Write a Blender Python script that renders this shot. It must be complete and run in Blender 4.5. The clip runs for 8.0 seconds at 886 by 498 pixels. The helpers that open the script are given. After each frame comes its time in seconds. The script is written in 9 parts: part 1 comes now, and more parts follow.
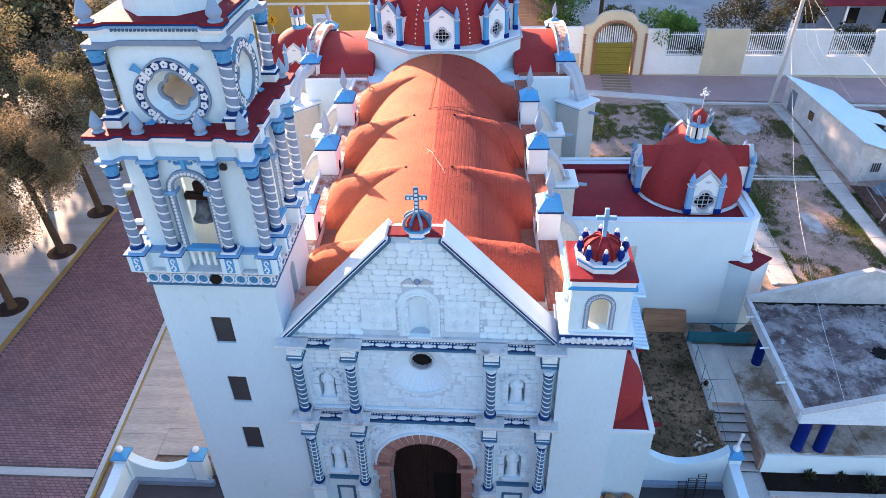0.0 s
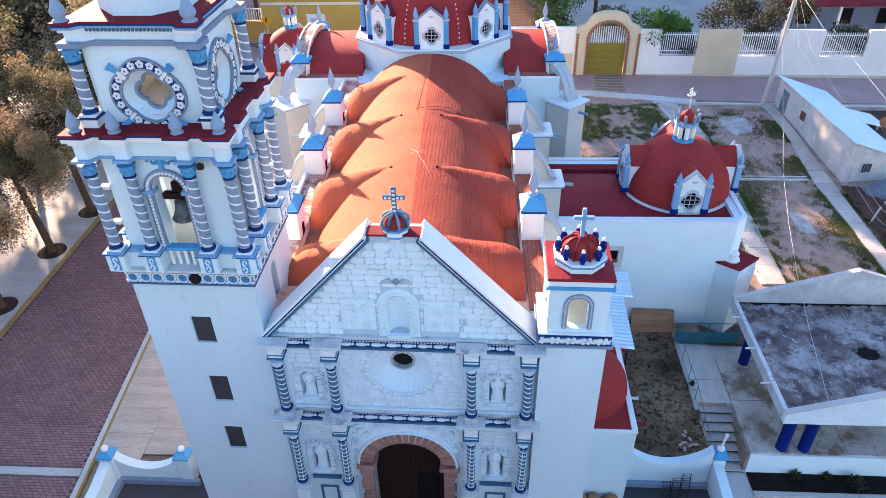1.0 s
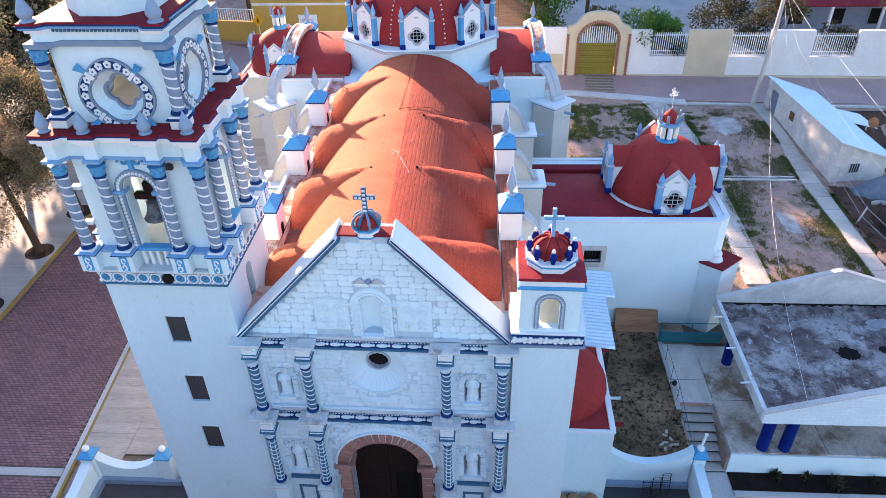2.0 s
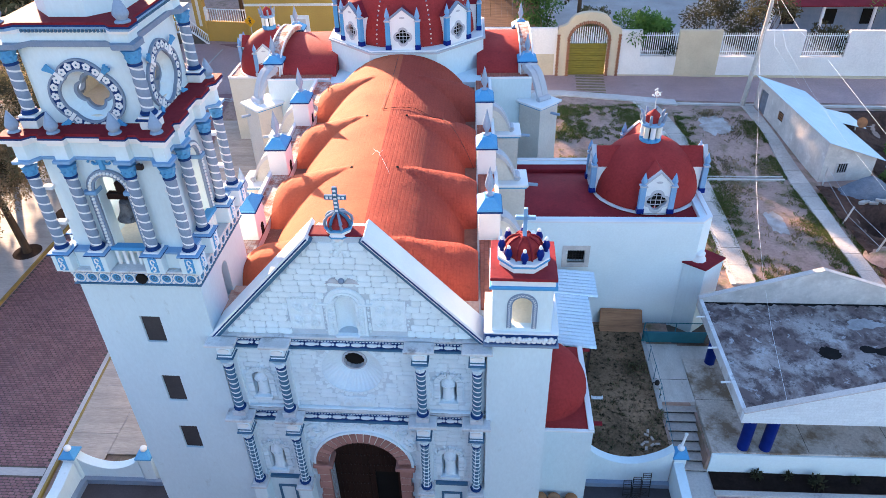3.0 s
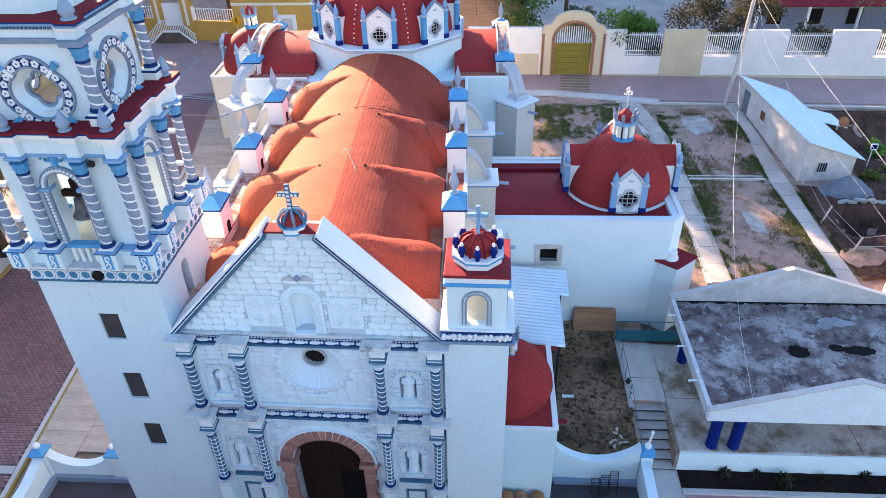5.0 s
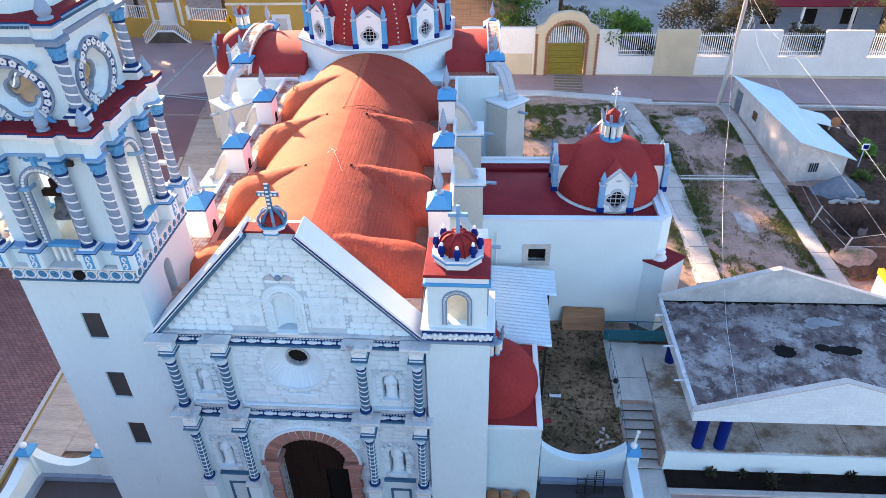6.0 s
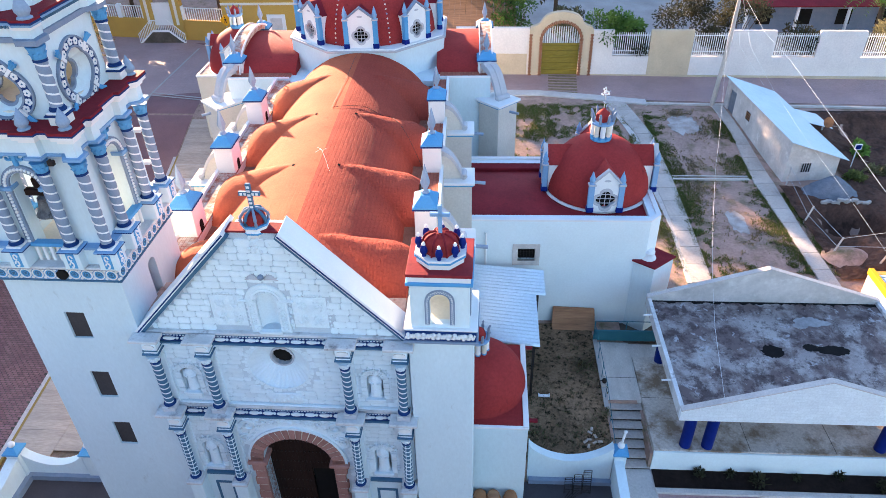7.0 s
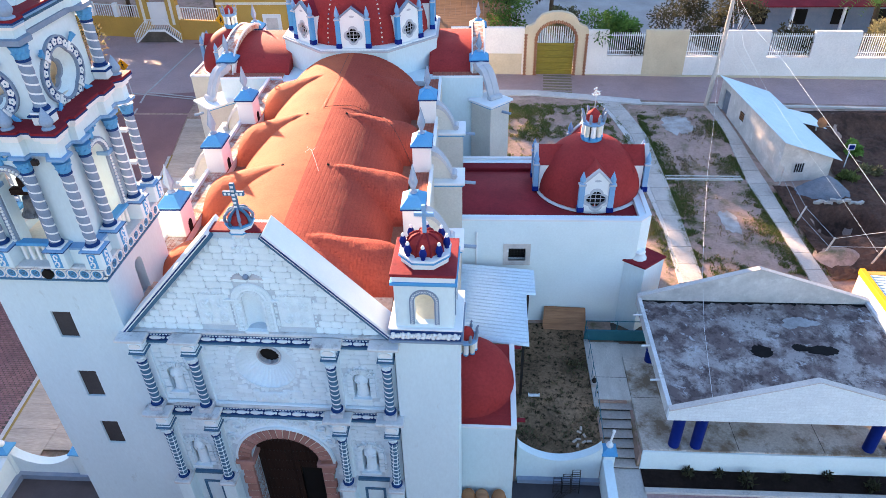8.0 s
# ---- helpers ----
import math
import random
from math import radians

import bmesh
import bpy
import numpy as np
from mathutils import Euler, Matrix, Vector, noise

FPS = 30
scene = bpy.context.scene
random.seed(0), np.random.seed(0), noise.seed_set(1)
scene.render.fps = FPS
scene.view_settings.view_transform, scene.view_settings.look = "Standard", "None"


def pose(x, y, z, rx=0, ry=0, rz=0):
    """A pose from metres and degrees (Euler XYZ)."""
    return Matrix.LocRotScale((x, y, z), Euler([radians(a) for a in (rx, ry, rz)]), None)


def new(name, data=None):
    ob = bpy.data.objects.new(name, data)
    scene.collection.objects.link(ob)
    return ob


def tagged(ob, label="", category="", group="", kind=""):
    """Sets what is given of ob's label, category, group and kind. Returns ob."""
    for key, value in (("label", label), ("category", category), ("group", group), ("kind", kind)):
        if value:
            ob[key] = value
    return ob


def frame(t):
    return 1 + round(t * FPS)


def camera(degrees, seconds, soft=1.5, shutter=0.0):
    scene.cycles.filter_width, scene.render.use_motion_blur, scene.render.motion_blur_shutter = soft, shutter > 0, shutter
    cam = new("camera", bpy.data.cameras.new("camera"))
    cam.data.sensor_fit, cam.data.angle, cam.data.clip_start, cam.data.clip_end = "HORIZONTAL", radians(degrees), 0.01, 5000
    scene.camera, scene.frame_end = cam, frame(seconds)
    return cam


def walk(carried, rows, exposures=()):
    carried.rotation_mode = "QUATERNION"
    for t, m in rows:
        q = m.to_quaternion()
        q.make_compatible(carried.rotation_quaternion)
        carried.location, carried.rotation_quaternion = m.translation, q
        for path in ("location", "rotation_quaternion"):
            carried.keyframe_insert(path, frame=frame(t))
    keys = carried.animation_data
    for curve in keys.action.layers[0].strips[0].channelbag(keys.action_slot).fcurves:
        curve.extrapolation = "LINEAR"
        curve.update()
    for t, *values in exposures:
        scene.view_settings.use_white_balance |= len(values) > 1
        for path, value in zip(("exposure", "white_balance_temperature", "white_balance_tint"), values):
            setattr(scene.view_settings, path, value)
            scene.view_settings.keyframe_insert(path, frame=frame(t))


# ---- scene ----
cam = camera(65.5, 8.0, 0.5)
METRES, EYE, TILT, LEAN, TURN = 4.5, 22.5, 0.3, 1.4, 2.8
ROWS = [
    (0.0, 0.0, 0.0, 0.0, 0.14, -35.63, -0.2),
    (0.5, 0.0521, -0.0018, 0.0009, 0.16, -35.64, -0.23),
    (1.0, 0.1219, -0.0042, 0.0021, 0.18, -35.63, -0.24),
    (1.5, 0.2016, -0.0062, 0.0029, 0.18, -35.61, -0.23),
    (3.0, 0.4413, -0.0199, 0.0069, 0.18, -35.56, -0.17),
    (3.5, 0.5119, -0.0248, 0.0055, 0.17, -35.53, -0.17),
    (4.0, 0.5767, -0.0293, 0.0024, 0.17, -35.53, -0.19),
    (4.5, 0.6382, -0.0332, 0.0003, 0.18, -35.54, -0.21),
    (6.0, 0.81, -0.0411, 0.0029, 0.21, -35.55, -0.25),
    (6.5, 0.8612, -0.0425, 0.0033, 0.22, -35.54, -0.27),
    (7.0, 0.9095, -0.0448, 0.0027, 0.23, -35.54, -0.28),
    (7.5, 0.9562, -0.048, 0.0056, 0.24, -35.55, -0.3),
    (8.0, 0.9981, -0.0507, 0.0088, 0.26, -35.57, -0.32),
]
walk(cam, [(t, pose(0, 0, EYE, TILT, LEAN, TURN) @ pose(METRES * x, METRES * y, METRES * z, 90 + pitch, roll, yaw)) for t, x, y, z, yaw, pitch, roll in ROWS],
     [(0.0, 2.52, 5700, 21), (8.0, 2.60, 5980, 21)])

# ---- light: low evening sun from behind the church, on the tower's side, clear sky
SUN_TO = Vector((-3.3, 5.1, 1.5)).normalized()
world = bpy.data.worlds.new("sky")
scene.world = world
world.use_nodes = True
wn = world.node_tree.nodes
sky = wn.new("ShaderNodeTexSky")
sky.sky_type, sky.sun_disc = "NISHITA", False
sky.sun_elevation, sky.sun_rotation = math.asin(SUN_TO.z), math.atan2(SUN_TO.x, SUN_TO.y)
sky.air_density, sky.dust_density, sky.ozone_density = 1.4, 0.8, 2.8
world.node_tree.links.new(sky.outputs[0], wn["Background"].inputs[0])
wn["Background"].inputs[1].default_value = 0.088
sun = new("sun", bpy.data.lights.new("sun", "SUN"))
sun.data.energy, sun.data.angle, sun.data.color = 5.0, radians(0.8), (1.0, 0.68, 0.38)
sun.matrix_basis = Matrix.Translation((-60, 20, 60)) @ (-SUN_TO).to_track_quat("-Z", "Y").to_matrix().to_4x4()


# ---- materials
def mat(name, c1, c2=None, rough=0.75, big=0.5, small=14.0, bump=0.2, metal=0.0, dirt=None, dirt_at=0.62, dirt_scale=1.3, rand=0.0, fine=0.12, stretch=(1, 1, 1), dirt_soft=0.14):
    m = bpy.data.materials.new(name)
    m.use_nodes = True
    nt = m.node_tree
    N, L = nt.nodes, nt.links
    bsdf = N["Principled BSDF"]
    tc = N.new("ShaderNodeTexCoord")
    mp = N.new("ShaderNodeMapping")
    mp.inputs["Scale"].default_value = stretch
    L.new(tc.outputs["Object"], mp.inputs["Vector"])

    def tex(scale, detail=6.0, rough_=0.6):
        n = N.new("ShaderNodeTexNoise")
        n.inputs["Scale"].default_value, n.inputs["Detail"].default_value, n.inputs["Roughness"].default_value = scale, detail, rough_
        L.new(mp.outputs[0], n.inputs["Vector"])
        return n.outputs["Fac"]

    def ramp(fac, a, b):
        r = N.new("ShaderNodeMapRange")
        r.inputs["From Min"].default_value, r.inputs["From Max"].default_value = a, b
        L.new(fac, r.inputs["Value"])
        return r.outputs[0]

    def mix(fac, a, b, mode="MIX"):
        x = N.new("ShaderNodeMix")
        x.data_type, x.blend_type = "RGBA", mode
        for sock, v in ((x.inputs[0], fac), (x.inputs[6], a), (x.inputs[7], b)):
            if isinstance(v, (int, float)):
                sock.default_value = v
            elif isinstance(v, tuple):
                sock.default_value = (*v, 1)
            else:
                L.new(v, sock)
        return x.outputs[2]

    c2 = c2 or tuple(c * 0.86 for c in c1)
    col = mix(ramp(tex(big), 0.35, 0.68), c1, c2)
    small_fac = tex(small, 8.0, 0.7)
    v = N.new("ShaderNodeMapRange")
    v.inputs["From Min"].default_value, v.inputs["From Max"].default_value = 0.25, 0.75
    v.inputs["To Min"].default_value, v.inputs["To Max"].default_value = 1 - fine, 1 + fine
    L.new(small_fac, v.inputs["Value"])
    col = mix(1.0, col, v.outputs[0], "MULTIPLY")
    if dirt:
        col = mix(ramp(tex(dirt_scale, 9.0, 0.7), dirt_at, dirt_at + dirt_soft), col, dirt)
    if rand:
        oi = N.new("ShaderNodeObjectInfo")
        r2 = N.new("ShaderNodeMapRange")
        r2.inputs["To Min"].default_value, r2.inputs["To Max"].default_value = 1 - rand, 1 + rand
        L.new(oi.outputs["Random"], r2.inputs["Value"])
        col = mix(1.0, col, r2.outputs[0], "MULTIPLY")
        geo = N.new("ShaderNodeNewGeometry")
        r3 = N.new("ShaderNodeMapRange")
        r3.inputs["To Min"].default_value, r3.inputs["To Max"].default_value = 1 - rand, 1 + rand
        L.new(geo.outputs["Random Per Island"], r3.inputs["Value"])
        col = mix(1.0, col, r3.outputs[0], "MULTIPLY")
    L.new(col, bsdf.inputs["Base Color"])
    bsdf.inputs["Roughness"].default_value, bsdf.inputs["Metallic"].default_value = rough, metal
    bsdf.inputs["Specular IOR Level"].default_value = 0.5 if metal else 0.08
    if bump:
        b = N.new("ShaderNodeBump")
        b.inputs["Strength"].default_value, b.inputs["Distance"].default_value = bump, 0.02
        L.new(small_fac, b.inputs["Height"])
        L.new(b.outputs[0], bsdf.inputs["Normal"])
    return m


def brick_bump(m, w, h, depth, mortar=0.012, axis="XY", tint=0.12):
    """Adds laid-brick joints to a material's relief and tone, seen along one axis."""
    nt = m.node_tree
    N, L = nt.nodes, nt.links
    bsdf = N["Principled BSDF"]
    tc = N.new("ShaderNodeTexCoord")
    src = tc.outputs["Object"]
    if axis == "ARC":
        # the courses run along a barrel of radius 4.2 about x = -2
        sep, com = N.new("ShaderNodeSeparateXYZ"), N.new("ShaderNodeCombineXYZ")
        L.new(src, sep.inputs[0])
        last = sep.outputs["X"]
        for op, val in (("ADD", 2.0), ("DIVIDE", 4.2), ("ARCSINE", 0.0), ("MULTIPLY", 4.2)):
            n = N.new("ShaderNodeMath")
            n.operation = op
            L.new(last, n.inputs[0])
            n.inputs[1].default_value = val
            last = n.outputs[0]
        L.new(last, com.inputs[1])
        L.new(sep.outputs["Y"], com.inputs[0])
        src = com.outputs[0]
    elif axis != "XY":
        sep, com = N.new("ShaderNodeSeparateXYZ"), N.new("ShaderNodeCombineXYZ")
        L.new(src, sep.inputs[0])
        L.new(sep.outputs[axis[0]], com.inputs[0])
        L.new(sep.outputs[axis[1]], com.inputs[1])
        src = com.outputs[0]
    br = N.new("ShaderNodeTexBrick")
    br.inputs["Scale"].default_value = 1.0
    br.inputs["Brick Width"].default_value, br.inputs["Row Height"].default_value, br.inputs["Mortar Size"].default_value = w, h, mortar
    br.inputs["Mortar Smooth"].default_value = 0.3
    br.inputs["Color1"].default_value, br.inputs["Color2"].default_value = (1, 1, 1, 1), (1 - tint, 1 - tint, 1 - tint, 1)
    br.inputs["Mortar"].default_value = (1 - 1.6 * tint,) * 3 + (1,)
    L.new(src, br.inputs["Vector"])
    col = bsdf.inputs["Base Color"].links[0].from_socket
    x = N.new("ShaderNodeMix")
    x.data_type, x.blend_type = "RGBA", "MULTIPLY"
    x.inputs[0].default_value = 1.0
    L.new(col, x.inputs[6])
    L.new(br.outputs["Color"], x.inputs[7])
    L.new(x.outputs[2], bsdf.inputs["Base Color"])
    b = N.new("ShaderNodeBump")
    b.invert = True
    b.inputs["Strength"].default_value, b.inputs["Distance"].default_value = depth, 0.03
    L.new(br.outputs["Fac"], b.inputs["Height"])
    if bsdf.inputs["Normal"].links:
        L.new(bsdf.inputs["Normal"].links[0].from_socket, b.inputs["Normal"])
    L.new(b.outputs[0], bsdf.inputs["Normal"])
    return m


def roof_slab(name):
    """Weathered roof concrete: grey lime, drifts of purplish-brown mould, fine specks and pale scum lines."""
    m = mat(name, (0.42, 0.385, 0.37), (0.29, 0.255, 0.245), 0.9, 0.9, 26, 0.6, fine=0.2)
    nt = m.node_tree
    N, L = nt.nodes, nt.links
    bsdf = N["Principled BSDF"]
    tc = N.new("ShaderNodeTexCoord")

    def layer(scale, distort, detail, lo, hi, colour, amount, offset):
        mp = N.new("ShaderNodeMapping")
        mp.inputs["Location"].default_value = (offset, offset * 0.7, 0)
        mp.inputs["Scale"].default_value = (1.0, 0.9, 1.0)
        L.new(tc.outputs["Object"], mp.inputs[0])
        n = N.new("ShaderNodeTexNoise")
        n.inputs["Scale"].default_value, n.inputs["Detail"].default_value = scale, detail
        n.inputs["Roughness"].default_value, n.inputs["Distortion"].default_value = 0.68, distort
        L.new(mp.outputs[0], n.inputs["Vector"])
        r = N.new("ShaderNodeMapRange")
        r.inputs["From Min"].default_value, r.inputs["From Max"].default_value = lo, hi
        r.inputs["To Max"].default_value = amount
        L.new(n.outputs["Fac"], r.inputs["Value"])
        x = N.new("ShaderNodeMix")
        x.data_type = "RGBA"
        L.new(r.outputs[0], x.inputs[0])
        L.new(bsdf.inputs["Base Color"].links[0].from_socket, x.inputs[6])
        x.inputs[7].default_value = (*colour, 1)
        L.new(x.outputs[2], bsdf.inputs["Base Color"])

    layer(0.55, 0.25, 10.0, 0.42, 0.54, (0.135, 0.098, 0.095), 0.9, 3.1)
    layer(1.5, 0.2, 12.0, 0.50, 0.60, (0.075, 0.055, 0.056), 0.85, 8.3)
    layer(4.5, 0.0, 9.0, 0.54, 0.64, (0.062, 0.046, 0.047), 0.75, 1.7)
    layer(2.4, 0.5, 12.0, 0.58, 0.64, (0.44, 0.43, 0.44), 0.75, 5.9)
    return m


WHITE = mat("white_limewash", (0.66, 0.765, 0.80), (0.60, 0.70, 0.735), 0.85, 0.45, 11, 0.15, dirt=(0.46, 0.50, 0.49), dirt_at=0.64, dirt_scale=2.0, fine=0.06, stretch=(1, 1, 0.45))
WHITE2 = mat("white_paint", (0.80, 0.80, 0.79), (0.74, 0.74, 0.74), 0.7, 0.9, 20, 0.12, fine=0.04)
# White limewash copy with the tower shaft's shade mixed into its colour.
WHITE_SHADE = mat("shaded_limewash", (0.60, 0.70, 0.745), (0.54, 0.64, 0.685), 0.85, 0.45, 11, 0.15, dirt=(0.40, 0.46, 0.47), dirt_at=0.62, dirt_scale=2.0, fine=0.06, stretch=(1, 1, 0.45))
# Paler version of the white limewash, for the sacristy and platform face.
PALEW = mat("pale_limewash", (0.77, 0.85, 0.87), (0.72, 0.80, 0.82), 0.85, 0.45, 11, 0.12, dirt=(0.60, 0.63, 0.63), dirt_at=0.66, dirt_scale=2.0, fine=0.05)
STONE = mat("whitewashed_stone", (0.74, 0.83, 0.87), (0.68, 0.77, 0.815), 0.9, 1.2, 22, 0.6, dirt=(0.50, 0.55, 0.59), dirt_at=0.68, dirt_scale=3.0, rand=0.05, fine=0.08)
JOINT2 = mat("pale_joint", (0.62, 0.70, 0.75), (0.55, 0.63, 0.68), 0.95, 2.0, 30, 0.6)
JOINT = mat("grey_joint", (0.54, 0.61, 0.67), (0.47, 0.54, 0.60), 0.95, 2.0, 30, 0.6)
CREAM = mat("cream_plaster", (0.74, 0.70, 0.60), (0.66, 0.61, 0.50), 0.85, 0.6, 12, 0.25, dirt=(0.42, 0.36, 0.28), dirt_at=0.66)
LEDGE = mat("weathered_ledge", (0.66, 0.66, 0.66), (0.50, 0.50, 0.50), 0.9, 1.5, 18, 0.4, dirt=(0.27, 0.25, 0.25), dirt_at=0.55, dirt_scale=2.2)
BLUE = mat("sky_blue_paint", (0.085, 0.30, 0.55), (0.115, 0.335, 0.57), 0.55, 1.5, 25, 0.1, dirt=(0.45, 0.55, 0.62), dirt_at=0.72, dirt_scale=4)
LBLUE = mat("pale_blue_paint", (0.19, 0.35, 0.55), (0.23, 0.38, 0.57), 0.6, 1.5, 25, 0.1)
NAVY = mat("navy_paint", (0.012, 0.038, 0.13), (0.018, 0.05, 0.17), 0.7, 2.0, 25, 0.1)
ROYAL = mat("royal_blue_paint", (0.006, 0.017, 0.14), (0.009, 0.024, 0.18), 0.4, 2.0, 25, 0.1)
TRIM = mat("slate_blue_trim", (0.055, 0.135, 0.225), (0.085, 0.175, 0.27), 0.6, 2.0, 25, 0.15)
GREYB = mat("grey_blue_paint", (0.19, 0.25, 0.34), (0.24, 0.29, 0.37), 0.6, 3.0, 25, 0.2)
FINIAL = mat("blue_grey_finial", (0.25, 0.33, 0.44), (0.29, 0.36, 0.46), 0.6, 3.0, 25, 0.15)
STEEL = mat("grey_stucco", (0.50, 0.50, 0.53), (0.43, 0.44, 0.47), 0.8, 2.0, 25, 0.3)
RED = mat("red_roof_coat", (0.32, 0.038, 0.036), (0.26, 0.029, 0.028), 0.72, 0.8, 10, 0.35, dirt=(0.15, 0.02, 0.022), dirt_at=0.60, dirt_scale=2.2, fine=0.2)
REDTILE = brick_bump(mat("red_brick_terrace", (0.44, 0.17, 0.12), (0.38, 0.125, 0.085), 0.8, 1.0, 14, 0.5, dirt=(0.60, 0.50, 0.44), dirt_at=0.43, dirt_scale=2.2, fine=0.2), 0.26, 0.14, 0.5, 0.014, "YX", 0.2)
REDTILE2 = brick_bump(mat("clean_brick_terrace", (0.46, 0.155, 0.10), (0.39, 0.115, 0.075), 0.8, 1.0, 14, 0.5, dirt=(0.52, 0.33, 0.26), dirt_at=0.60, dirt_scale=2.2, fine=0.2), 0.26, 0.14, 0.7, 0.016, "YX", 0.2)
TERRED = mat("worn_red_terrace_coat", (0.27, 0.030, 0.037), (0.21, 0.022, 0.029), 0.6, 0.8, 10, 0.35, dirt=(0.13, 0.018, 0.022), dirt_at=0.60, dirt_scale=1.4, fine=0.2)
MAROON = mat("maroon_roof_coat", (0.21, 0.020, 0.029), (0.155, 0.015, 0.022), 0.75, 0.8, 10, 0.35, dirt=(0.26, 0.06, 0.06), dirt_at=0.62, dirt_scale=2.0, fine=0.2)
VAULT = brick_bump(mat("orange_vault", (0.50, 0.128, 0.062), (0.42, 0.095, 0.048), 0.85, 0.5, 12, 0.9, dirt=(0.32, 0.066, 0.034), dirt_at=0.60, dirt_scale=1.2, fine=0.13), 0.25, 0.15, 0.42, 0.016, "ARC", 0.012)
VAULT_RED = brick_bump(mat("red_vault", (0.41, 0.078, 0.048), (0.33, 0.058, 0.039), 0.85, 0.5, 13, 0.9, dirt=(0.30, 0.06, 0.038), dirt_at=0.58, dirt_scale=1.2, fine=0.2), 0.25, 0.145, 1.1, 0.022, "ARC", 0.05)
PINKST = mat("pink_quarry_stone", (0.37, 0.19, 0.155), (0.30, 0.15, 0.125), 0.85, 3.0, 30, 0.5, rand=0.14)
WOOD = mat("dark_door_wood", (0.030, 0.016, 0.012), (0.020, 0.011, 0.009), 0.6, 2.0, 20, 0.4, stretch=(6, 6, 0.6))
IRON = mat("dark_iron", (0.02, 0.02, 0.022), (0.05, 0.035, 0.03), 0.6, 3, 30, 0.3, metal=0.6)
BRONZE = mat("old_bronze", (0.07, 0.072, 0.08), (0.17, 0.165, 0.17), 0.55, 5, 30, 0.6, metal=0.4, dirt=(0.03, 0.03, 0.034), dirt_at=0.52, dirt_scale=9.0)
DARK = mat("dark_void", (0.012, 0.011, 0.011), (0.02, 0.018, 0.016), 0.9)
CONC = mat("concrete", (0.60, 0.55, 0.515), (0.48, 0.44, 0.41), 0.9, 0.6, 12, 0.4, dirt=(0.20, 0.18, 0.165), dirt_at=0.62, dirt_scale=1.8, fine=0.2)
CONCL = mat("pale_concrete", (0.46, 0.43, 0.405), (0.35, 0.32, 0.30), 0.8, 0.5, 10, 0.3, dirt=(0.30, 0.275, 0.25), dirt_at=0.62, fine=0.2, stretch=(0.5, 3, 1))
ROOFST = roof_slab("stained_roof_slab")
PAVER = mat("mauve_pavers", (0.30, 0.165, 0.165), (0.25, 0.138, 0.142), 0.7, 0.5, 18, 0.5, rand=0.16, fine=0.2)
ROADB = brick_bump(mat("mauve_road", (0.45, 0.29, 0.275), (0.36, 0.23, 0.22), 0.55, 0.4, 9, 0.5, dirt=(0.22, 0.135, 0.12), dirt_at=0.60, dirt_scale=0.5, fine=0.3), 0.24, 0.14, 0.6, 0.014, "XY", 0.10)
SOIL = mat("bare_earth", (0.43, 0.285, 0.235), (0.32, 0.21, 0.17), 0.95, 0.5, 7, 0.9, dirt=(0.145, 0.125, 0.065), dirt_at=0.48, dirt_scale=0.9, fine=0.25, dirt_soft=0.22)
SOILD = mat("dark_earth", (0.13, 0.11, 0.09), (0.075, 0.065, 0.055), 0.95, 0.8, 6, 0.8, dirt=(0.16, 0.14, 0.12), dirt_at=0.62, dirt_scale=2.0, fine=0.3)
BEDM = mat("damp_bed_soil", (0.022, 0.014, 0.012), (0.013, 0.009, 0.008), 0.95, 1.5, 8, 0.9, dirt=(0.05, 0.036, 0.03), dirt_at=0.62, dirt_scale=3.0, fine=0.4)
PITM = mat("dug_soil", (0.062, 0.038, 0.030), (0.035, 0.022, 0.018), 0.95, 1.0, 6, 0.9, dirt=(0.14, 0.095, 0.075), dirt_at=0.64, fine=0.3)
DUG = mat("turned_earth", (0.115, 0.062, 0.045), (0.055, 0.031, 0.024), 0.95, 0.6, 5, 1.0, dirt=(0.04, 0.025, 0.02), dirt_at=0.54, dirt_scale=1.2, fine=0.35)
RUBBLE = mat("dark_rubble_stone", (0.12, 0.08, 0.068), (0.07, 0.05, 0.045), 0.95, 2.0, 16, 0.8, rand=0.35)
FLOORST = mat("stained_floor", (0.60, 0.54, 0.49), (0.44, 0.375, 0.32), 0.7, 0.7, 9, 0.3, dirt=(0.24, 0.175, 0.125), dirt_at=0.47, dirt_scale=0.8, fine=0.3)
GARDEN = mat("garden_earth", (0.28, 0.175, 0.105), (0.075, 0.050, 0.030), 0.95, 0.45, 9, 1.0, dirt=(0.020, 0.017, 0.008), dirt_at=0.50, dirt_scale=5.0, fine=0.5, dirt_soft=0.12)
NAVEW = mat("cream_limewash", (0.64, 0.61, 0.555), (0.56, 0.53, 0.48), 0.9, 0.5, 11, 0.4, dirt=(0.42, 0.38, 0.33), dirt_at=0.62, dirt_scale=1.8)
OLDPAV = mat("old_dark_pavers", (0.078, 0.070, 0.076), (0.055, 0.050, 0.056), 0.85, 0.6, 16, 0.5)
PUDDLE = mat("black_mould", (0.008, 0.007, 0.007), (0.014, 0.012, 0.012), 0.7, 3, 20, 0.2)
YWORN = mat("worn_yellow_paint", (0.30, 0.235, 0.13), (0.22, 0.165, 0.11), 0.85, 4, 18, 0.3, dirt=(0.16, 0.10, 0.10), dirt_at=0.52, dirt_scale=6)
PATHC = mat("path_concrete", (0.52, 0.46, 0.41), (0.40, 0.35, 0.315), 0.9, 0.6, 10, 0.4, dirt=(0.17, 0.14, 0.12), dirt_at=0.60, dirt_scale=1.6, fine=0.22, rand=0.07)
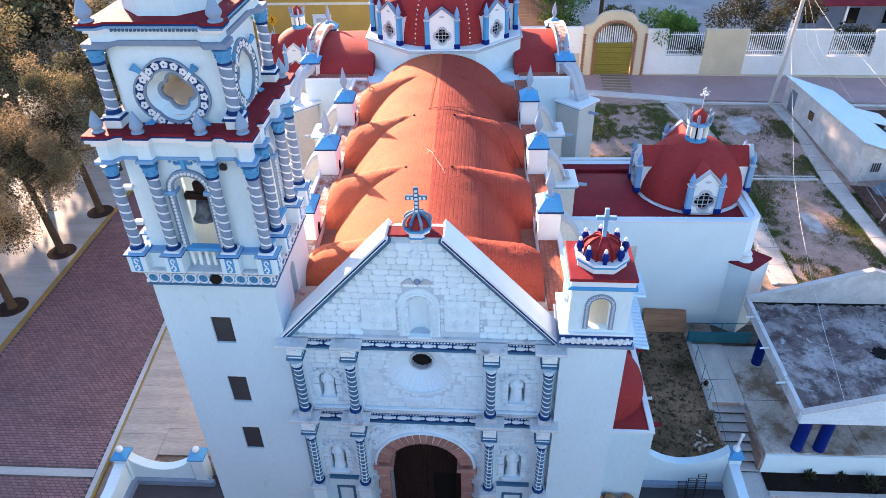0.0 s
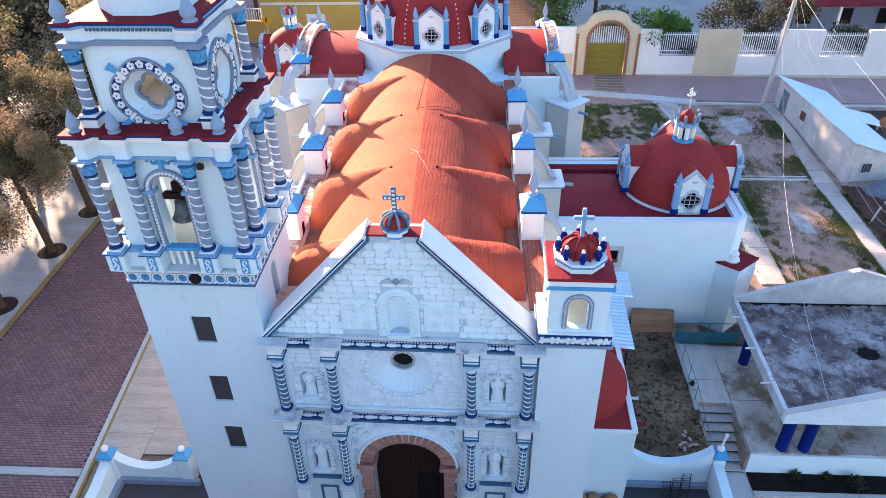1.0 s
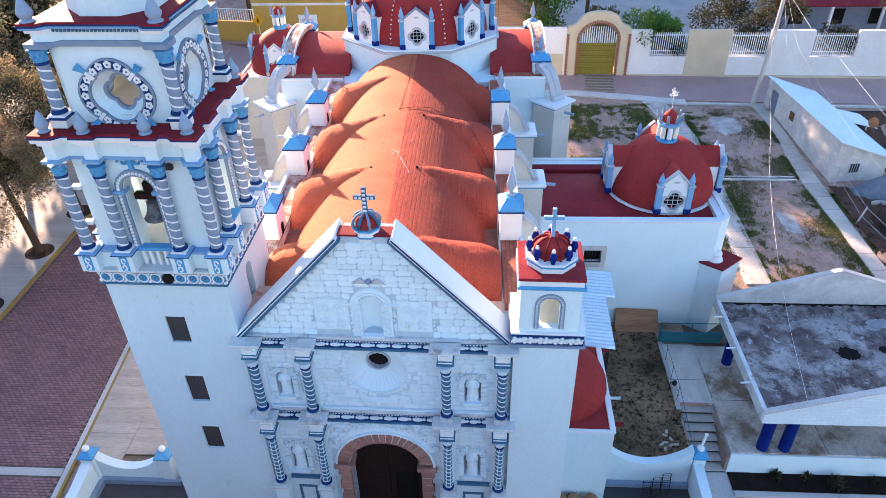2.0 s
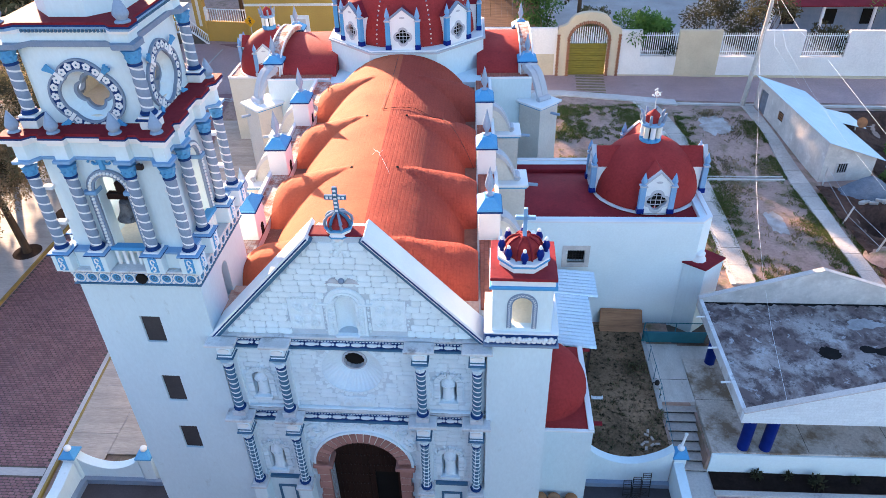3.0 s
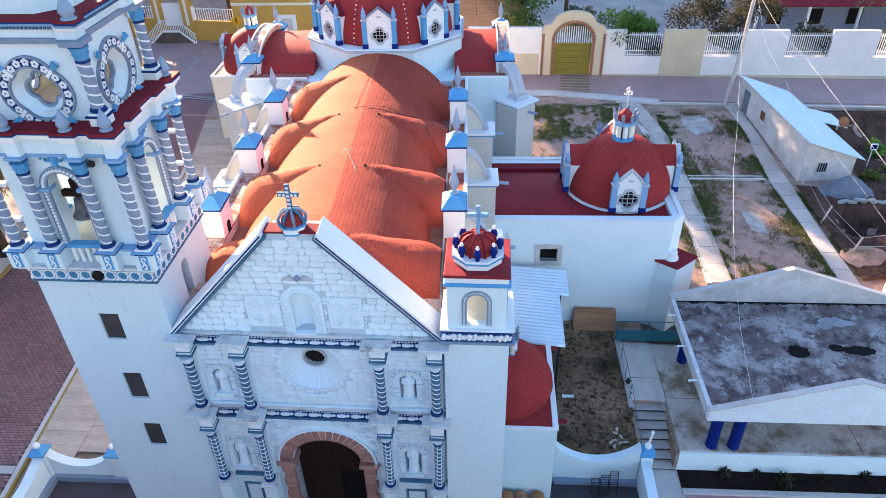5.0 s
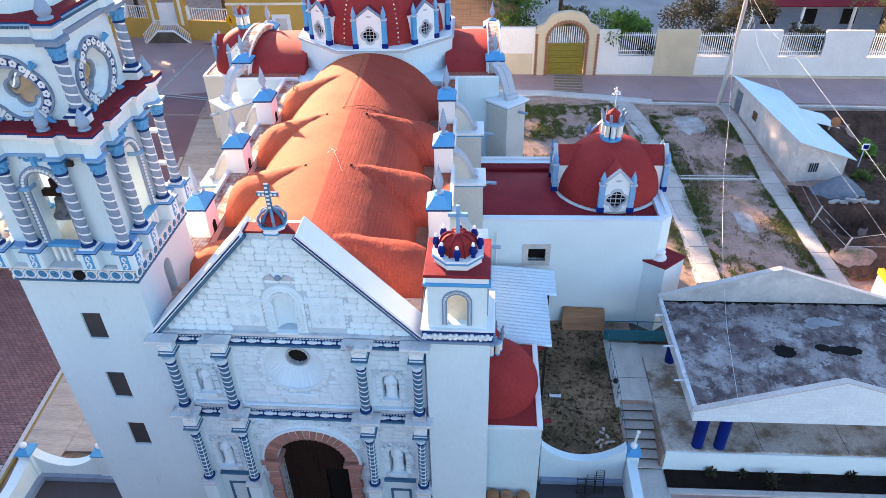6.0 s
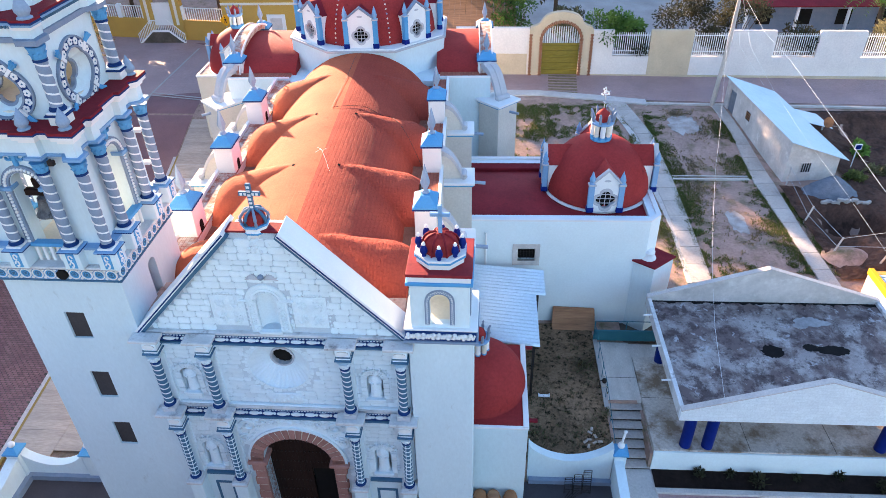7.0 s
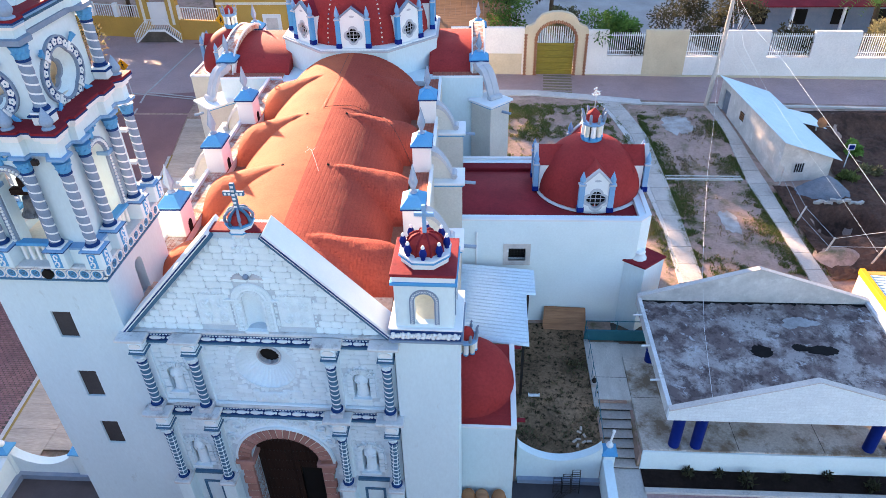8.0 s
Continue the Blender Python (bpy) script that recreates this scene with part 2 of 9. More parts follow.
CHALK = mat("lime_patch", (0.50, 0.46, 0.44), (0.30, 0.25, 0.22), 0.95, 1.4, 12, 0.3)
YELLOWL = mat("yellow_kerb_paint", (0.36, 0.235, 0.06), (0.28, 0.19, 0.07), 0.7, 3, 20, 0.2, dirt=(0.36, 0.32, 0.28), dirt_at=0.60, dirt_scale=5)
OCHRE = mat("ochre_wall", (0.52, 0.32, 0.075), (0.46, 0.28, 0.07), 0.85, 0.6, 10, 0.2, dirt=(0.38, 0.25, 0.09), dirt_at=0.66)
CREAMG = mat("cream_gate_wall", (0.62, 0.50, 0.35), (0.54, 0.43, 0.30), 0.85, 0.8, 10, 0.2, dirt=(0.40, 0.32, 0.23), dirt_at=0.62)
GATEY = mat("yellow_wood", (0.27, 0.205, 0.035), (0.20, 0.15, 0.03), 0.7, 3, 15, 0.3, stretch=(1, 1, 8))
BRICKM = mat("small_red_brick", (0.36, 0.155, 0.085), (0.28, 0.12, 0.07), 0.85, 4, 30, 0.3)
TINS = mat("galvanised_sheet", (0.72, 0.80, 0.84), (0.62, 0.71, 0.76), 0.32, 1.0, 12, 0.1, metal=0.65)
TIN = mat("blue_white_tin", (0.64, 0.74, 0.79), (0.57, 0.68, 0.74), 0.4, 1.0, 12, 0.1, metal=0.25)
GREYST = mat("grey_gravel", (0.20, 0.22, 0.26), (0.14, 0.155, 0.19), 0.9, 3, 18, 0.9, fine=0.3)
BARK = mat("bark", (0.11, 0.075, 0.05), (0.07, 0.05, 0.035), 0.95, 3, 18, 0.9, stretch=(3, 3, 0.6))
TEAL = mat("teal_paint", (0.03, 0.14, 0.19), (0.04, 0.16, 0.21), 0.5, 2, 20, 0.1)
PLY = mat("weathered_board", (0.40, 0.21, 0.115), (0.23, 0.12, 0.07), 0.8, 1.5, 20, 0.3, dirt=(0.12, 0.07, 0.045), dirt_at=0.60, dirt_scale=1.2, stretch=(0.5, 6, 6))
CLAY = mat("clay_pot", (0.36, 0.17, 0.08), (0.25, 0.12, 0.06), 0.7, 4, 20, 0.3)
SIGN = mat("yellow_sign", (0.75, 0.36, 0.01), (0.70, 0.33, 0.01), 0.4, 3, 20, 0.0)
GREYW = mat("grey_rendered_wall", (0.65, 0.60, 0.565), (0.46, 0.43, 0.41), 0.9, 0.9, 8, 0.3, dirt=(0.72, 0.69, 0.66), dirt_at=0.55, dirt_scale=1.5)
DULLW = mat("dark_blocker", (0.10, 0.10, 0.105), (0.07, 0.07, 0.075), 0.9, 0.6, 9, 0.3)
PALE = mat("pale_roof_stain", (0.36, 0.36, 0.37), (0.24, 0.235, 0.24), 0.9, 3.0, 14, 0.4)
CONCW = mat("warm_pavement", (0.48, 0.40, 0.335), (0.36, 0.30, 0.25), 0.85, 0.8, 8, 0.4, dirt=(0.20, 0.17, 0.15), dirt_at=0.60, fine=0.28, rand=0.08, stretch=(0.35, 3.0, 1))
YARDC = mat("grey_yard", (0.40, 0.37, 0.35), (0.29, 0.265, 0.25), 0.9, 0.3, 6, 0.3)
WALLST = mat("dull_street_wall", (0.79, 0.72, 0.675), (0.72, 0.65, 0.61), 0.9, 0.5, 9, 0.3, dirt=(0.55, 0.52, 0.48), dirt_at=0.66)
PBLOCK = brick_bump(mat("painted_block", (0.80, 0.84, 0.86), (0.74, 0.78, 0.81), 0.8, 0.8, 14, 0.2), 0.42, 0.14, 0.35, 0.012, "XZ", 0.06)
for m_ in (ROADB, CONCL):
    m_.node_tree.nodes["Principled BSDF"].inputs["Specular IOR Level"].default_value = 0.45
FOL = {}
for key, a, b in (("olive", (0.086, 0.076, 0.038), (0.054, 0.050, 0.026)), ("brown", (0.175, 0.122, 0.066), (0.115, 0.082, 0.046)),
                  ("dark", (0.027, 0.026, 0.015), (0.015, 0.015, 0.009)), ("green", (0.060, 0.105, 0.022), (0.040, 0.075, 0.018)), ("grass", (0.050, 0.062, 0.018), (0.072, 0.074, 0.026))):
    FOL[key] = mat("foliage_" + key, tuple(2.7 * c for c in a), tuple(2.1 * c for c in b), 0.8, 0.8, 6, 0.0, rand=0.28)
    fn, fl_ = FOL[key].node_tree.nodes, FOL[key].node_tree.links
    tl_, ad = fn.new("ShaderNodeBsdfTranslucent"), fn.new("ShaderNodeMixShader")
    ad.inputs[0].default_value = 0.35
    fl_.new(fn["Principled BSDF"].inputs["Base Color"].links[0].from_socket, tl_.inputs["Color"])
    fl_.new(fn["Principled BSDF"].outputs[0], ad.inputs[1])
    fl_.new(tl_.outputs[0], ad.inputs[2])
    fl_.new(ad.outputs[0], fn["Material Output"].inputs[0])


# ---- mesh building
class Geo:
    def __init__(self):
        self.v, self.f = [], []

    def add(self, vs, fs):
        n = len(self.v)
        self.v += [tuple(p) for p in vs]
        self.f += [tuple(n + i for i in f) for f in fs]
        return self

    def box(self, x0, x1, y0, y1, z0, z1, b=0.0):
        if not b:
            vs = [(x, y, z) for z in (z0, z1) for x, y in ((x0, y0), (x1, y0), (x1, y1), (x0, y1))]
            return self.add(vs, [(3, 2, 1, 0), (4, 5, 6, 7), (0, 1, 5, 4), (1, 2, 6, 5), (2, 3, 7, 6), (3, 0, 4, 7)])
        o = [(x0, y0 + b), (x0 + b, y0), (x1 - b, y0), (x1, y0 + b), (x1, y1 - b), (x1 - b, y1), (x0 + b, y1), (x0, y1 - b)]
        i = [(min(max(x, x0 + b), x1 - b), min(max(y, y0 + b), y1 - b)) for x, y in o]
        return self.loft([[(*p, z0) for p in i], [(*p, z0 + b) for p in o], [(*p, z1 - b) for p in o], [(*p, z1) for p in i]])

    def loft(self, rings, cap=True, closed=True):
        n, k = len(rings[0]), len(rings)
        vs = [p for r in rings for p in r]
        m = n if closed else n - 1
        fs = [(a * n + i, a * n + (i + 1) % n, (a + 1) * n + (i + 1) % n, (a + 1) * n + i) for a in range(k - 1) for i in range(m)]
        if cap:
            fs += [tuple(reversed(range(n))), tuple(range((k - 1) * n, k * n))]
        return self.add(vs, fs)

    def prism(self, pts, z0, z1, inset=0.0):
        return self.loft([[(x, y, z0) for x, y in pts], [(x, y, z1) for x, y in pts]])

    def ext_y(self, pts, y0, y1):
        """A polygon in x and z (anticlockwise seen from -y), from y0 to y1."""
        return self.loft([[(x, y1, z) for x, z in pts], [(x, y0, z) for x, z in pts]])

    def ext_x(self, pts, x0, x1):
        """A polygon in y and z, from x0 to x1."""
        return self.loft([[(x0, y, z) for y, z in pts], [(x1, y, z) for y, z in pts]])

    def lathe(self, prof, cx=0.0, cy=0.0, cz=0.0, seg=16, a0=0.0, cap=True):
        return self.loft([[(cx + r * math.cos(a0 + 2 * math.pi * i / seg), cy + r * math.sin(a0 + 2 * math.pi * i / seg), cz + z) for i in range(seg)] for r, z in prof], cap)

    def tube(self, path, r, seg=8, cap=True):
        rings, path = [], [Vector(p) for p in path]
        for i, p in enumerate(path):
            d = (path[min(i + 1, len(path) - 1)] - path[max(i - 1, 0)]).normalized()
            u = d.cross(Vector((0.13, 0.31, 0.94))).normalized()
            w = d.cross(u)
            rr = r[i] if isinstance(r, (list, tuple)) else r
            rings.append([p + rr * (math.cos(2 * math.pi * k / seg) * u + math.sin(2 * math.pi * k / seg) * w) for k in range(seg)])
        return self.loft(rings, cap)

    def grid(self, xs, ys, fz):
        n = len(xs)
        vs = [(x, y, fz(x, y)) for y in ys for x in xs]
        return self.add(vs, [(j * n + i, j * n + i + 1, (j + 1) * n + i + 1, (j + 1) * n + i) for j in range(len(ys) - 1) for i in range(n - 1)])

    def ball(self, c, r, seg=12, rows=8, sz=1.0):
        return self.lathe([(r * math.sin(math.pi * k / rows) + 1e-4, -r * sz * math.cos(math.pi * k / rows)) for k in range(rows + 1)], c[0], c[1], c[2], seg)

    def xf(self, m):
        self.v = [tuple(m @ Vector(p)) for p in self.v]
        return self

    def join(self, other, m=None):
        return self.add([m @ Vector(p) for p in other.v] if m else other.v, other.f)

    def mesh(self, name, material, smooth=None, m=None, weld=False):
        me = bpy.data.meshes.new(name)
        me.from_pydata([tuple(m @ Vector(p)) for p in self.v] if m else self.v, [], self.f)
        me.update()
        bm = bmesh.new()
        bm.from_mesh(me)
        bmesh.ops.recalc_face_normals(bm, faces=bm.faces)
        if weld:
            bmesh.ops.remove_doubles(bm, verts=bm.verts, dist=0.0004)
        bm.to_mesh(me)
        bm.free()
        if smooth:
            me.shade_smooth()
            me.set_sharp_from_angle(angle=radians(smooth))
        me.materials.append(material)
        return me


I4 = Matrix.Identity(4)
WORLD = {}
XF = [I4]


def thing(name, loc, label, category, group="", kind=""):
    ob = new(name)
    ob.empty_display_size = 0.3
    ob.matrix_basis = Matrix.Translation(XF[0] @ Vector(loc))
    WORLD[ob] = ob.matrix_basis.copy()
    return tagged(ob, label, category, group, kind)


def put(name, me, parent=None, m=I4, label=""):
    """One object of a mesh under a thing or a part, at the pose m in the world."""
    ob = new(name, me)
    if parent:
        ob.parent = parent
        ob.matrix_parent_inverse = WORLD[parent].inverted()
    ob.matrix_basis = m
    WORLD[ob] = m.copy()
    return tagged(ob, label)


def part(name, geo, material, parent=None, label="", smooth=None):
    return put(name, geo.mesh(name, material, smooth, XF[0], "wall" in name), parent, I4, label)


def solo(name, geo, material, label, category, kind="", group="", smooth=None):
    return tagged(part(name, geo, material, None, label, smooth), "", category, group, kind)


def T(x, y, z, rz=0.0, s=1.0):
    return Matrix.Translation((x, y, z)) @ Matrix.Rotation(radians(rz), 4, "Z") @ Matrix.Scale(s, 4)


def turned(cx, cy, deg, drop=0.0):
    return Matrix.Translation((cx, cy, 0)) @ Matrix.Rotation(radians(deg), 4, "Z") @ Matrix.Translation((-cx, -cy, 0))


FRONT = turned(-1.6, 13.8, -0.9)
NAVE = turned(-1.62, 14.0, 1.2) @ Matrix.Translation((0, 20, 10)) @ Matrix.Rotation(radians(-0.7), 4, "X") @ Matrix.Translation((0, -20, -10))


def ngon(cx, cy, r, n, a0=0.0):
    return [(cx + r * math.cos(a0 + 2 * math.pi * i / n), cy + r * math.sin(a0 + 2 * math.pi * i / n)) for i in range(n)]


def arc(cx, cz, r, a0, a1, n, ry=None):
    return [(cx + r * math.cos(radians(a0 + (a1 - a0) * i / n)), cz + (ry or r) * math.sin(radians(a0 + (a1 - a0) * i / n))) for i in range(n + 1)]


def strip_band(g, inner, outer, y0, y1, closed=False):
    """A band between two lines of the same number of points in x and z, from y0 (front) to y1."""
    k = len(inner)
    rings = [[(*inner[i][:1], y1, inner[i][1]), (outer[i][0], y1, outer[i][1]), (outer[i][0], y0, outer[i][1]), (inner[i][0], y0, inner[i][1])] for i in range(k)]
    if closed:
        rings.append(rings[0])
    return g.loft(rings, not closed)
# ---- ground
def smooth_step(a, b, t):
    t = min(max((t - a) / (b - a), 0.0), 1.0)
    return t * t * (3 - 2 * t)


def gz(x, y):
    back = 2.2 * smooth_step(36, 47, y) + (1 - smooth_step(36, 47, y)) * (0.85 if x < 4 else 1.3)
    if x > -13.4 and y < (16.1 if x < -8 else 16.35):
        return 0.2
    if 9.3 < x < 10.55 and y < 19.4:
        return 0.1
    if x > 10.5 and y < 17.0:
        return 0.2
    if 10.5 < x < 23 and y < 24.3:
        return 1.1
    pit = math.exp(-(((x - 24.6) / 1.5) ** 4 + ((y - 32.9) / 1.2) ** 4))
    bank = smooth_step(26.3, 28.5, x) * (1 - smooth_step(43.5, 45.2, y)) * smooth_step(30, 34, y)
    mound = 0.55 * math.exp(-(((x - 24.2) / 1.2) ** 2 + ((y - 29.6) / 1.5) ** 2))
    # an unseen hill is added beyond the last street to block the low sun
    shade_hill = 20.0 * smooth_step(90, 120, y) * (1 + 0.10 * math.sin(x * 0.055 + 1.0))
    return back + shade_hill - 1.7 * pit - 0.7 * bank * smooth_step(37, 41, y) + mound


gx = [-300, -150, -110, -95, -80, -65, -50, -40, -34, -30, -26, -22, -18, -15, -13.42, -13.38, -12, -10, -8, -6, -4, -2, 0, 2, 3.9, 4.1, 6, 8, 9.28, 9.32, 10.45, 10.53, 10.57, 12, 14, 16, 18, 20, 21, 22, 22.5, 23, 23.5, 24, 24.5, 25, 25.5, 26, 26.5, 27, 28, 30, 32, 36, 40, 50, 80, 150, 300]
gy = [-250, -120, -60, -30, -10, 0, 8, 12, 14, 16.06, 16.13, 16.3, 16.4, 16.98, 17.02, 19, 19.38, 19.42, 22, 24.2, 24.4, 26, 28, 28.6, 29.2, 29.8, 30.4, 31, 31.5, 32, 32.5, 33, 33.5, 34, 34.5, 35, 36, 37, 38, 39, 40, 41, 42, 43, 43.5, 44, 44.5, 45, 45.5, 46, 47, 50, 54, 60, 70, 84, 92, 98, 104, 110, 116, 122, 130, 145, 170, 210, 350, 600]
solo("ground", Geo().grid(gx, gy, gz), SOIL, "bare brown earth with thin patches of weeds", "ground", "structure")


def lay(name, pts, z, material, label, category, thick=0.06):
    """A flat slab on the ground, z its top; a number or a function of x and y."""
    fz = z if callable(z) else (lambda x, y: z)
    g = Geo().loft([[(x, y, fz(x, y) - thick) for x, y in pts], [(x, y, fz(x, y)) for x, y in pts]])
    return solo(name, g, material, label, category, "structure")


def strip(name, left, right, dz, material, label, category, thick=0.06):
    if len(left) < 8:
        n = 24

        def at(p, q):
            k = min(int(q * (len(p) - 1)), len(p) - 2)
            f = q * (len(p) - 1) - k
            return (p[k][0] + (p[k + 1][0] - p[k][0]) * f, p[k][1] + (p[k + 1][1] - p[k][1]) * f)
        left, right = [at(left, i / n) for i in range(n + 1)], [at(right, i / n) for i in range(n + 1)]
    g = Geo()
    g.loft([[(*l, gz(*l) + dz - thick), (*r, gz(*r) + dz - thick), (*r, gz(*r) + dz), (*l, gz(*l) + dz)] for l, r in zip(left, right)])
    return solo(name, g, material, label, category, "structure")


def kerb_x(y):
    """The church side's kerb runs slightly askew to the church."""
    return -14.0 - 0.085 * (y - 14.5)


YS = [9, 12, 14, 16.3, 18, 20, 24, 28, 32, 36, 38, 40, 42, 44, 46, 48]
strip("road", [(-21.8, y) for y in YS] + [(-21.8, 60)], [(kerb_x(y) - 0.07, y) for y in YS] + [(kerb_x(60), 60)], 0.02, PAVER, "mauve interlocking concrete paving of the side street", "road")
strip("road_bed", [(-21.78, 11 + 2.2 * i) for i in range(11)], [(kerb_x(11 + 2.2 * i) - 0.26, 11 + 2.2 * i) for i in range(11)], 0.026, SOILD, "dark sand in the joints of the street paving", "road bed")
strip("road_back", [(-21.8, 48), (-14, 49.2), (0, 48.6), (7, 49.2), (14, 47.6), (20, 47.2), (27, 47.0), (45, 46.0), (70, 45)], [(-21.8, 60), (-14, 56), (0, 54.5), (7.6, 53.3), (12, 52.3), (20, 52.0), (28, 51.8), (45, 51.0), (70, 50)], 0.035, ROADB, "mauve paved street behind the churchyard", "road")
strip("pavement_park", [(-34, y) for y in YS], [(-22.0, y) for y in YS], 0.13, CONCL, "pale concrete park pavement under the trees", "pavement", 0.2)
strip("pavement_church", [(kerb_x(y) + 0.1, y) for y in [16.12] + YS[4:14]], [(-8.0, y) for y in [16.12] + YS[4:14]], 0.12, CONC, "pale brushed concrete pavement along the church", "pavement", 0.2)
strip("kerb_park", [(-22.0, y) for y in YS], [(-21.87, y) for y in YS], 0.14, YELLOWL, "yellow painted kerb worn to concrete", "kerb", 0.3)
strip("kerb_church", [(kerb_x(y), y) for y in YS[:12]], [(kerb_x(y) + 0.1, y) for y in YS[:12]], 0.14, YELLOWL, "yellow painted kerb worn to concrete", "kerb", 0.3)
strip("gutter_church", [(kerb_x(y) - 0.25, y) for y in YS[:12]], [(kerb_x(y), y) for y in YS[:12]], 0.05, CONC, "concrete gutter strip beside the kerb", "gutter")
lay("road_band", [(-21.8, 15.4), (-14.37, 15.4), (-14.4, 15.75), (-21.8, 15.75)], 0.885, CONCL, "pale concrete band across the paved street", "road band")
strip("path_yard", [(14.25, 27.2), (14.45, 32.2), (14.25, 37.2), (14.0, 42.2), (12.75, 47.3)], [(15.35, 27.2), (15.5, 32.2), (15.4, 37.2), (15.1, 42.2), (13.95, 47.3)], 0.05, CONC, "pale concrete path through the yard", "path")
strip("path_house", [(20.65, 27.0), (20.65, 32.0), (20.5, 37.0), (20.6, 42), (20.2, 46.8)], [(21.55, 27.0), (21.5, 32.0), (21.65, 37.0), (21.4, 42), (20.95, 46.8)], 0.06, CONC, "narrow concrete path along the house", "path")
strip("pavement_yard", [(4, 48.0), (8, 48.3), (12, 47.5), (15.8, 46.6)], [(4, 49.2), (8, 49.2), (12, 48.4), (15.8, 47.5)], 0.09, CONC, "concrete pavement edge along the street", "pavement", 0.16)
strip("kerb_yard", [(15.8, 46.75), (20, 46.55), (27, 46.3), (45, 45.4)], [(15.8, 46.95), (20, 46.75), (27, 46.5), (45, 45.6)], 0.12, CONC, "rough concrete kerb along the yard", "kerb", 0.3)
lay("plaza_back", [(-60, 47.3), (-2, 47.3), (-2, 62), (-60, 66)], 2.208, ROADB, "mauve paved square before the ochre houses", "paving")
lay("courtyard", [(-13.2, -3.8), (9.3, -3.8), (9.3, 16.2), (-13.2, 16.2)], 0.3, OLDPAV, "dark paving of the church forecourt", "pavement")
strip("pavement_wall", [(4, 54.6), (12.4, 52.3), (20, 52.0), (45, 51.0)], [(4, 55.3), (12.4, 52.9), (20, 52.5), (45, 51.5)], 0.12, CREAMG, "narrow ochre-edged pavement along the long wall", "pavement", 0.2)


# unseen dark wall behind the walk, added to dim the lower church front
solo("wall_south", Geo().box(-40, 9, -4.6, -4.0, 0.0, 11.0), DULLW, "unseen wall added to dim the church front", "wall", "structure")
# dug-up ground beside the small house, down to a rough pit
DX0 = [21.75 + 0.15 * i for i in range(123)]


def clods(x, y):
    return max(0.03, 0.14 + 0.16 * noise.noise(Vector((x * 0.8, y * 0.8, 2))) + 0.11 * noise.noise(Vector((x * 2.3, y * 2.3, 5))) + 0.05 * noise.noise(Vector((x * 6.0, y * 6.0, 8))))


solo("dug_earth", Geo().grid(DX0, [27.6 + 0.15 * j for j in range(61)], lambda x, y: gz(x, y) + clods(x, y)), DUG, "dug and trampled reddish-brown earth", "earth", "structure")
solo("dug_bank", Geo().grid([25.95 + 0.175 * i for i in range(87)], [36.2 + 0.175 * j for j in range(53)], lambda x, y: gz(x, y) + clods(x, y)), DUG, "dug and trampled reddish-brown earth", "earth", "structure")


def slabs(path, left, right, n, dz, material):
    """Concrete slabs with open joints along a path."""
    for i in range(n):
        def at(p, q):
            k = min(int(q * (len(p) - 1)), len(p) - 2)
            f = q * (len(p) - 1) - k
            return Vector((p[k][0] + (p[k + 1][0] - p[k][0]) * f, p[k][1] + (p[k + 1][1] - p[k][1]) * f))
        rows = []
        for q in (0.012, 0.35, 0.65, 0.988):
            l, r = at(left, (i + q) / n), at(right, (i + q) / n)
            rows.append([(*l, gz(*l) + dz - 0.04), (*r, gz(*r) + dz - 0.04), (*r, gz(*r) + dz), (*l, gz(*l) + dz)])
        part("slab", Geo().loft(rows), material, path)


slabs(bpy.data.objects["path_yard"], [(14.47, 27.2), (14.67, 32.2), (14.57, 37.2), (14.42, 42.2), (12.92, 47.3)], [(15.48, 27.2), (15.63, 32.2), (15.73, 37.2), (15.43, 42.2), (14.18, 47.3)], 13, 0.075, PATHC)
slabs(bpy.data.objects["path_house"], [(20.67, 27.0), (20.67, 32.0), (20.52, 37.0), (20.62, 42), (20.22, 46.8)], [(21.53, 27.0), (21.48, 32.0), (21.63, 37.0), (21.38, 42), (20.93, 46.8)], 14, 0.085, PATHC)
rw = solo("rubble_wall", Geo().box(26.4, 44, 45.35, 45.75, 0.9, 2.22), PITM, "dry rubble retaining wall below the street", "wall", "structure")
rgw = random.Random(21)
RB = [Geo().ball((0, 0, 0), 0.5, 7, 5) for _ in range(3)]
for g_ in RB:
    g_.v = [(x * rgw.uniform(0.85, 1.15), y * rgw.uniform(0.8, 1.1), z * rgw.uniform(0.85, 1.15)) for x, y, z in g_.v]
RB_ME = [g_.mesh("stone", RUBBLE) for g_ in RB]
z_ = 1.0
while z_ < 2.15:
    x_ = 26.5
    while x_ < 40:
        w_ = rgw.uniform(0.28, 0.55)
        put("stone", rgw.choice(RB_ME), rw, Matrix.Translation((x_ + w_ / 2, 45.33, z_ + 0.12)) @ Matrix.Diagonal((w_, 0.25, rgw.uniform(0.22, 0.32), 1)))
        x_ += w_
    z_ += 0.25

for ix, (xa, xb) in enumerate(((-14.44, -12.3), (-12.28, -10.15), (-10.13, -8.0))):
    for iy in range(22):
        ya = 16.13 + iy * 1.275 + 0.3 * (ix % 2)
        sides = [(kerb_x(y) + 0.11 if ix == 0 else xa, xb, y) for y in (ya, ya + 0.6, ya + 1.255)]
        part("slab", Geo().loft([[(xl, y, gz(xl, y) + 0.1), (xr, y, gz(xr, y) + 0.1), (xr, y, gz(xr, y) + 0.135), (xl, y, gz(xl, y) + 0.135)] for xl, xr, y in sides]), CONCW, bpy.data.objects["pavement_church"])

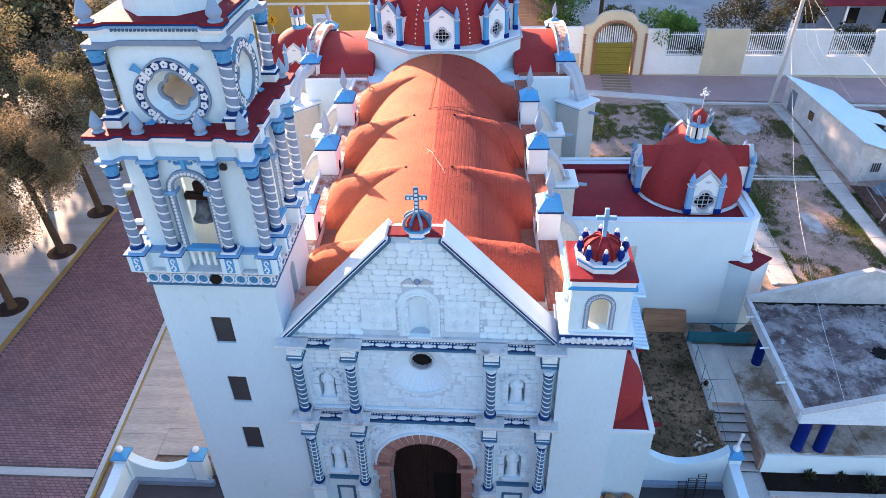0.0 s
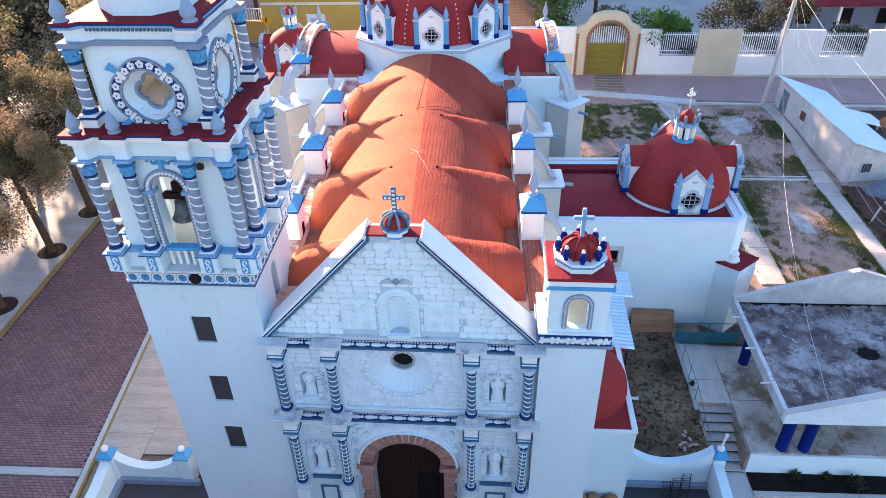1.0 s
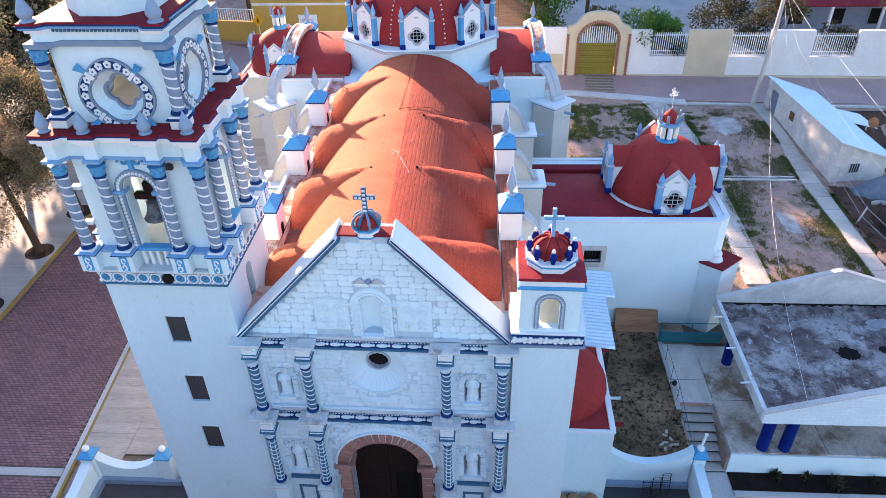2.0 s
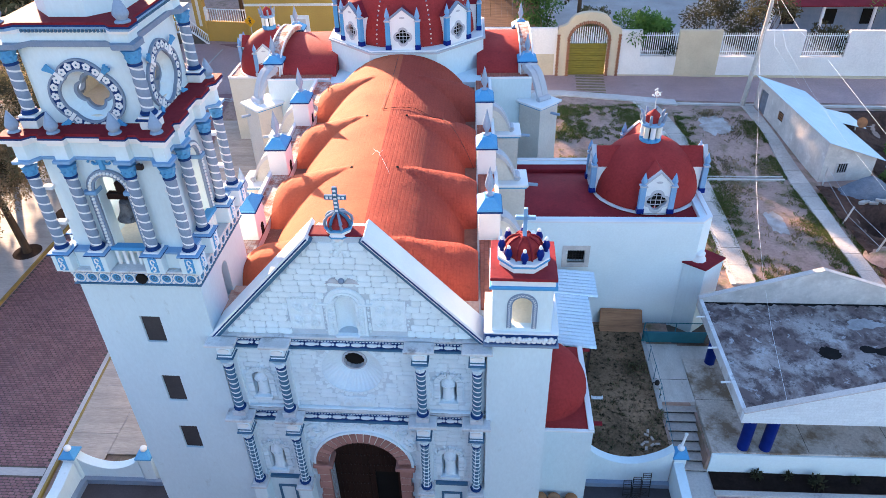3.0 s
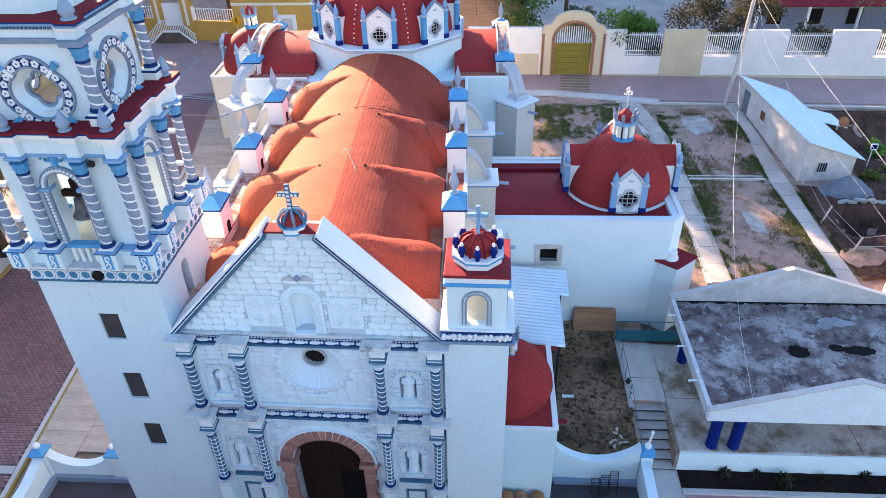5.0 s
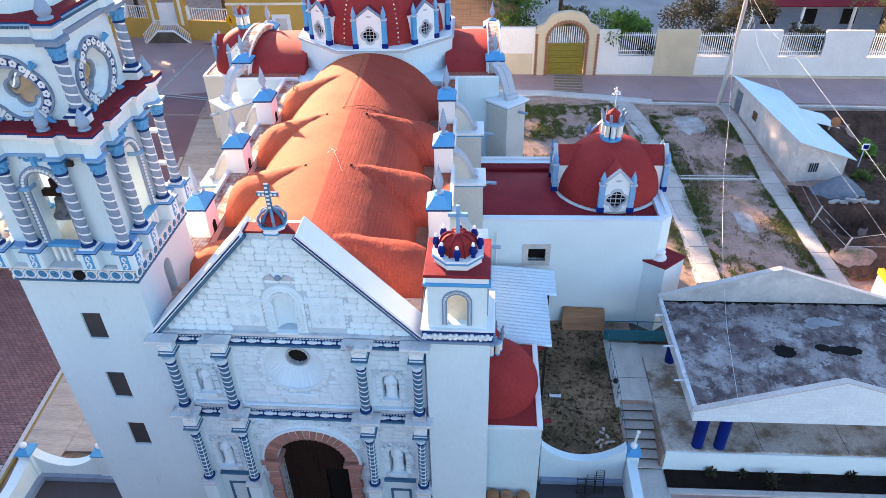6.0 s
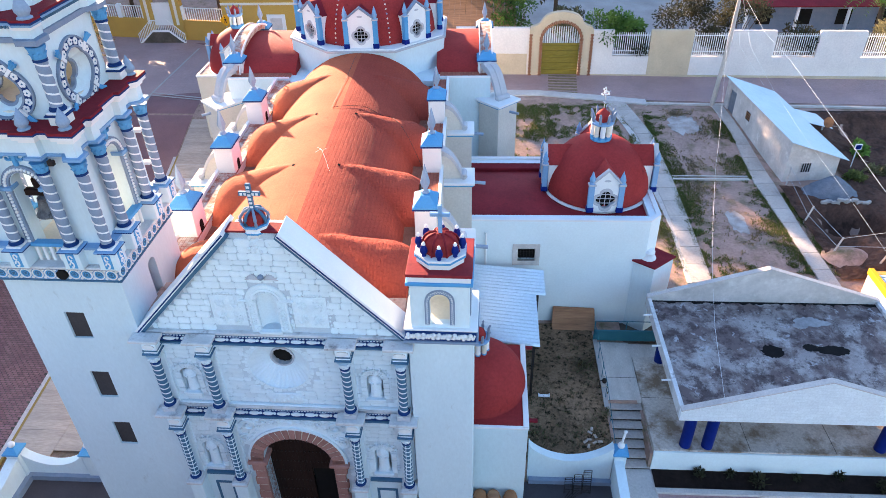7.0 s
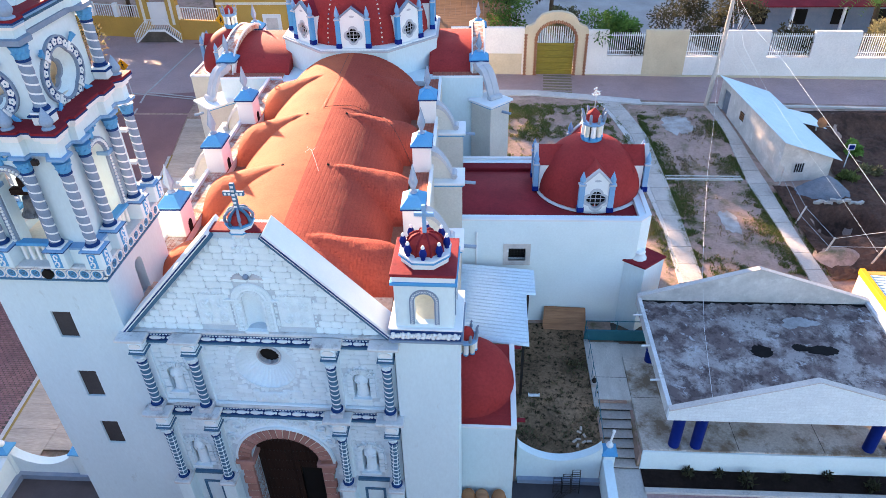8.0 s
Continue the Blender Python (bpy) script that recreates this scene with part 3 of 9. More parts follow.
heap = [[(23.0 + 1.5 * (1 - q) ** 1.15 * (1 + 0.10 * noise.noise(Vector((i * 0.6, q * 3, 1)))) * math.cos(2 * math.pi * i / 30), 29.4 + 1.1 * (1 - q) ** 1.15 * (1 + 0.10 * noise.noise(Vector((i * 0.6, q * 3, 4)))) * math.sin(2 * math.pi * i / 30), 1.42 + 0.6 * q) for i in range(30)] for q in [j / 8 for j in range(9)]]
solo("soil_heap", Geo().loft(heap), SOIL, "heap of pale dug earth beside the path", "earth heap", "stuff", smooth=60)
# ---- church: shared pieces
def twisted(h, r, pitch, seg=20, hand=1):
    """A salomonic shaft: swelling turns, with a pale band in the groove."""
    rows = int(h / 0.045)
    s, b = Geo(), Geo()

    def rad(a, z):
        ph = (a * hand + 2 * math.pi * z / pitch) % (2 * math.pi)
        return r * (0.86 + 0.16 * math.sin(ph / 2) ** 0.7)
    s.loft([[(rad(2 * math.pi * i / seg, z) * math.cos(2 * math.pi * i / seg), rad(2 * math.pi * i / seg, z) * math.sin(2 * math.pi * i / seg), z) for i in range(seg)] for z in (h * k / rows for k in range(rows + 1))])
    n = int(h / pitch * 18)
    rings = []
    for k in range(n + 1):
        z = h * k / n
        a = -hand * 2 * math.pi * z / pitch
        rings.append([((r * q) * math.cos(a), (r * q) * math.sin(a), min(max(z + dz, 0), h)) for q, dz in ((0.8, -0.024), (0.97, -0.020), (0.97, 0.020), (0.8, 0.024))])
    b.loft(rings)
    return s, b


def capital(r, h):
    """A leafy bell-shaped capital with a square abacus."""
    g = Geo()
    g.lathe([(r * 0.92, 0), (r * 1.0, h * 0.25), (r * 1.15, h * 0.6), (r * 1.5, h * 0.86)], seg=16)
    for row, (z0, z1, rr, n) in enumerate(((0.02, 0.42, 1.0, 8), (0.36, 0.80, 1.12, 8))):
        for i in range(n):
            a = 2 * math.pi * (i + 0.5 * row) / n
            lf = Geo().loft([[(rr * r, -w * r, z * h), (rr * r + o * r, -w * r * 0.5, z * h), (rr * r + o * r, w * r * 0.5, z * h), (rr * r, w * r, z * h)] for z, w, o in ((z0, 0.30, 0.06), ((z0 + z1) / 2, 0.34, 0.14), (z1 * 0.95, 0.26, 0.34), (z1, 0.12, 0.46))])
            g.join(lf, Matrix.Rotation(a, 4, "Z"))
    return g


class ColumnKind:
    def __init__(self, name, h, r, pitch, shaft, band, cap, ring, base, lattice=False, tall=2.3):
        hb, hc = r * 1.15, r * tall
        s, b = twisted(h - hb - hc, r, pitch)
        up = Matrix.Translation((0, 0, hb))
        self.shaft = s.mesh("column", shaft, 40, up)
        self.strip = None
        if lattice:
            self.strip = Geo().tube([(0.94 * r * math.cos(z * 0.25), 0.94 * r * math.sin(z * 0.25), z) for z in np.linspace(0, h - hb - hc, 8)], r * 0.10, 4).mesh("lattice_strip", band, 40, up)
        self.band = b.mesh("spiral_band", band, 40, up)
        self.cap = capital(r, hc).mesh("capital", cap, 40, Matrix.Translation((0, 0, h - hc)))
        rg = Geo().lathe([(r * 0.95, h - hc - r * 0.5), (r * 1.12, h - hc - r * 0.42), (r * 1.12, h - hc - r * 0.06), (r * 0.95, h - hc)], seg=18)
        self.ring = rg.mesh("neck_ring", ring, 40)
        self.plinth = Geo().box(-r * 1.42, r * 1.42, -r * 1.42, r * 1.42, 0, hb * 0.36, 0.012).mesh("plinth", base, 30)
        self.torus = Geo().lathe([(r * 1.0, hb * 0.36), (r * 1.34, hb * 0.45), (r * 1.36, hb * 0.62), (r * 1.15, hb * 0.74), (r * 1.2, hb * 0.88), (r * 1.05, hb)], seg=18).mesh("base_ring", ring, 40)

    def at(self, parent, x, y, z, rz=0.0):
        m = XF[0] @ T(x, y, z, rz)
        c = put("column", self.shaft, parent, m)
        for n, me in (("spiral_band", self.band), ("capital", self.cap), ("neck_ring", self.ring), ("plinth", self.plinth), ("base_ring", self.torus)):
            put(n, me, c, m)
        if self.strip:
            for i in range(6):
                put("lattice_strip", self.strip, c, m @ Matrix.Rotation(math.pi / 3 * i, 4, "Z"))
        return c


BELFRY_COL = ColumnKind("belfry", 2.48, 0.138, 0.235, GREYB, WHITE2, BLUE, NAVY, WHITE2)
UPPER_COL = ColumnKind("upper", 1.59, 0.142, 0.22, GREYB, WHITE2, BLUE, NAVY, WHITE2)
FACADE_COL = ColumnKind("facade", 2.08, 0.135, 0.19, TRIM, WHITE2, STONE, NAVY, LEDGE, False, 1.8)
LOWER_COL = ColumnKind("lower", 2.45, 0.135, 0.18, TRIM, STONE, STONE, NAVY, LEDGE, True, 1.8)


def finial_geo(h, r):
    """A pear-shaped finial on a small foot."""
    return Geo().lathe([(r * 0.95, 0), (r * 0.95, h * 0.05), (r * 0.62, h * 0.10), (r * 0.70, h * 0.14), (r * 0.98, h * 0.27), (r * 0.97, h * 0.36), (r * 0.62, h * 0.62), (r * 0.26, h * 0.86), (0.006, h)], seg=14)


def spike_geo(h, r):
    """A slim eight-sided spike finial with a necked foot."""
    return Geo().lathe([(r * 0.8, 0), (r * 0.8, h * 0.05), (r * 0.4, h * 0.10), (r * 0.45, h * 0.15), (r * 0.9, h * 0.32), (r, h * 0.38), (r * 0.55, h * 0.68), (0.008, h)], seg=8)


def quatre(cx, cz, r, n=64, a0=0.0, lobe=0.48):
    """A quatrefoil outline of greatest radius r; a smaller lobe makes it rounder."""
    d, q = lobe * r, (1 - lobe) * r
    out = []
    for i in range(n):
        a = 2 * math.pi * i / n
        ph = (a - a0 + math.pi / 4) % (math.pi / 2) - math.pi / 4
        s = d * math.sin(ph)
        rr = d * math.cos(ph) + math.sqrt(max(q * q - s * s, 0))
        out.append((cx + rr * math.cos(a), cz + rr * math.sin(a)))
    return out


def squared(cx, cz, hw, z0, z1, n=64):
    """A rectangle's outline, point for point by angle."""
    out = []
    for i in range(n):
        a = 2 * math.pi * i / n
        c, s = math.cos(a), math.sin(a)
        k = min(hw / abs(c) if abs(c) > 1e-9 else 1e9, ((z1 - cz) / s if s > 1e-9 else ((z0 - cz) / s if s < -1e-9 else 1e9)))
        out.append((cx + k * c, cz + k * s))
    return out


def side_turn(cx, cy, k):
    return Matrix.Translation((cx, cy, 0)) @ Matrix.Rotation(math.pi / 2 * k, 4, "Z") @ Matrix.Translation((-cx, -cy, 0))


def arched_wall(g, x0, x1, z0, z1, y0, y1, openings):
    """A wall strip as wide as its openings (bottom, springing), each with a half-round head."""
    r, cx, z = (x1 - x0) / 2, (x0 + x1) / 2, z0
    for i, (zb, zs) in enumerate(openings):
        if zb > z + 1e-4:
            if z == z0:
                g.box(x0, x1, y0, y1, z, zb)
            else:
                g.ext_y([(x1, zs_old)] + arc(cx, zs_old, r, 0, 180, 14)[1:-1] + [(x0, zs_old), (x0, zb), (x1, zb)], y0, y1)
        z, zs_old = zb, zs
    g.ext_y([(x1, zs_old)] + arc(cx, zs_old, r, 0, 180, 14)[1:-1] + [(x0, zs_old), (x0, z1), (x1, z1)], y0, y1)
    return g


# ---- bell tower
XF[0] = FRONT
TX, TY = -7.02, 15.46
tower = thing("bell_tower", (TX, TY, 0.2), "white church bell tower with blue twisted columns and maroon ledges", "tower")
shaft = Geo()
H0 = 1.64
# Flat dark panels fill the slots just behind the wall face.
SLOT_DARK = mat("dark_panel", (0.075, 0.065, 0.066), (0.05, 0.044, 0.045), 0.9)
wins = [(4.73, 5.76), (6.90, 7.97), (9.30, 10.25)]
# front wall in strips round the three slots
x0, x1, yf, yb = TX - H0, TX + H0, TY - H0, TY + H0
z = 0.2
for a, b in wins + [(11.4, 11.4)]:
    for p, q in ((x0, TX - 0.33), (TX - 0.33, TX + 0.24), (TX + 0.24, x1)):
        shaft.box(p, q, yf, yf + 0.5, z, a)
    if b > a:
        shaft.box(x0, TX - 0.33, yf, yf + 0.5, a, b)
        shaft.box(TX + 0.24, x1, yf, yf + 0.5, a, b)
        part("slot_shutter", Geo().box(TX - 0.33, TX + 0.24, yf + 0.07, yf + 0.10, a, b), SLOT_DARK, tower, "dark panel filling the slot")
    z = b
shaft.box(x0, x0 + 0.5, yf + 0.5, yb, 0.2, 11.4)
# inner side, with a small arched doorway onto the nave roof
shaft.box(x1 - 0.5, x1, yf + 0.5, 15.2, 0.2, 11.4)
shaft.box(x1 - 0.5, x1, 15.65, yb, 0.2, 11.4)
shaft.box(x1 - 0.5, x1, 15.2, 15.65, 0.2, 9.6)
shaft.ext_x([(15.65, 10.75)] + arc(15.425, 10.75, 0.225, 0, 180, 12)[1:-1] + [(15.2, 10.75), (15.2, 11.4), (15.65, 11.4)], x1 - 0.5, x1)
shaft.box(x0 + 0.5, x1 - 0.5, yb - 0.5, yb, 0.2, 11.4)
shaft.box(x0 + 0.5, x1 - 0.5, yf + 0.5, yb - 0.5, 11.2, 11.4)
part("wall", shaft, WHITE_SHADE, tower, "smooth white plastered shaft with narrow slots")
part("inner_wall", Geo().box(x0 + 0.52, x1 - 0.52, yf + 1.2, yf + 1.3, 0.2, 11.2), STEEL, tower)

fr = Geo()
for k in range(4):
    fr.join(Geo().box(x0 - 0.05, x1 + 0.05, yf - 0.05, yf + 0.1, 11.45, 11.83), side_turn(TX, TY, k))
part("frieze", fr, LBLUE, tower, "pale blue frieze with round flower medallions")
fl = Geo().box(x0 - 0.09, x1 + 0.09, yf - 0.09, yb + 0.09, 11.40, 11.45, 0.01)
part("frieze_moulding", fl, TRIM, tower, "slate blue moulding")
part("ledge", Geo().box(x0 - 0.20, x1 + 0.20, yf - 0.20, yb + 0.20, 11.87, 11.95, 0.02), LEDGE, tower, "weathered white ledge")
part("ledge_moulding", Geo().box(x0 - 0.15, x1 + 0.15, yf - 0.15, yb + 0.15, 11.83, 11.87, 0.01), NAVY, tower)
ring_me = Geo()
ring_me.join(strip_band(Geo(), arc(0, 0, 0.125, 0, 360, 20), arc(0, 0, 0.152, 0, 360, 20), -0.04, 0))
rose_ = strip_band(Geo(), arc(0, 0, 0.066, 0, 360, 16), arc(0, 0, 0.084, 0, 360, 16), -0.03, 0).ext_y(arc(0, 0, 0.036, 0, 330, 8), -0.034, 0)
rosette = rose_.mesh("rosette", TRIM)
for sx in (-1, 1):
    for sz in (-1, 1):
        ring_me.join(Geo().ext_y(arc(sx * 0.165, sz * 0.125, 0.035, 0, 330, 8), -0.035, 0))
medal = ring_me.mesh("medallion", WHITE2)
disc = Geo().ext_y(arc(0, 0, 0.128, 0, 345, 18), -0.02, 0).mesh("medallion_disc", BLUE)
for k in range(4):
    for i in range(10):
        if k == 0 and i == 5:
            continue
        m = XF[0] @ side_turn(TX, TY, k) @ Matrix.Translation((TX + (i - 4.5) * 0.335, yf - 0.05, 11.64))
        o = put("medallion", medal, tower, m)
        put("medallion_disc", disc, o, m)
        put("rosette", rosette, o, m)
part("spout_hole", Geo().ext_y(arc(TX + 0.17, 11.63, 0.15, 0, 345, 14), yf - 0.12, yf - 0.04), DARK, tower, "dark broken drain hole in the frieze")

# belfry: hollow body with an arch on each side
BH = 1.45
body = Geo()
for k in range(4):
    w = Geo()
    ys, ye = TY - BH, TY - BH + 0.38
    w.box(TX - BH, TX - 0.38, ys, ye, 11.95, 15.3)
    w.box(TX + 0.38, TX + BH - 0.38, ys, ye, 11.95, 15.3)
    arched_wall(w, TX - 0.38, TX + 0.38, 11.95, 15.3, ys, ye, [(11.96, 14.15)])
    body.join(w, side_turn(TX, TY, k))
part("belfry_wall", body, WHITE, tower)
part("belfry_floor", Geo().box(TX - 1.05, TX + 1.05, TY - 1.05, TY + 1.05, 11.96, 12.02), CREAM, tower)
part("belfry_ceiling", Geo().box(TX - 1.05, TX + 1.05, TY - 1.05, TY + 1.05, 15.2, 15.3), CREAM, tower)
for k in range(4):
    mk = side_turn(TX, TY, k)
    tr = strip_band(Geo(), [(TX - 0.40, 12.4)] + arc(TX, 14.15, 0.40, 180, 0, 16) + [(TX + 0.40, 12.4)], [(TX - 0.58, 12.4)] + arc(TX, 14.15, 0.58, 180, 0, 16) + [(TX + 0.58, 12.4)], TY - BH - 0.07, TY - BH)
    arch = part("arch_trim", tr.xf(mk), GREYB, tower, "grey-blue arch trim with white beads")
    bd = Geo()
    one = Geo().ball((0, 0, 0), 0.042, 8, 6)
    for i in range(17):
        a = math.pi * (i + 0.5) / 17
        bd.join(one, Matrix.Translation((TX + 0.49 * math.cos(a), TY - BH - 0.08, 14.15 + 0.49 * math.sin(a))))
    for i in range(17):
        for sx in (-1, 1):
            bd.join(one, Matrix.Translation((TX + sx * 0.49, TY - BH - 0.08, 12.45 + i * 0.098)))
    tagged(part("bead_moulding", bd.xf(mk), WHITE2, arch, smooth=60), kind="stuff")
    for sx in (-1, 1):
        ip = Geo().box(TX + sx * 0.5 - 0.16, TX + sx * 0.5 + 0.16, TY - BH - 0.14, TY - BH + 0.2, 14.05, 14.16, 0.015)
        part("impost", ip.xf(mk), LBLUE, tower)
    hr = Geo().box(TX - 0.52, TX + 0.52, TY - BH - 0.16, TY - BH + 0.1, 12.42, 12.52, 0.02)
    rail = part("parapet_rail", hr.xf(mk), BLUE, tower, "sky blue rail over white balusters")
    for i in range(5):
        bl = Geo().box(TX - 0.42 + i * 0.19, TX - 0.34 + i * 0.19, TY - BH - 0.10, TY - BH - 0.02, 11.95, 12.42, 0.015)
        part("baluster", bl.xf(mk), WHITE2, rail)
    # scroll ornament over the arch
    sc = Geo()
    for sx in (-1, 1):
        pts = [(TX + sx * (0.17 + (0.15 - 0.010 * i) * math.cos(0.55 * i)), TY - BH - 0.04, 14.93 + (0.13 - 0.009 * i) * math.sin(0.55 * i)) for i in range(13)]
        sc.tube(pts, 0.035, 6)
    sc.box(TX - 0.06, TX + 0.06, TY - BH - 0.09, TY - BH, 14.72, 15.08, 0.02)
    part("scroll", sc.xf(mk), BLUE, tower)
    # pedestal course, stepping out under the columns
    for px, hw in ((-1.68, 0.24), (-0.73, 0.24), (0.73, 0.24)):
        part("pedestal", Geo().box(TX + px - hw, TX + px + hw, TY - 1.92, TY - 1.42, 11.95, 12.47, 0.015).xf(mk), WHITE, tower)
        part("pedestal_cap", Geo().box(TX + px - hw - 0.04, TX + px + hw + 0.04, TY - 1.97, TY - 1.40, 12.47, 12.53, 0.012).xf(mk), LBLUE, tower, "pale blue moulding")
    for xa, xb in ((-1.7, -0.5), (0.5, 1.7)):
        part("plinth_course", Geo().box(TX + xa, TX + xb, TY - 1.66, TY - 1.42, 11.95, 12.42).xf(mk), WHITE, tower)
    for xa, xb in ((-1.4, -1.01), (1.01, 1.4)):
        part("plinth_moulding", Geo().box(TX + xa, TX + xb, TY - 1.70, TY - 1.40, 12.42, 12.485).xf(mk), LBLUE, tower)
    for px, hw in ((-1.68, 0.285), (-0.73, 0.285), (0.73, 0.285)):
        part("navy_line", Geo().box(TX + px - hw, TX + px + hw, TY - 1.975, TY - 1.5, 12.482, 12.508).xf(mk), NAVY, tower)
    for px in (-1.68, -0.73, 0.73, 1.68):
        pl = part("blue_panel", Geo().box(TX + px - 0.11, TX + px + 0.11, TY - 1.935, TY - 1.91, 12.0, 12.44, 0.008).xf(mk), BLUE, tower)
        cu = Geo()
        for sz in (0.0, 0.2):
            cu.tube([(TX + px + (0.06 - 0.004 * i) * math.cos(0.8 * i) * (1 if sz else -1), TY - 1.942, 12.12 + sz + 0.08 * math.sin(0.8 * i)) for i in range(8)], 0.021, 5)
        part("curl", cu.xf(mk), WHITE2, pl)
    for px in (-1.68, -0.73, 0.73):
        q = mk @ Vector((TX + px, TY - 1.68, 0))
        BELFRY_COL.at(tower, q.x, q.y, 12.53, 90 * k)
    for zz in (13.2, 14.2):
        tb = Geo().box(TX - 1.62, TX - 1.40, TY - 1.60, TY - 1.44, zz, zz + 0.09)
        part("tie_block", tb.xf(mk), WHITE2, tower)


def broken_outline(cx, cy, base, mid, corner, m0, m1, c0):
    """A square outline that steps out over paired columns and at the corners."""
    out = []
    side = [(-corner, -corner), (-c0, -corner), (-c0 + 0.16, -base), (-m1 - 0.02, -base), (-m1, -mid), (-m0, -mid), (-m0 + 0.02, -base), (m0 - 0.02, -base), (m0, -mid), (m1, -mid), (m1 + 0.02, -base), (c0 - 0.16, -base), (c0, -corner)]
    for k in range(4):
        c, s = (1, 0, -1, 0)[k], (0, 1, 0, -1)[k]
        out += [(cx + x * c - y * s, cy + x * s + y * c) for x, y in side]
    return out


def stepped(name, z0, z1, grow, material, label="", b=1.64, m=1.77, c=1.80):
    return part(name, Geo().prism(broken_outline(TX, TY, b + grow, m + grow, c + grow, 0.52 - grow * 0.5, 0.94 + grow * 0.5, 1.48 - grow * 0.5), z0, z1), material, tower, label)


stepped("architrave", 15.05, 15.12, 0.0, LBLUE, "pale blue architrave moulding", 1.62, 1.86, 1.90)
stepped("belfry_frieze", 15.12, 15.5, -0.10, WHITE, "", 1.68, 1.86, 1.90)
stepped("belfry_cornice", 15.5, 15.60, -0.02, WHITE2, "", 1.66, 1.84, 1.88)
stepped("belfry_cornice", 15.60, 15.70, 0.14, WHITE2)
stepped("navy_edge", 15.70, 15.74, 0.17, NAVY)
stepped("belfry_roof", 15.74, 15.80, 0.16, MAROON, "maroon coated ledge roof")
FIN = finial_geo(0.52, 0.155).mesh("finial", FINIAL, 40)
for k in range(4):
    mk = side_turn(TX, TY, k)
    for px, d in ((-1.68, 1.68), (-0.73, 1.72), (0.73, 1.72))[:3 if k == 0 else 1]:
        q = mk @ Vector((TX + px, TY - d, 0))
        put("finial", FIN, tower, XF[0] @ T(q.x, q.y, 15.80), "blue-grey pear-shaped finial")

# second stage with quatrefoil windows
UX, UY, UH = TX + 0.05, TY + 0.05, 1.25
WZ, UZ = 16.47, -0.07
for k in range(4):
    mk = side_turn(UX, UY, k)
    ys = UY - UH
    n = 64
    L1 = 0.27
    wq = strip_band(Geo(), quatre(UX, WZ, 0.62, n, 0, L1), squared(UX, WZ, UH, 15.8, 17.75, n), ys, ys + 0.06, True)
    part("stage_wall", wq.xf(mk), WHITE, tower)
    # white splay from the ring to a small pierced quatrefoil
    a, b = quatre(UX, WZ, 0.62, n, 0, L1), quatre(UX, WZ, 0.43, n, 0, 0.46)
    sp = Geo().loft([[(x, ys, zz) for x, zz in a], [(x, ys + 0.30, zz) for x, zz in b]], False)
    part("window_splay", sp.xf(mk), WHITE, tower)
    rim = strip_band(Geo(), quatre(UX, WZ, 0.385, n, 0, 0.48), quatre(UX, WZ, 0.46, n, 0, 0.46), ys + 0.25, ys + 0.36, True)
    part("window_rim", rim.xf(mk), GREYB, tower)
    bw = strip_band(Geo(), quatre(UX, WZ, 0.43, n, 0, 0.46), squared(UX, WZ, UH - 0.32, 15.8, 17.75, n), ys + 0.30, ys + 0.36, True)
    part("inner_wall", bw.xf(mk), CREAM, tower)
    rg = strip_band(Geo(), quatre(UX, WZ, 0.62, n, 0, L1), quatre(UX, WZ, 0.85, n, 0, L1), ys - 0.05, ys, True)
    wr = part("window_ring", rg.xf(mk), NAVY, tower, "navy ring of white flower tiles")
    for r0, r1 in ((0.60, 0.645), (0.835, 0.88)):
        part("ring_edge", strip_band(Geo(), quatre(UX, WZ, r0, n, 0, L1), quatre(UX, WZ, r1, n, 0, L1), ys - 0.075, ys, True).xf(mk), GREYB, wr)
    for i in range(20):
        a0 = math.pi / 2 * (i // 5) + radians(-34 + 17 * (i % 5))
        ph = (a0 + math.pi / 4) % (math.pi / 2) - math.pi / 4
        rm = 0.74
        rr = L1 * rm * math.cos(ph) + math.sqrt(((1 - L1) * rm) ** 2 - (L1 * rm * math.sin(ph)) ** 2)
        px, pz = UX + rr * math.cos(a0), WZ + rr * math.sin(a0)
        fw = Geo()
        for j in range(5):
            aj = math.pi / 2.5 * j + a0
            fw.ext_y(arc(px + 0.052 * math.cos(aj), pz + 0.052 * math.sin(aj), 0.040, 0, 324, 9), ys - 0.068, ys - 0.05)
        part("flower_tile", fw.xf(mk), WHITE2, wr)
        part("flower_eye", Geo().ext_y(arc(px, pz, 0.022, 0, 324, 7), ys - 0.074, ys - 0.066).xf(mk), TRIM, wr)
    for j in range(4):
        aj = math.pi / 4 + math.pi / 2 * j
        d = Vector((math.cos(aj), 0, math.sin(aj)))
        w = Vector((-d.z, 0, d.x))
        c0 = Vector((UX, ys - 0.07, WZ))
        sk = Geo().loft([[c0 + d * q + w * h - Vector((0, 0.02, 0)), c0 + d * q - w * h - Vector((0, 0.02, 0)), c0 + d * q - w * h + Vector((0, 0.07, 0)), c0 + d * q + w * h + Vector((0, 0.07, 0))] for q, h in ((0.57, 0.04), (0.83, 0.04))])
        part("ring_spoke", sk.xf(mk), WHITE2, wr)
        cl = Geo()
        for e in (-1, 0, 1):
            cl.tube([c0 + d * q + w * (e * h) - Vector((0, o, 0)) for q, h, o in ((0.80, 0.026, 0.0), (0.88, 0.034, 0.02), (0.95, 0.05, 0.04), (1.0, 0.06, 0.06), (1.01, 0.06, 0.01))], [0.03, 0.03, 0.036, 0.042, 0.02], 7)
        part("scroll_clasp", cl.xf(mk), BLUE, wr, "sky blue scroll clasp", 50)
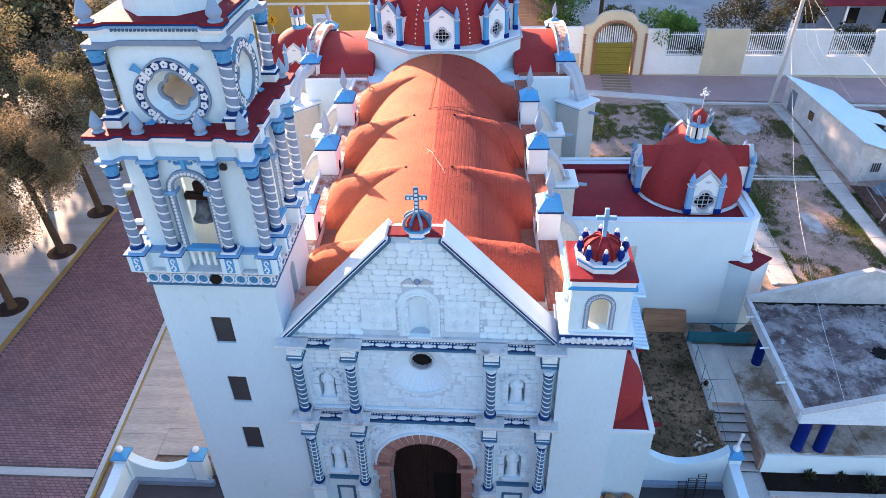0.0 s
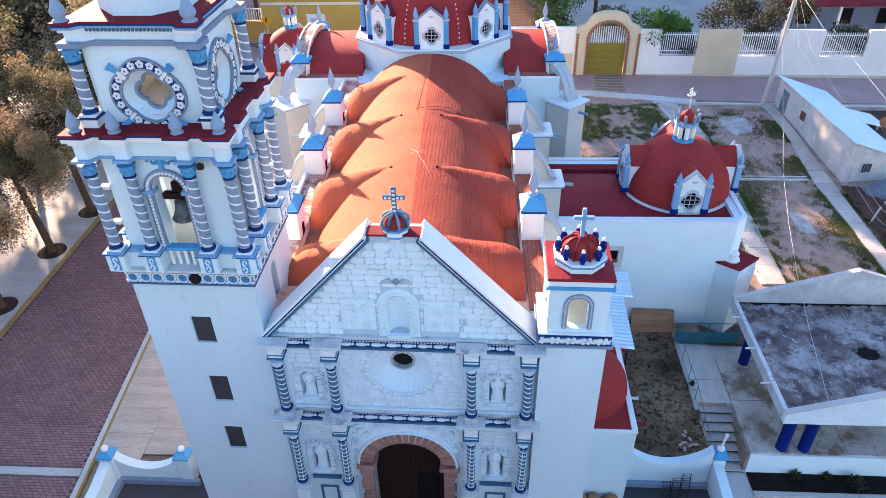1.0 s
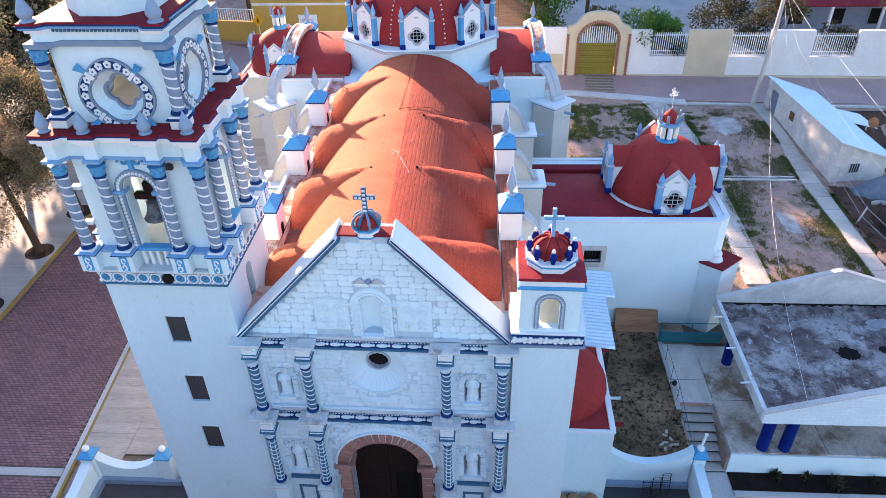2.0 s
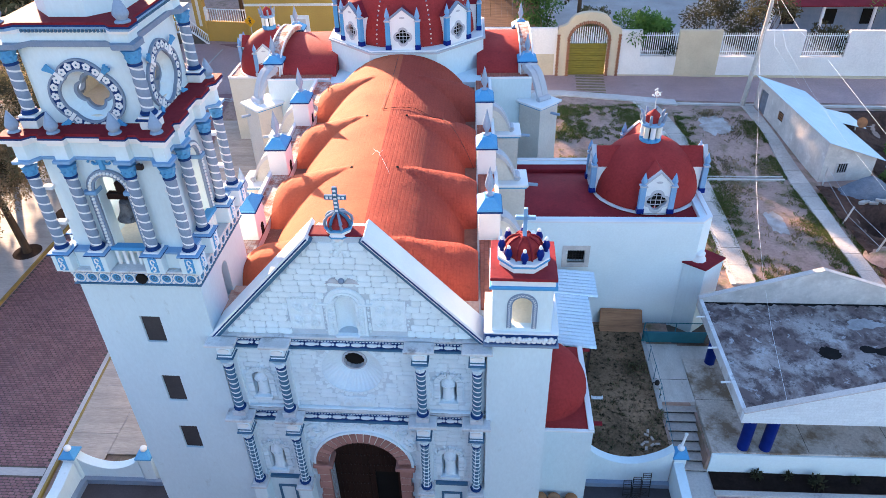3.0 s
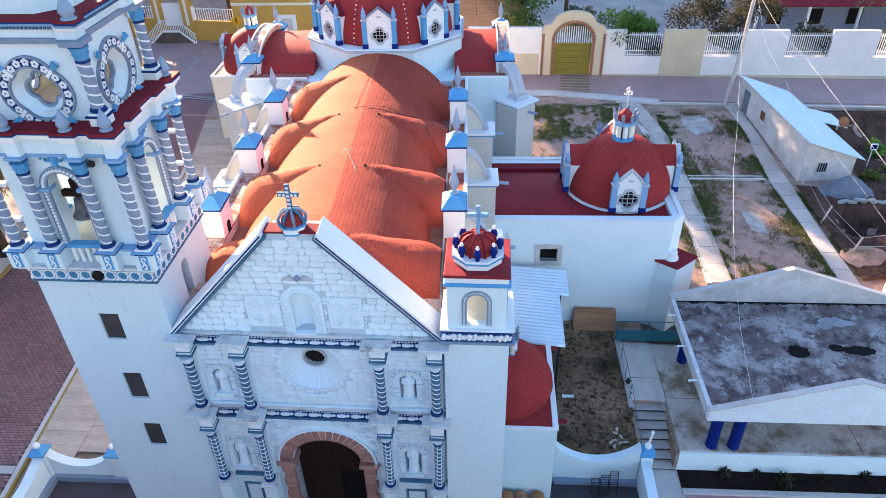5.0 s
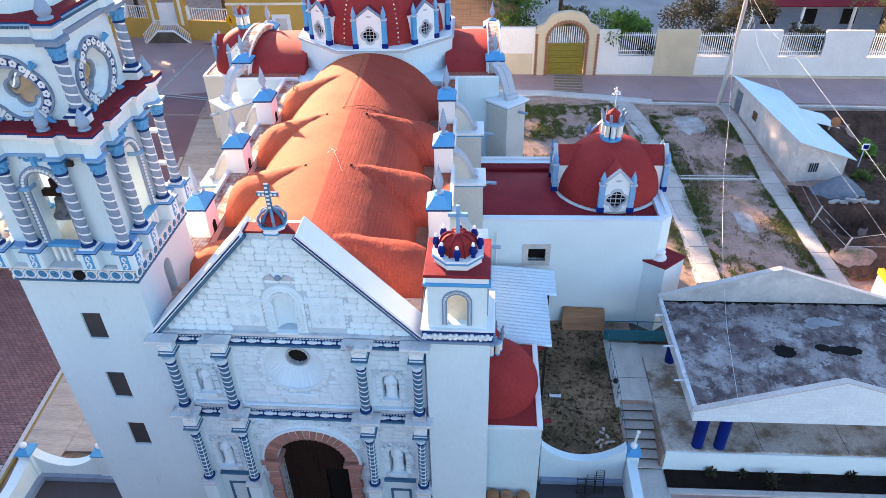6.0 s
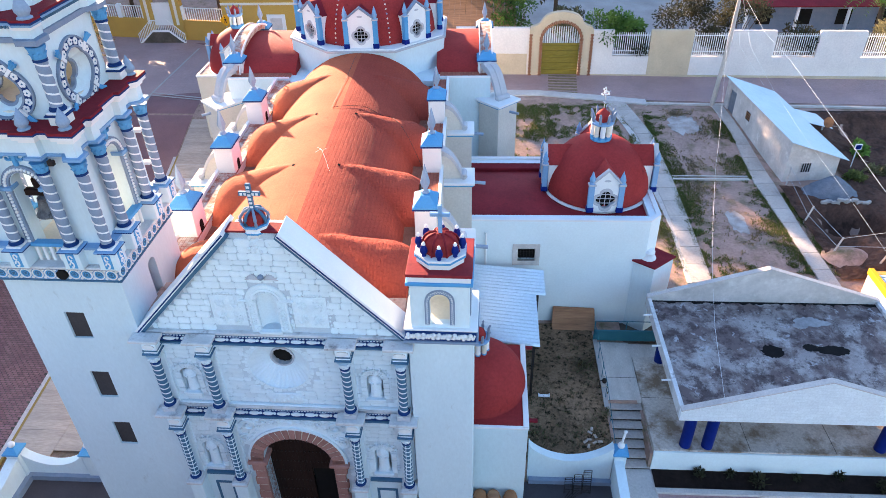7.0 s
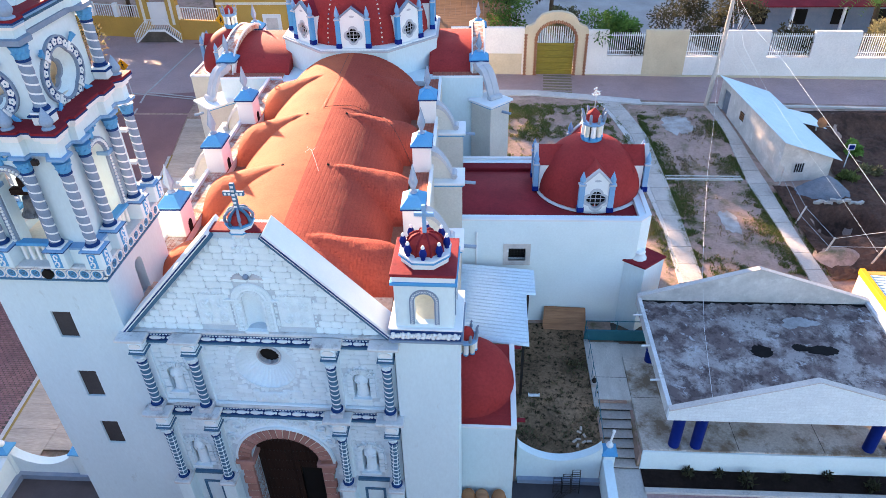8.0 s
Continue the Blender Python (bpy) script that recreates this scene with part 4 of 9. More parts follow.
    q = mk @ Vector((UX - 1.41, UY - 1.41, 0))
    m = XF[0] @ T(q.x, q.y, 15.8)
    put("column_pedestal", Geo().box(-0.2, 0.2, -0.2, 0.2, 0, 0.22, 0.02).mesh("column_pedestal", WHITE2), tower, m)
    put("pedestal_slab", Geo().box(-0.25, 0.25, -0.25, 0.25, 0.22, 0.26, 0.01).mesh("pedestal_slab", NAVY), tower, m)
    UPPER_COL.at(tower, q.x, q.y, 16.06, 90 * k)


def square_step(name, half, z0, z1, material, label="", ear=0.0):
    pts = broken_outline(UX, UY, half, half, half + ear, 0.4, 0.6, half - 0.28)
    return part(name, Geo().prism(pts, z0 + UZ, z1 + UZ), material, tower, label)


square_step("upper_architrave", 1.36, 17.70, 17.82, GREYB, "", 0.22)
square_step("upper_frieze", 1.29, 17.82, 18.02, WHITE, "", 0.14)
square_step("dentil_band", 1.36, 18.02, 18.10, WHITE2, "", 0.14)
square_step("navy_edge", 1.45, 18.16, 18.20, NAVY, "", 0.16)
square_step("upper_cornice", 1.42, 18.10, 18.16, LBLUE, "", 0.15)
square_step("upper_roof", 1.44, 18.20, 18.25, MAROON, "maroon coated ledge roof", 0.15)
dn = Geo()
for k in range(4):
    for i in range(32):
        dn.join(Geo().box(UX - 1.36 + i * 0.085, UX - 1.315 + i * 0.085, UY - 1.41, UY - 1.35, 18.03 + UZ, 18.09 + UZ), side_turn(UX, UY, k))
tagged(part("dentil_course", dn, TRIM, tower), kind="stuff")
part("stage_floor", Geo().box(UX - 1.15, UX + 1.15, UY - 1.15, UY + 1.15, 15.8, 15.95), CREAM, tower)
part("stage_ceiling", Geo().box(UX - 1.1, UX + 1.1, UY - 1.1, UY + 1.1, 17.6, 17.7), CREAM, tower)
for k in range(4):
    q = side_turn(UX, UY, k) @ Vector((UX - 1.4, UY - 1.4, 0))
    put("finial", FIN, tower, XF[0] @ T(q.x, q.y, 18.25 + UZ, 0, 1.12), "blue-grey pear-shaped finial")
part("drum", Geo().prism(ngon(UX, UY, 1.12, 8, math.pi / 8), 18.25 + UZ, 19.1), WHITE, tower, "white eight-sided drum")
part("drum_band", Geo().prism(ngon(UX, UY, 1.18, 8, math.pi / 8), 18.78, 18.86), BLUE, tower)
part("drum_roof", Geo().lathe([(1.18, 0), (1.1, 0.3), (0.75, 0.75), (0.3, 1.05), (0.02, 1.12)], UX, UY, 19.1, 16), RED, tower, "", 50)

fl_ = thing("floodlight", (TX + 1.07, TY - 1.72, 14.85), "small black floodlight under the belfry cornice", "floodlight")
part("housing", Geo().box(TX + 0.99, TX + 1.15, TY - 1.80, TY - 1.68, 14.88, 15.02, 0.02), IRON, fl_)
part("bracket", Geo().box(TX + 1.05, TX + 1.09, TY - 1.76, TY - 1.72, 15.0, 15.05), IRON, fl_)
# the bell, hung from a timber headstock in the front arch
bell = thing("church_bell", (TX + 0.05, TY - 1.1, 13.0), "old grey bronze bell hanging from a timber headstock", "bell")
bg = Geo().lathe([(r * 1.22, 13.14 + (z - 13.0) * 0.90) for r, z in ((0.26, 13.0), (0.27, 13.03), (0.22, 13.12), (0.17, 13.28), (0.15, 13.45), (0.14, 13.55), (0.08, 13.62), (0.02, 13.64))], TX + 0.05, TY - 1.1, 0, 20)
part("bell_body", bg, BRONZE, bell, "", 40)
part("headstock", Geo().box(TX - 0.36, TX + 0.46, TY - 1.19, TY - 1.01, 13.70, 13.88, 0.02).box(TX - 0.1, TX + 0.24, TY - 1.18, TY - 1.02, 13.88, 14.2, 0.05), WOOD, bell)
part("hanger", Geo().box(TX, TX + 0.10, TY - 1.14, TY - 1.06, 13.6, 13.75), IRON, bell)
part("clapper", Geo().tube([(TX + 0.05, TY - 1.1, 13.4), (TX + 0.05, TY - 1.1, 12.98)], [0.015, 0.035], 8), IRON, bell)
# ---- facade
facade = thing("church_facade", (-1.6, 14.2, 0.2), "whitewashed stone church front with twisted blue columns", "church front")
FXC = -1.62
FY = 14.0
NICHES = [(-4.42, 7.18, 7.92, 0.24), (1.10, 7.18, 7.92, 0.24), (-4.48, 3.72, 4.62, 0.27), (1.10, 3.72, 4.62, 0.27)]
wall = Geo()
xl, xr = -5.38, 2.22
for cx, pair in ((-4.45, (0, 2)), (1.10, (1, 3))):
    lo, hi = NICHES[pair[1]], NICHES[pair[0]]
    wall_x0, wall_x1 = cx - 0.26, cx + 0.26
    arched_wall(wall, wall_x0, wall_x1, 0.2, 9.5, FY, FY + 0.6, [(lo[1], lo[2]), (hi[1], hi[2])])
    wall.box(wall_x0, wall_x1, FY + 0.5, FY + 0.6, 0.2, 9.5)
wall.box(xl, -4.71, FY, FY + 0.6, 0.2, 9.5)
wall.box(1.36, xr, FY, FY + 0.6, 0.2, 9.5)
wall.box(-4.19, -2.83, FY, FY + 0.6, 0.2, 9.5)
wall.box(-0.53, 0.84, FY, FY + 0.6, 0.2, 9.5)
# middle: door arch, then the shell round the oculus
arched_wall(wall, -2.83, -0.53, 0.2, 7.2, FY, FY + 0.6, [(0.25, 4.06)])
OC = (-1.66, 8.27)
n = 48
outer = squared(OC[0] - 0.02, OC[1], 1.15, 7.2, 9.5, n)
strip_band(wall, arc(OC[0], OC[1], 0.90, 0, 360, n)[:-1], outer, FY, FY + 0.25, True)
part("wall", wall, JOINT2, facade, "grey mortar bed of the stone front")
# gable
gab = Geo()
GN = (-1.62, 9.72, 10.72, 0.28)
arched_wall(gab, GN[0] - 0.28, GN[0] + 0.28, 9.5, 12.92, FY, FY + 0.6, [(GN[1], GN[2])])
gab.box(GN[0] - 0.28, GN[0] + 0.28, FY + 0.45, FY + 0.6, 9.6, 11.2)
gab.ext_y([(-5.3, 9.5), (GN[0] - 0.28, 9.5), (GN[0] - 0.28, 12.92), (-2.2, 12.92)], FY, FY + 0.6)
gab.ext_y([(GN[0] + 0.28, 9.5), (2.1, 9.5), (-0.95, 12.92), (GN[0] + 0.28, 12.92)], FY, FY + 0.6)
part("gable_wall", gab, JOINT, facade, "grey mortar bed of the gable")
for sx in (-1, 1):
    e, t_ = (FXC + sx * 3.80, 9.52), (FXC + sx * 0.66, 12.92)
    nx, nz = sx * 0.71, 0.70
    cp = part("gable_coping", Geo().ext_y([e, (e[0] + nx * 0.13, e[1] + nz * 0.13), (t_[0] + nx * 0.13 - sx * 0.02, t_[1] + nz * 0.13 + 0.02), t_][::sx], 13.78, 14.66), WHITE2, facade, "white painted sloping gable coping")
    part("coping_edge", Geo().ext_y([(e[0] - nx * 0.10, e[1] - nz * 0.10), e, t_, (t_[0] - nx * 0.10, t_[1] - nz * 0.10)][::sx], 13.83, 14.0), TRIM, cp, "slate blue edge moulding")
    part("coping_edge", Geo().ext_y([(e[0] + nx * 0.03, e[1] + nz * 0.03), (e[0] + nx * 0.07, e[1] + nz * 0.07), (t_[0] + nx * 0.07, t_[1] + nz * 0.07), (t_[0] + nx * 0.03, t_[1] + nz * 0.03)][::sx], 13.765, 13.79), NAVY, cp)
part("gable_cap", Geo().box(-2.3, -0.9, FY - 0.03, FY + 0.40, 12.92, 12.98, 0.01), MAROON, facade)

# cornices, with ressauts over the columns
COLX = (-5.13, -3.62, 0.35, 1.93)


def entablature(z0, zf, zc, zt, depth):
    """Moulding z0, frieze zf to zc, slab to zt; the slab and its blocks step out over the columns."""
    part("cornice_slab", Geo().box(xl, xr, FY - 0.14, FY + 0.1, zc, zt, 0.02), LEDGE, facade, "weathered white cornice slab")
    part("cornice_line", Geo().box(xl, xr, FY - 0.12, FY, zc - 0.03, zc, 0.0), TRIM, facade)
    part("frieze_band", Geo().box(xl, xr, FY - 0.07, FY, zf, zc - 0.05), NAVY, facade, "navy frieze with white carved cartouches")
    part("frieze_line", Geo().box(xl, xr, FY - 0.12, FY, zf - 0.07, zf, 0.01), TRIM, facade)
    for a, b in zip((xl, *COLX), (*COLX, xr)):
        if b - a < 0.6:
            continue
        k = max(1, round((b - a - 0.5) / 0.42))
        for i in range(k):
            c = a + 0.25 + (b - a - 0.5) * (i + 0.5) / k
            hw, hz, zm = (b - a - 0.5) / k * 0.36, (zc - zf) * 0.19, (zf + zc) / 2 - 0.03
            ct = Geo()
            ct.ext_y([(c + hw * math.cos(q) * (1 if abs(math.cos(q)) > 0.3 else 0.8), zm + hz * math.sin(q)) for q in np.linspace(0, 2 * math.pi, 15)[:-1]], FY - 0.11, FY - 0.07)
            ct.ext_y(arc(c + hw * 1.25, zm, hz * 0.7, 0, 330, 8), FY - 0.10, FY - 0.07)
            part("cartouche", ct, STONE, facade)
    dt = Geo()
    for i in range(int((xr - xl) / 0.09)):
        dt.box(xl + i * 0.09, xl + i * 0.09 + 0.05, FY - 0.11, FY - 0.06, zc - 0.075, zc - 0.03)
    tagged(part("dentil_course", dt, STONE, facade), kind="stuff")
    for cx in COLX:
        part("cornice_block", Geo().box(cx - 0.42, cx + 0.42, FY - depth - 0.06, FY - 0.2, zc + 0.005, zt + 0.006, 0.02), LEDGE, facade, "weathered white cornice slab")
        b = part("impost_block", Geo().box(cx - 0.20, cx + 0.20, FY - depth + 0.16, FY, z0 + 0.04, zc, 0.012), STONE, facade)
        part("navy_line", Geo().box(cx - 0.34, cx + 0.34, FY - depth + 0.04, FY - 0.1, zc - 0.035, zc - 0.003), TRIM, b)
        part("navy_line", Geo().box(cx - 0.24, cx + 0.24, FY - depth + 0.10, FY, z0, z0 + 0.05, 0.01), TRIM, b)
        part("navy_line", Geo().box(cx - 0.21, cx + 0.21, FY - depth + 0.145, FY, z0 + 0.12, z0 + 0.16, 0.0), TRIM, b)
        part("carved_panel", Geo().ext_y([(cx + 0.17 * math.cos(q), (z0 + zc) / 2 + 0.085 * math.sin(q)) for q in np.linspace(0, 2 * math.pi, 13)[:-1]], FY - depth + 0.13, FY - depth + 0.165), WHITE2, b)


entablature(8.94, 9.20, 9.52, 9.62, 0.55)
entablature(5.86, 6.18, 6.56, 6.68, 0.60)
part("cornice_bed", Geo().box(xl, xr, FY - 0.10, FY, 6.68, 6.74, 0.01), STONE, facade)
for cx in COLX:
    FACADE_COL.at(facade, cx, FY - 0.30, 6.82)
    part("column_die", Geo().box(cx - 0.19, cx + 0.19, FY - 0.50, FY - 0.02, 6.68, 6.82, 0.015), STEEL, facade)
    LOWER_COL.at(facade, cx, FY - 0.30, 3.38)
    part("pedestal_slab", Geo().box(cx - 0.27, cx + 0.27, FY - 0.58, FY, 3.26, 3.38, 0.02), LEDGE, facade)
    part("pedestal", Geo().box(cx - 0.21, cx + 0.21, FY - 0.50, FY, 0.2, 3.26, 0.02), WHITE, facade)
    part("pilaster", Geo().box(cx - 0.20, cx + 0.20, FY - 0.10, FY, 6.74, 8.94).box(cx - 0.20, cx + 0.20, FY - 0.10, FY, 3.38, 5.86), STONE, facade)
for a, b in ((COLX[0], COLX[1]), (COLX[2], COLX[3])):
    part("niche_ledge", Geo().box(a + 0.2, b - 0.2, FY - 0.12, FY, 3.26, 3.36, 0.01), TRIM, facade)
    part("dado_panel", Geo().box(a + 0.2, b - 0.2, FY - 0.04, FY, 0.2, 3.26), WHITE, facade)
    part("dado_line", Geo().box(a + 0.45, b - 0.45, FY - 0.07, FY - 0.03, 2.75, 2.84).box(a + 0.45, a + 0.53, FY - 0.07, FY - 0.03, 1.5, 2.75).box(b - 0.53, b - 0.45, FY - 0.07, FY - 0.03, 1.5, 2.75), TRIM, facade)

# niches: concave linings, carved frames, brackets
rng = random.Random(4)


def niche(cx, zb, zs, r, frame_w, parent, deep=0.42):
    g = Geo()
    k = 10
    g.loft([[(cx - r * math.cos(math.pi * i / k), FY + 0.02 + deep * math.sin(math.pi * i / k), zz) for i in range(k + 1)] for zz in (zb, zs)], False, False)
    dome = []
    for j in range(7):
        q = math.pi / 2 * j / 6
        dome.append([(cx - r * math.cos(q) * math.cos(math.pi * i / k), FY + 0.02 + deep * math.cos(q) * math.sin(math.pi * i / k), zs + r * math.sin(q)) for i in range(k + 1)])
    g.loft(dome, False, False)
    li = part("niche_lining", g, STONE, parent, "", 60)
    fr_ = Geo()
    n_ = 15
    for i in range(n_):
        a0, a1 = math.pi * i / n_ + 0.02, math.pi * (i + 1) / n_ - 0.02
        o = 0.03 * rng.random()
        fr_.join(strip_band(Geo(), [(cx + r * math.cos(q), zs + r * math.sin(q)) for q in (a0, a1)], [(cx + (r + frame_w) * math.cos(q), zs + (r + frame_w) * math.sin(q)) for q in (a0, a1)], FY - 0.07 - o, FY))
    zz = zb - 0.05
    while zz < zs - 0.04:
        hh = min(0.14 + 0.05 * rng.random(), zs - zz)
        for sx in (-1, 1):
            o = 0.03 * rng.random()
            xa, xb = sorted((cx + sx * r, cx + sx * (r + frame_w)))
            fr_.box(xa, xb, FY - 0.06 - o, FY, zz + 0.006, zz + hh - 0.006, 0.008)
        zz += hh
    for i in range(23):
        q = i / 22
        if q < 0.32:
            px, pz, a = cx - r - frame_w, zb + (zs - zb) * q / 0.32, math.pi
        elif q > 0.68:
            px, pz, a = cx + r + frame_w, zb + (zs - zb) * (1 - q) / 0.32, 0.0
        else:
            a = math.pi * (0.68 - q) / 0.36
            px, pz = cx + (r + frame_w) * math.cos(a), zs + (r + frame_w) * math.sin(a)
        d, w = Vector((math.cos(a), 0, math.sin(a))), Vector((-math.sin(a), 0, math.cos(a)))
        c = Vector((px, FY - 0.03, pz))
        fr_.loft([[c + d * e + w * h, c + d * e + Vector((0, -o, 0)), c + d * e - w * h, c + d * e + Vector((0, 0.03, 0))] for e, h, o in ((-0.03, 0.02, 0.02), (0.02, 0.05, 0.04), (0.055, 0.05, 0.03), (0.08, 0.03, 0.01))])
    part("niche_frame", fr_, STONE, li, "carved whitewashed stone frame")
    br = Geo()
    for j in range(5):
        br.box(cx - r - 0.05 + 0.02 * j, cx + r + 0.05 - 0.02 * j, FY - 0.16 + 0.02 * j, FY, zb - 0.05 - 0.05 * j, zb - 0.05 * j, 0.01)
    part("niche_bracket", br, STONE, li)
    return li


for i, (cx, zb, zs, r) in enumerate(NICHES):
    niche(cx, zb, zs, r, 0.17, facade)
gl = niche(*GN, 0.07, facade, 0.24)
gf = Geo()
for sx in (-1, 1):
    xa, xb = sorted((GN[0] + sx * 0.28, GN[0] + sx * 0.56))
    gf.box(xa, xb, FY - 0.035, FY, 9.62, 10.72)
    xa, xb = sorted((GN[0] + sx * 0.33, GN[0] + sx * 0.74))
    gf.box(xa, xb, FY - 0.075, FY, 10.70, 10.77, 0.012)
    for i in range(9):
        gf.tube([(GN[0] + sx * (0.43 + 0.045 * math.cos(0.9 * q + i)), FY - 0.05, 9.72 + 0.105 * i + 0.04 * math.sin(0.9 * q + i)) for q in range(6)], 0.016, 5)
    gf.box(*sorted((GN[0] + sx * 0.50, GN[0] + sx * 0.55)), FY - 0.06, FY, 9.66, 10.70, 0.01)
strip_band(gf, arc(GN[0], GN[2], 0.28, 0, 180, 20), arc(GN[0], GN[2], 0.565, 0, 180, 20), FY - 0.035, FY)
strip_band(gf, arc(GN[0], GN[2], 0.37, 0, 180, 20), arc(GN[0], GN[2], 0.43, 0, 180, 20), FY - 0.07, FY)
strip_band(gf, arc(GN[0], GN[2], 0.47, 0, 180, 20), arc(GN[0], GN[2], 0.55, 0, 180, 20), FY - 0.055, FY)
part("niche_surround", gf, STONE, gl, "low carved surround with side scrolls")
# white figure-like plain statues in the four niches
def plain_statue(h):
    g = Geo().lathe([(0.155, 0), (0.165, 0.04), (0.15, 0.08), (0.145, 0.3), (0.15, 0.52), (0.17, 0.66), (0.15, 0.76), (0.065, 0.82), (0.06, 0.845), (0.085, 0.89), (0.085, 0.95), (0.04, 1.0)], seg=14)
    g.v = [(x * 1.15 * (1 + 0.10 * math.sin(7 * math.atan2(y, x))), y * 0.9, z * h) for x, y, z in g.v]
    for sx in (-1, 1):
        g.tube([(sx * 0.15, 0.0, 0.74 * h), (sx * 0.17, -0.07, 0.58 * h), (sx * 0.05, -0.15, 0.56 * h)], [0.05, 0.05, 0.04], 7)
    g.box(-0.18, 0.18, -0.14, 0.14, -0.05, 0.01, 0.01)
    return g


for (cx, zb, zs, r), h in zip(NICHES, (0.92, 0.92, 1.20, 1.20)):
    st = put("statue", plain_statue(h).mesh("statue", STONE, 50), None, XF[0] @ T(cx, FY + 0.08, zb + 0.05, 0, 1.0))
    tagged(st, "small whitewashed stone statue standing in a wall niche", "statue", "statues of the church front")

# oculus: fluted shell splay, dark scalloped hole, carved border
fan = Geo()
rings = []
for j in range(7):
    q = j / 6
    ring = []
    for i in range(216):
        a = 2 * math.pi * i / 216
        fl = 1 + 0.009 * math.cos(36 * a) * (1 - 0.3 * q)
        rr = (0.90 + (0.345 - 0.90) * q) * fl
        ring.append((OC[0] + rr * math.cos(a), FY + 0.01 + 0.38 * q ** 0.85 + 0.012 * math.cos(36 * a) * (1 - 0.6 * q), OC[1] + 0.05 * q + rr * math.sin(a)))
    rings.append(ring)
fan.loft(rings, False)
oc = part("oculus_shell", fan, STONE, facade, "white fluted shell surrounding a round window", 50)
part("oculus_rim", strip_band(Geo(), [(OC[0] + (0.29 + 0.026 * abs(math.sin(a * 7))) * math.cos(a), OC[1] + 0.05 + (0.29 + 0.026 * abs(math.sin(a * 7))) * math.sin(a)) for a in np.linspace(0, 2 * math.pi, 97)[:-1]], arc(OC[0], OC[1] + 0.05, 0.36, 0, 360, 96)[:-1], FY + 0.33, FY + 0.50, True), STEEL, oc)
part("oculus_dark", Geo().ext_y(arc(OC[0], OC[1] + 0.05, 0.355, 0, 350, 30), FY + 0.50, FY + 0.52), DARK, oc)
bd = Geo()
for i in range(44):
    a = 2 * math.pi * (i + 0.3 * rng.random()) / 44
    d, w = Vector((math.cos(a), 0, math.sin(a))), Vector((-math.sin(a), 0, math.cos(a)))
    c = Vector((OC[0], FY - 0.005, OC[1]))
    k = rng.uniform(0.85, 1.1)
    bd.loft([[c + d * q + w * (h * k), c + d * q + Vector((0, -o, 0)), c + d * q - w * (h * k), c + d * q + Vector((0, 0.02, 0))] for q, h, o in ((0.885, 0.02, 0.012), (0.93, 0.060, 0.024), (1.0, 0.065, 0.020), (1.05 * k, 0.03, 0.008))])
bd.join(strip_band(Geo(), arc(OC[0], OC[1], 0.885, 0, 360, 48)[:-1], arc(OC[0], OC[1], 0.92, 0, 360, 48)[:-1], FY - 0.035, FY, True))
part("oculus_border", bd, STONE, oc, "carved border of the round window", 60)
crv = Geo()
for i in range(26):
    crv.ball((OC[0] + rng.uniform(-0.42, 0.42), FY - 0.03, 6.98 + rng.uniform(-0.16, 0.16)), rng.uniform(0.03, 0.06), 8, 5)
crv.box(OC[0] - 0.5, OC[0] + 0.5, FY - 0.05, FY, 6.76, 7.2, 0.02)
part("carved_apron", crv, STONE, oc, "", 60)

# carved reliefs in the gable: coat panels either side of the niche, winged ornament and crest
PANELS = (GN[0] - 1.10, GN[0] + 1.15)
for cx in PANELS:
    rl = Geo().box(cx - 0.47, cx + 0.47, FY - 0.014, FY, 9.82, 10.88)
    for iz in range(4):
        for ix in range(3):
            w_, h_ = rng.uniform(0.10, 0.135), rng.uniform(0.09, 0.115)
            bx_, bz_ = cx - 0.31 + 0.31 * ix + rng.uniform(-0.02, 0.02), 9.96 + 0.26 * iz
            rl.box(bx_ - w_, bx_ + w_, FY - 0.03, FY - 0.014, bz_ - h_, bz_ + h_, 0.012)
    for ix in (-1, 1):
        for iz in (0, 1):
            px, pz = cx + ix * 0.22, 10.10 + iz * 0.48
            ph = rng.uniform(0, 6)
            rl.tube([(px + (0.15 - 0.010 * q) * math.cos(0.55 * q + ph), FY - 0.042, pz + (0.16 - 0.011 * q) * math.sin(0.55 * q + ph)) for q in range(13)], 0.018, 5)
            for _ in range(16):
                rl.ball((px + rng.uniform(-0.13, 0.13), FY - 0.022, pz + rng.uniform(-0.15, 0.15)), rng.uniform(0.022, 0.04), 7, 5)
    for i in range(9):
        rl.ball((cx - 0.36 + 0.09 * i, FY - 0.035, 10.92 + 0.05 * math.sin(math.pi * i / 8)), rng.uniform(0.028, 0.045), 7, 5)
    for sx in (-1, 1):
        for i in range(8):
            rl.ball((cx + sx * (0.52 + 0.025 * (i % 2)), FY - 0.032, 9.8 + 0.14 * i), rng.uniform(0.022, 0.036), 6, 4)
    part("carved_panel", rl, STONE, facade, "whitewashed quartered relief panel", 60)
wg = part("winged_boss", Geo().ball((GN[0], FY - 0.06, 11.55), 0.085, 12, 8), GREYB, facade, "grey carved boss between wings", 60)
for sx in (-1, 1):
    for j in range(6):
        a = radians(15 + 13 * j)
        part("feather", Geo().tube([(GN[0] + sx * 0.08, FY - 0.03, 11.47), (GN[0] + sx * (0.08 + 0.22 * math.cos(a * 0.7)), FY - 0.05, 11.47 + 0.16 * math.sin(a)), (GN[0] + sx * (0.10 + 0.36 * math.cos(a)), FY - 0.03, 11.36 + 0.30 * math.sin(a))], [0.03, 0.035, 0.012], 6), STEEL, wg, "", 60)
cr = Geo()
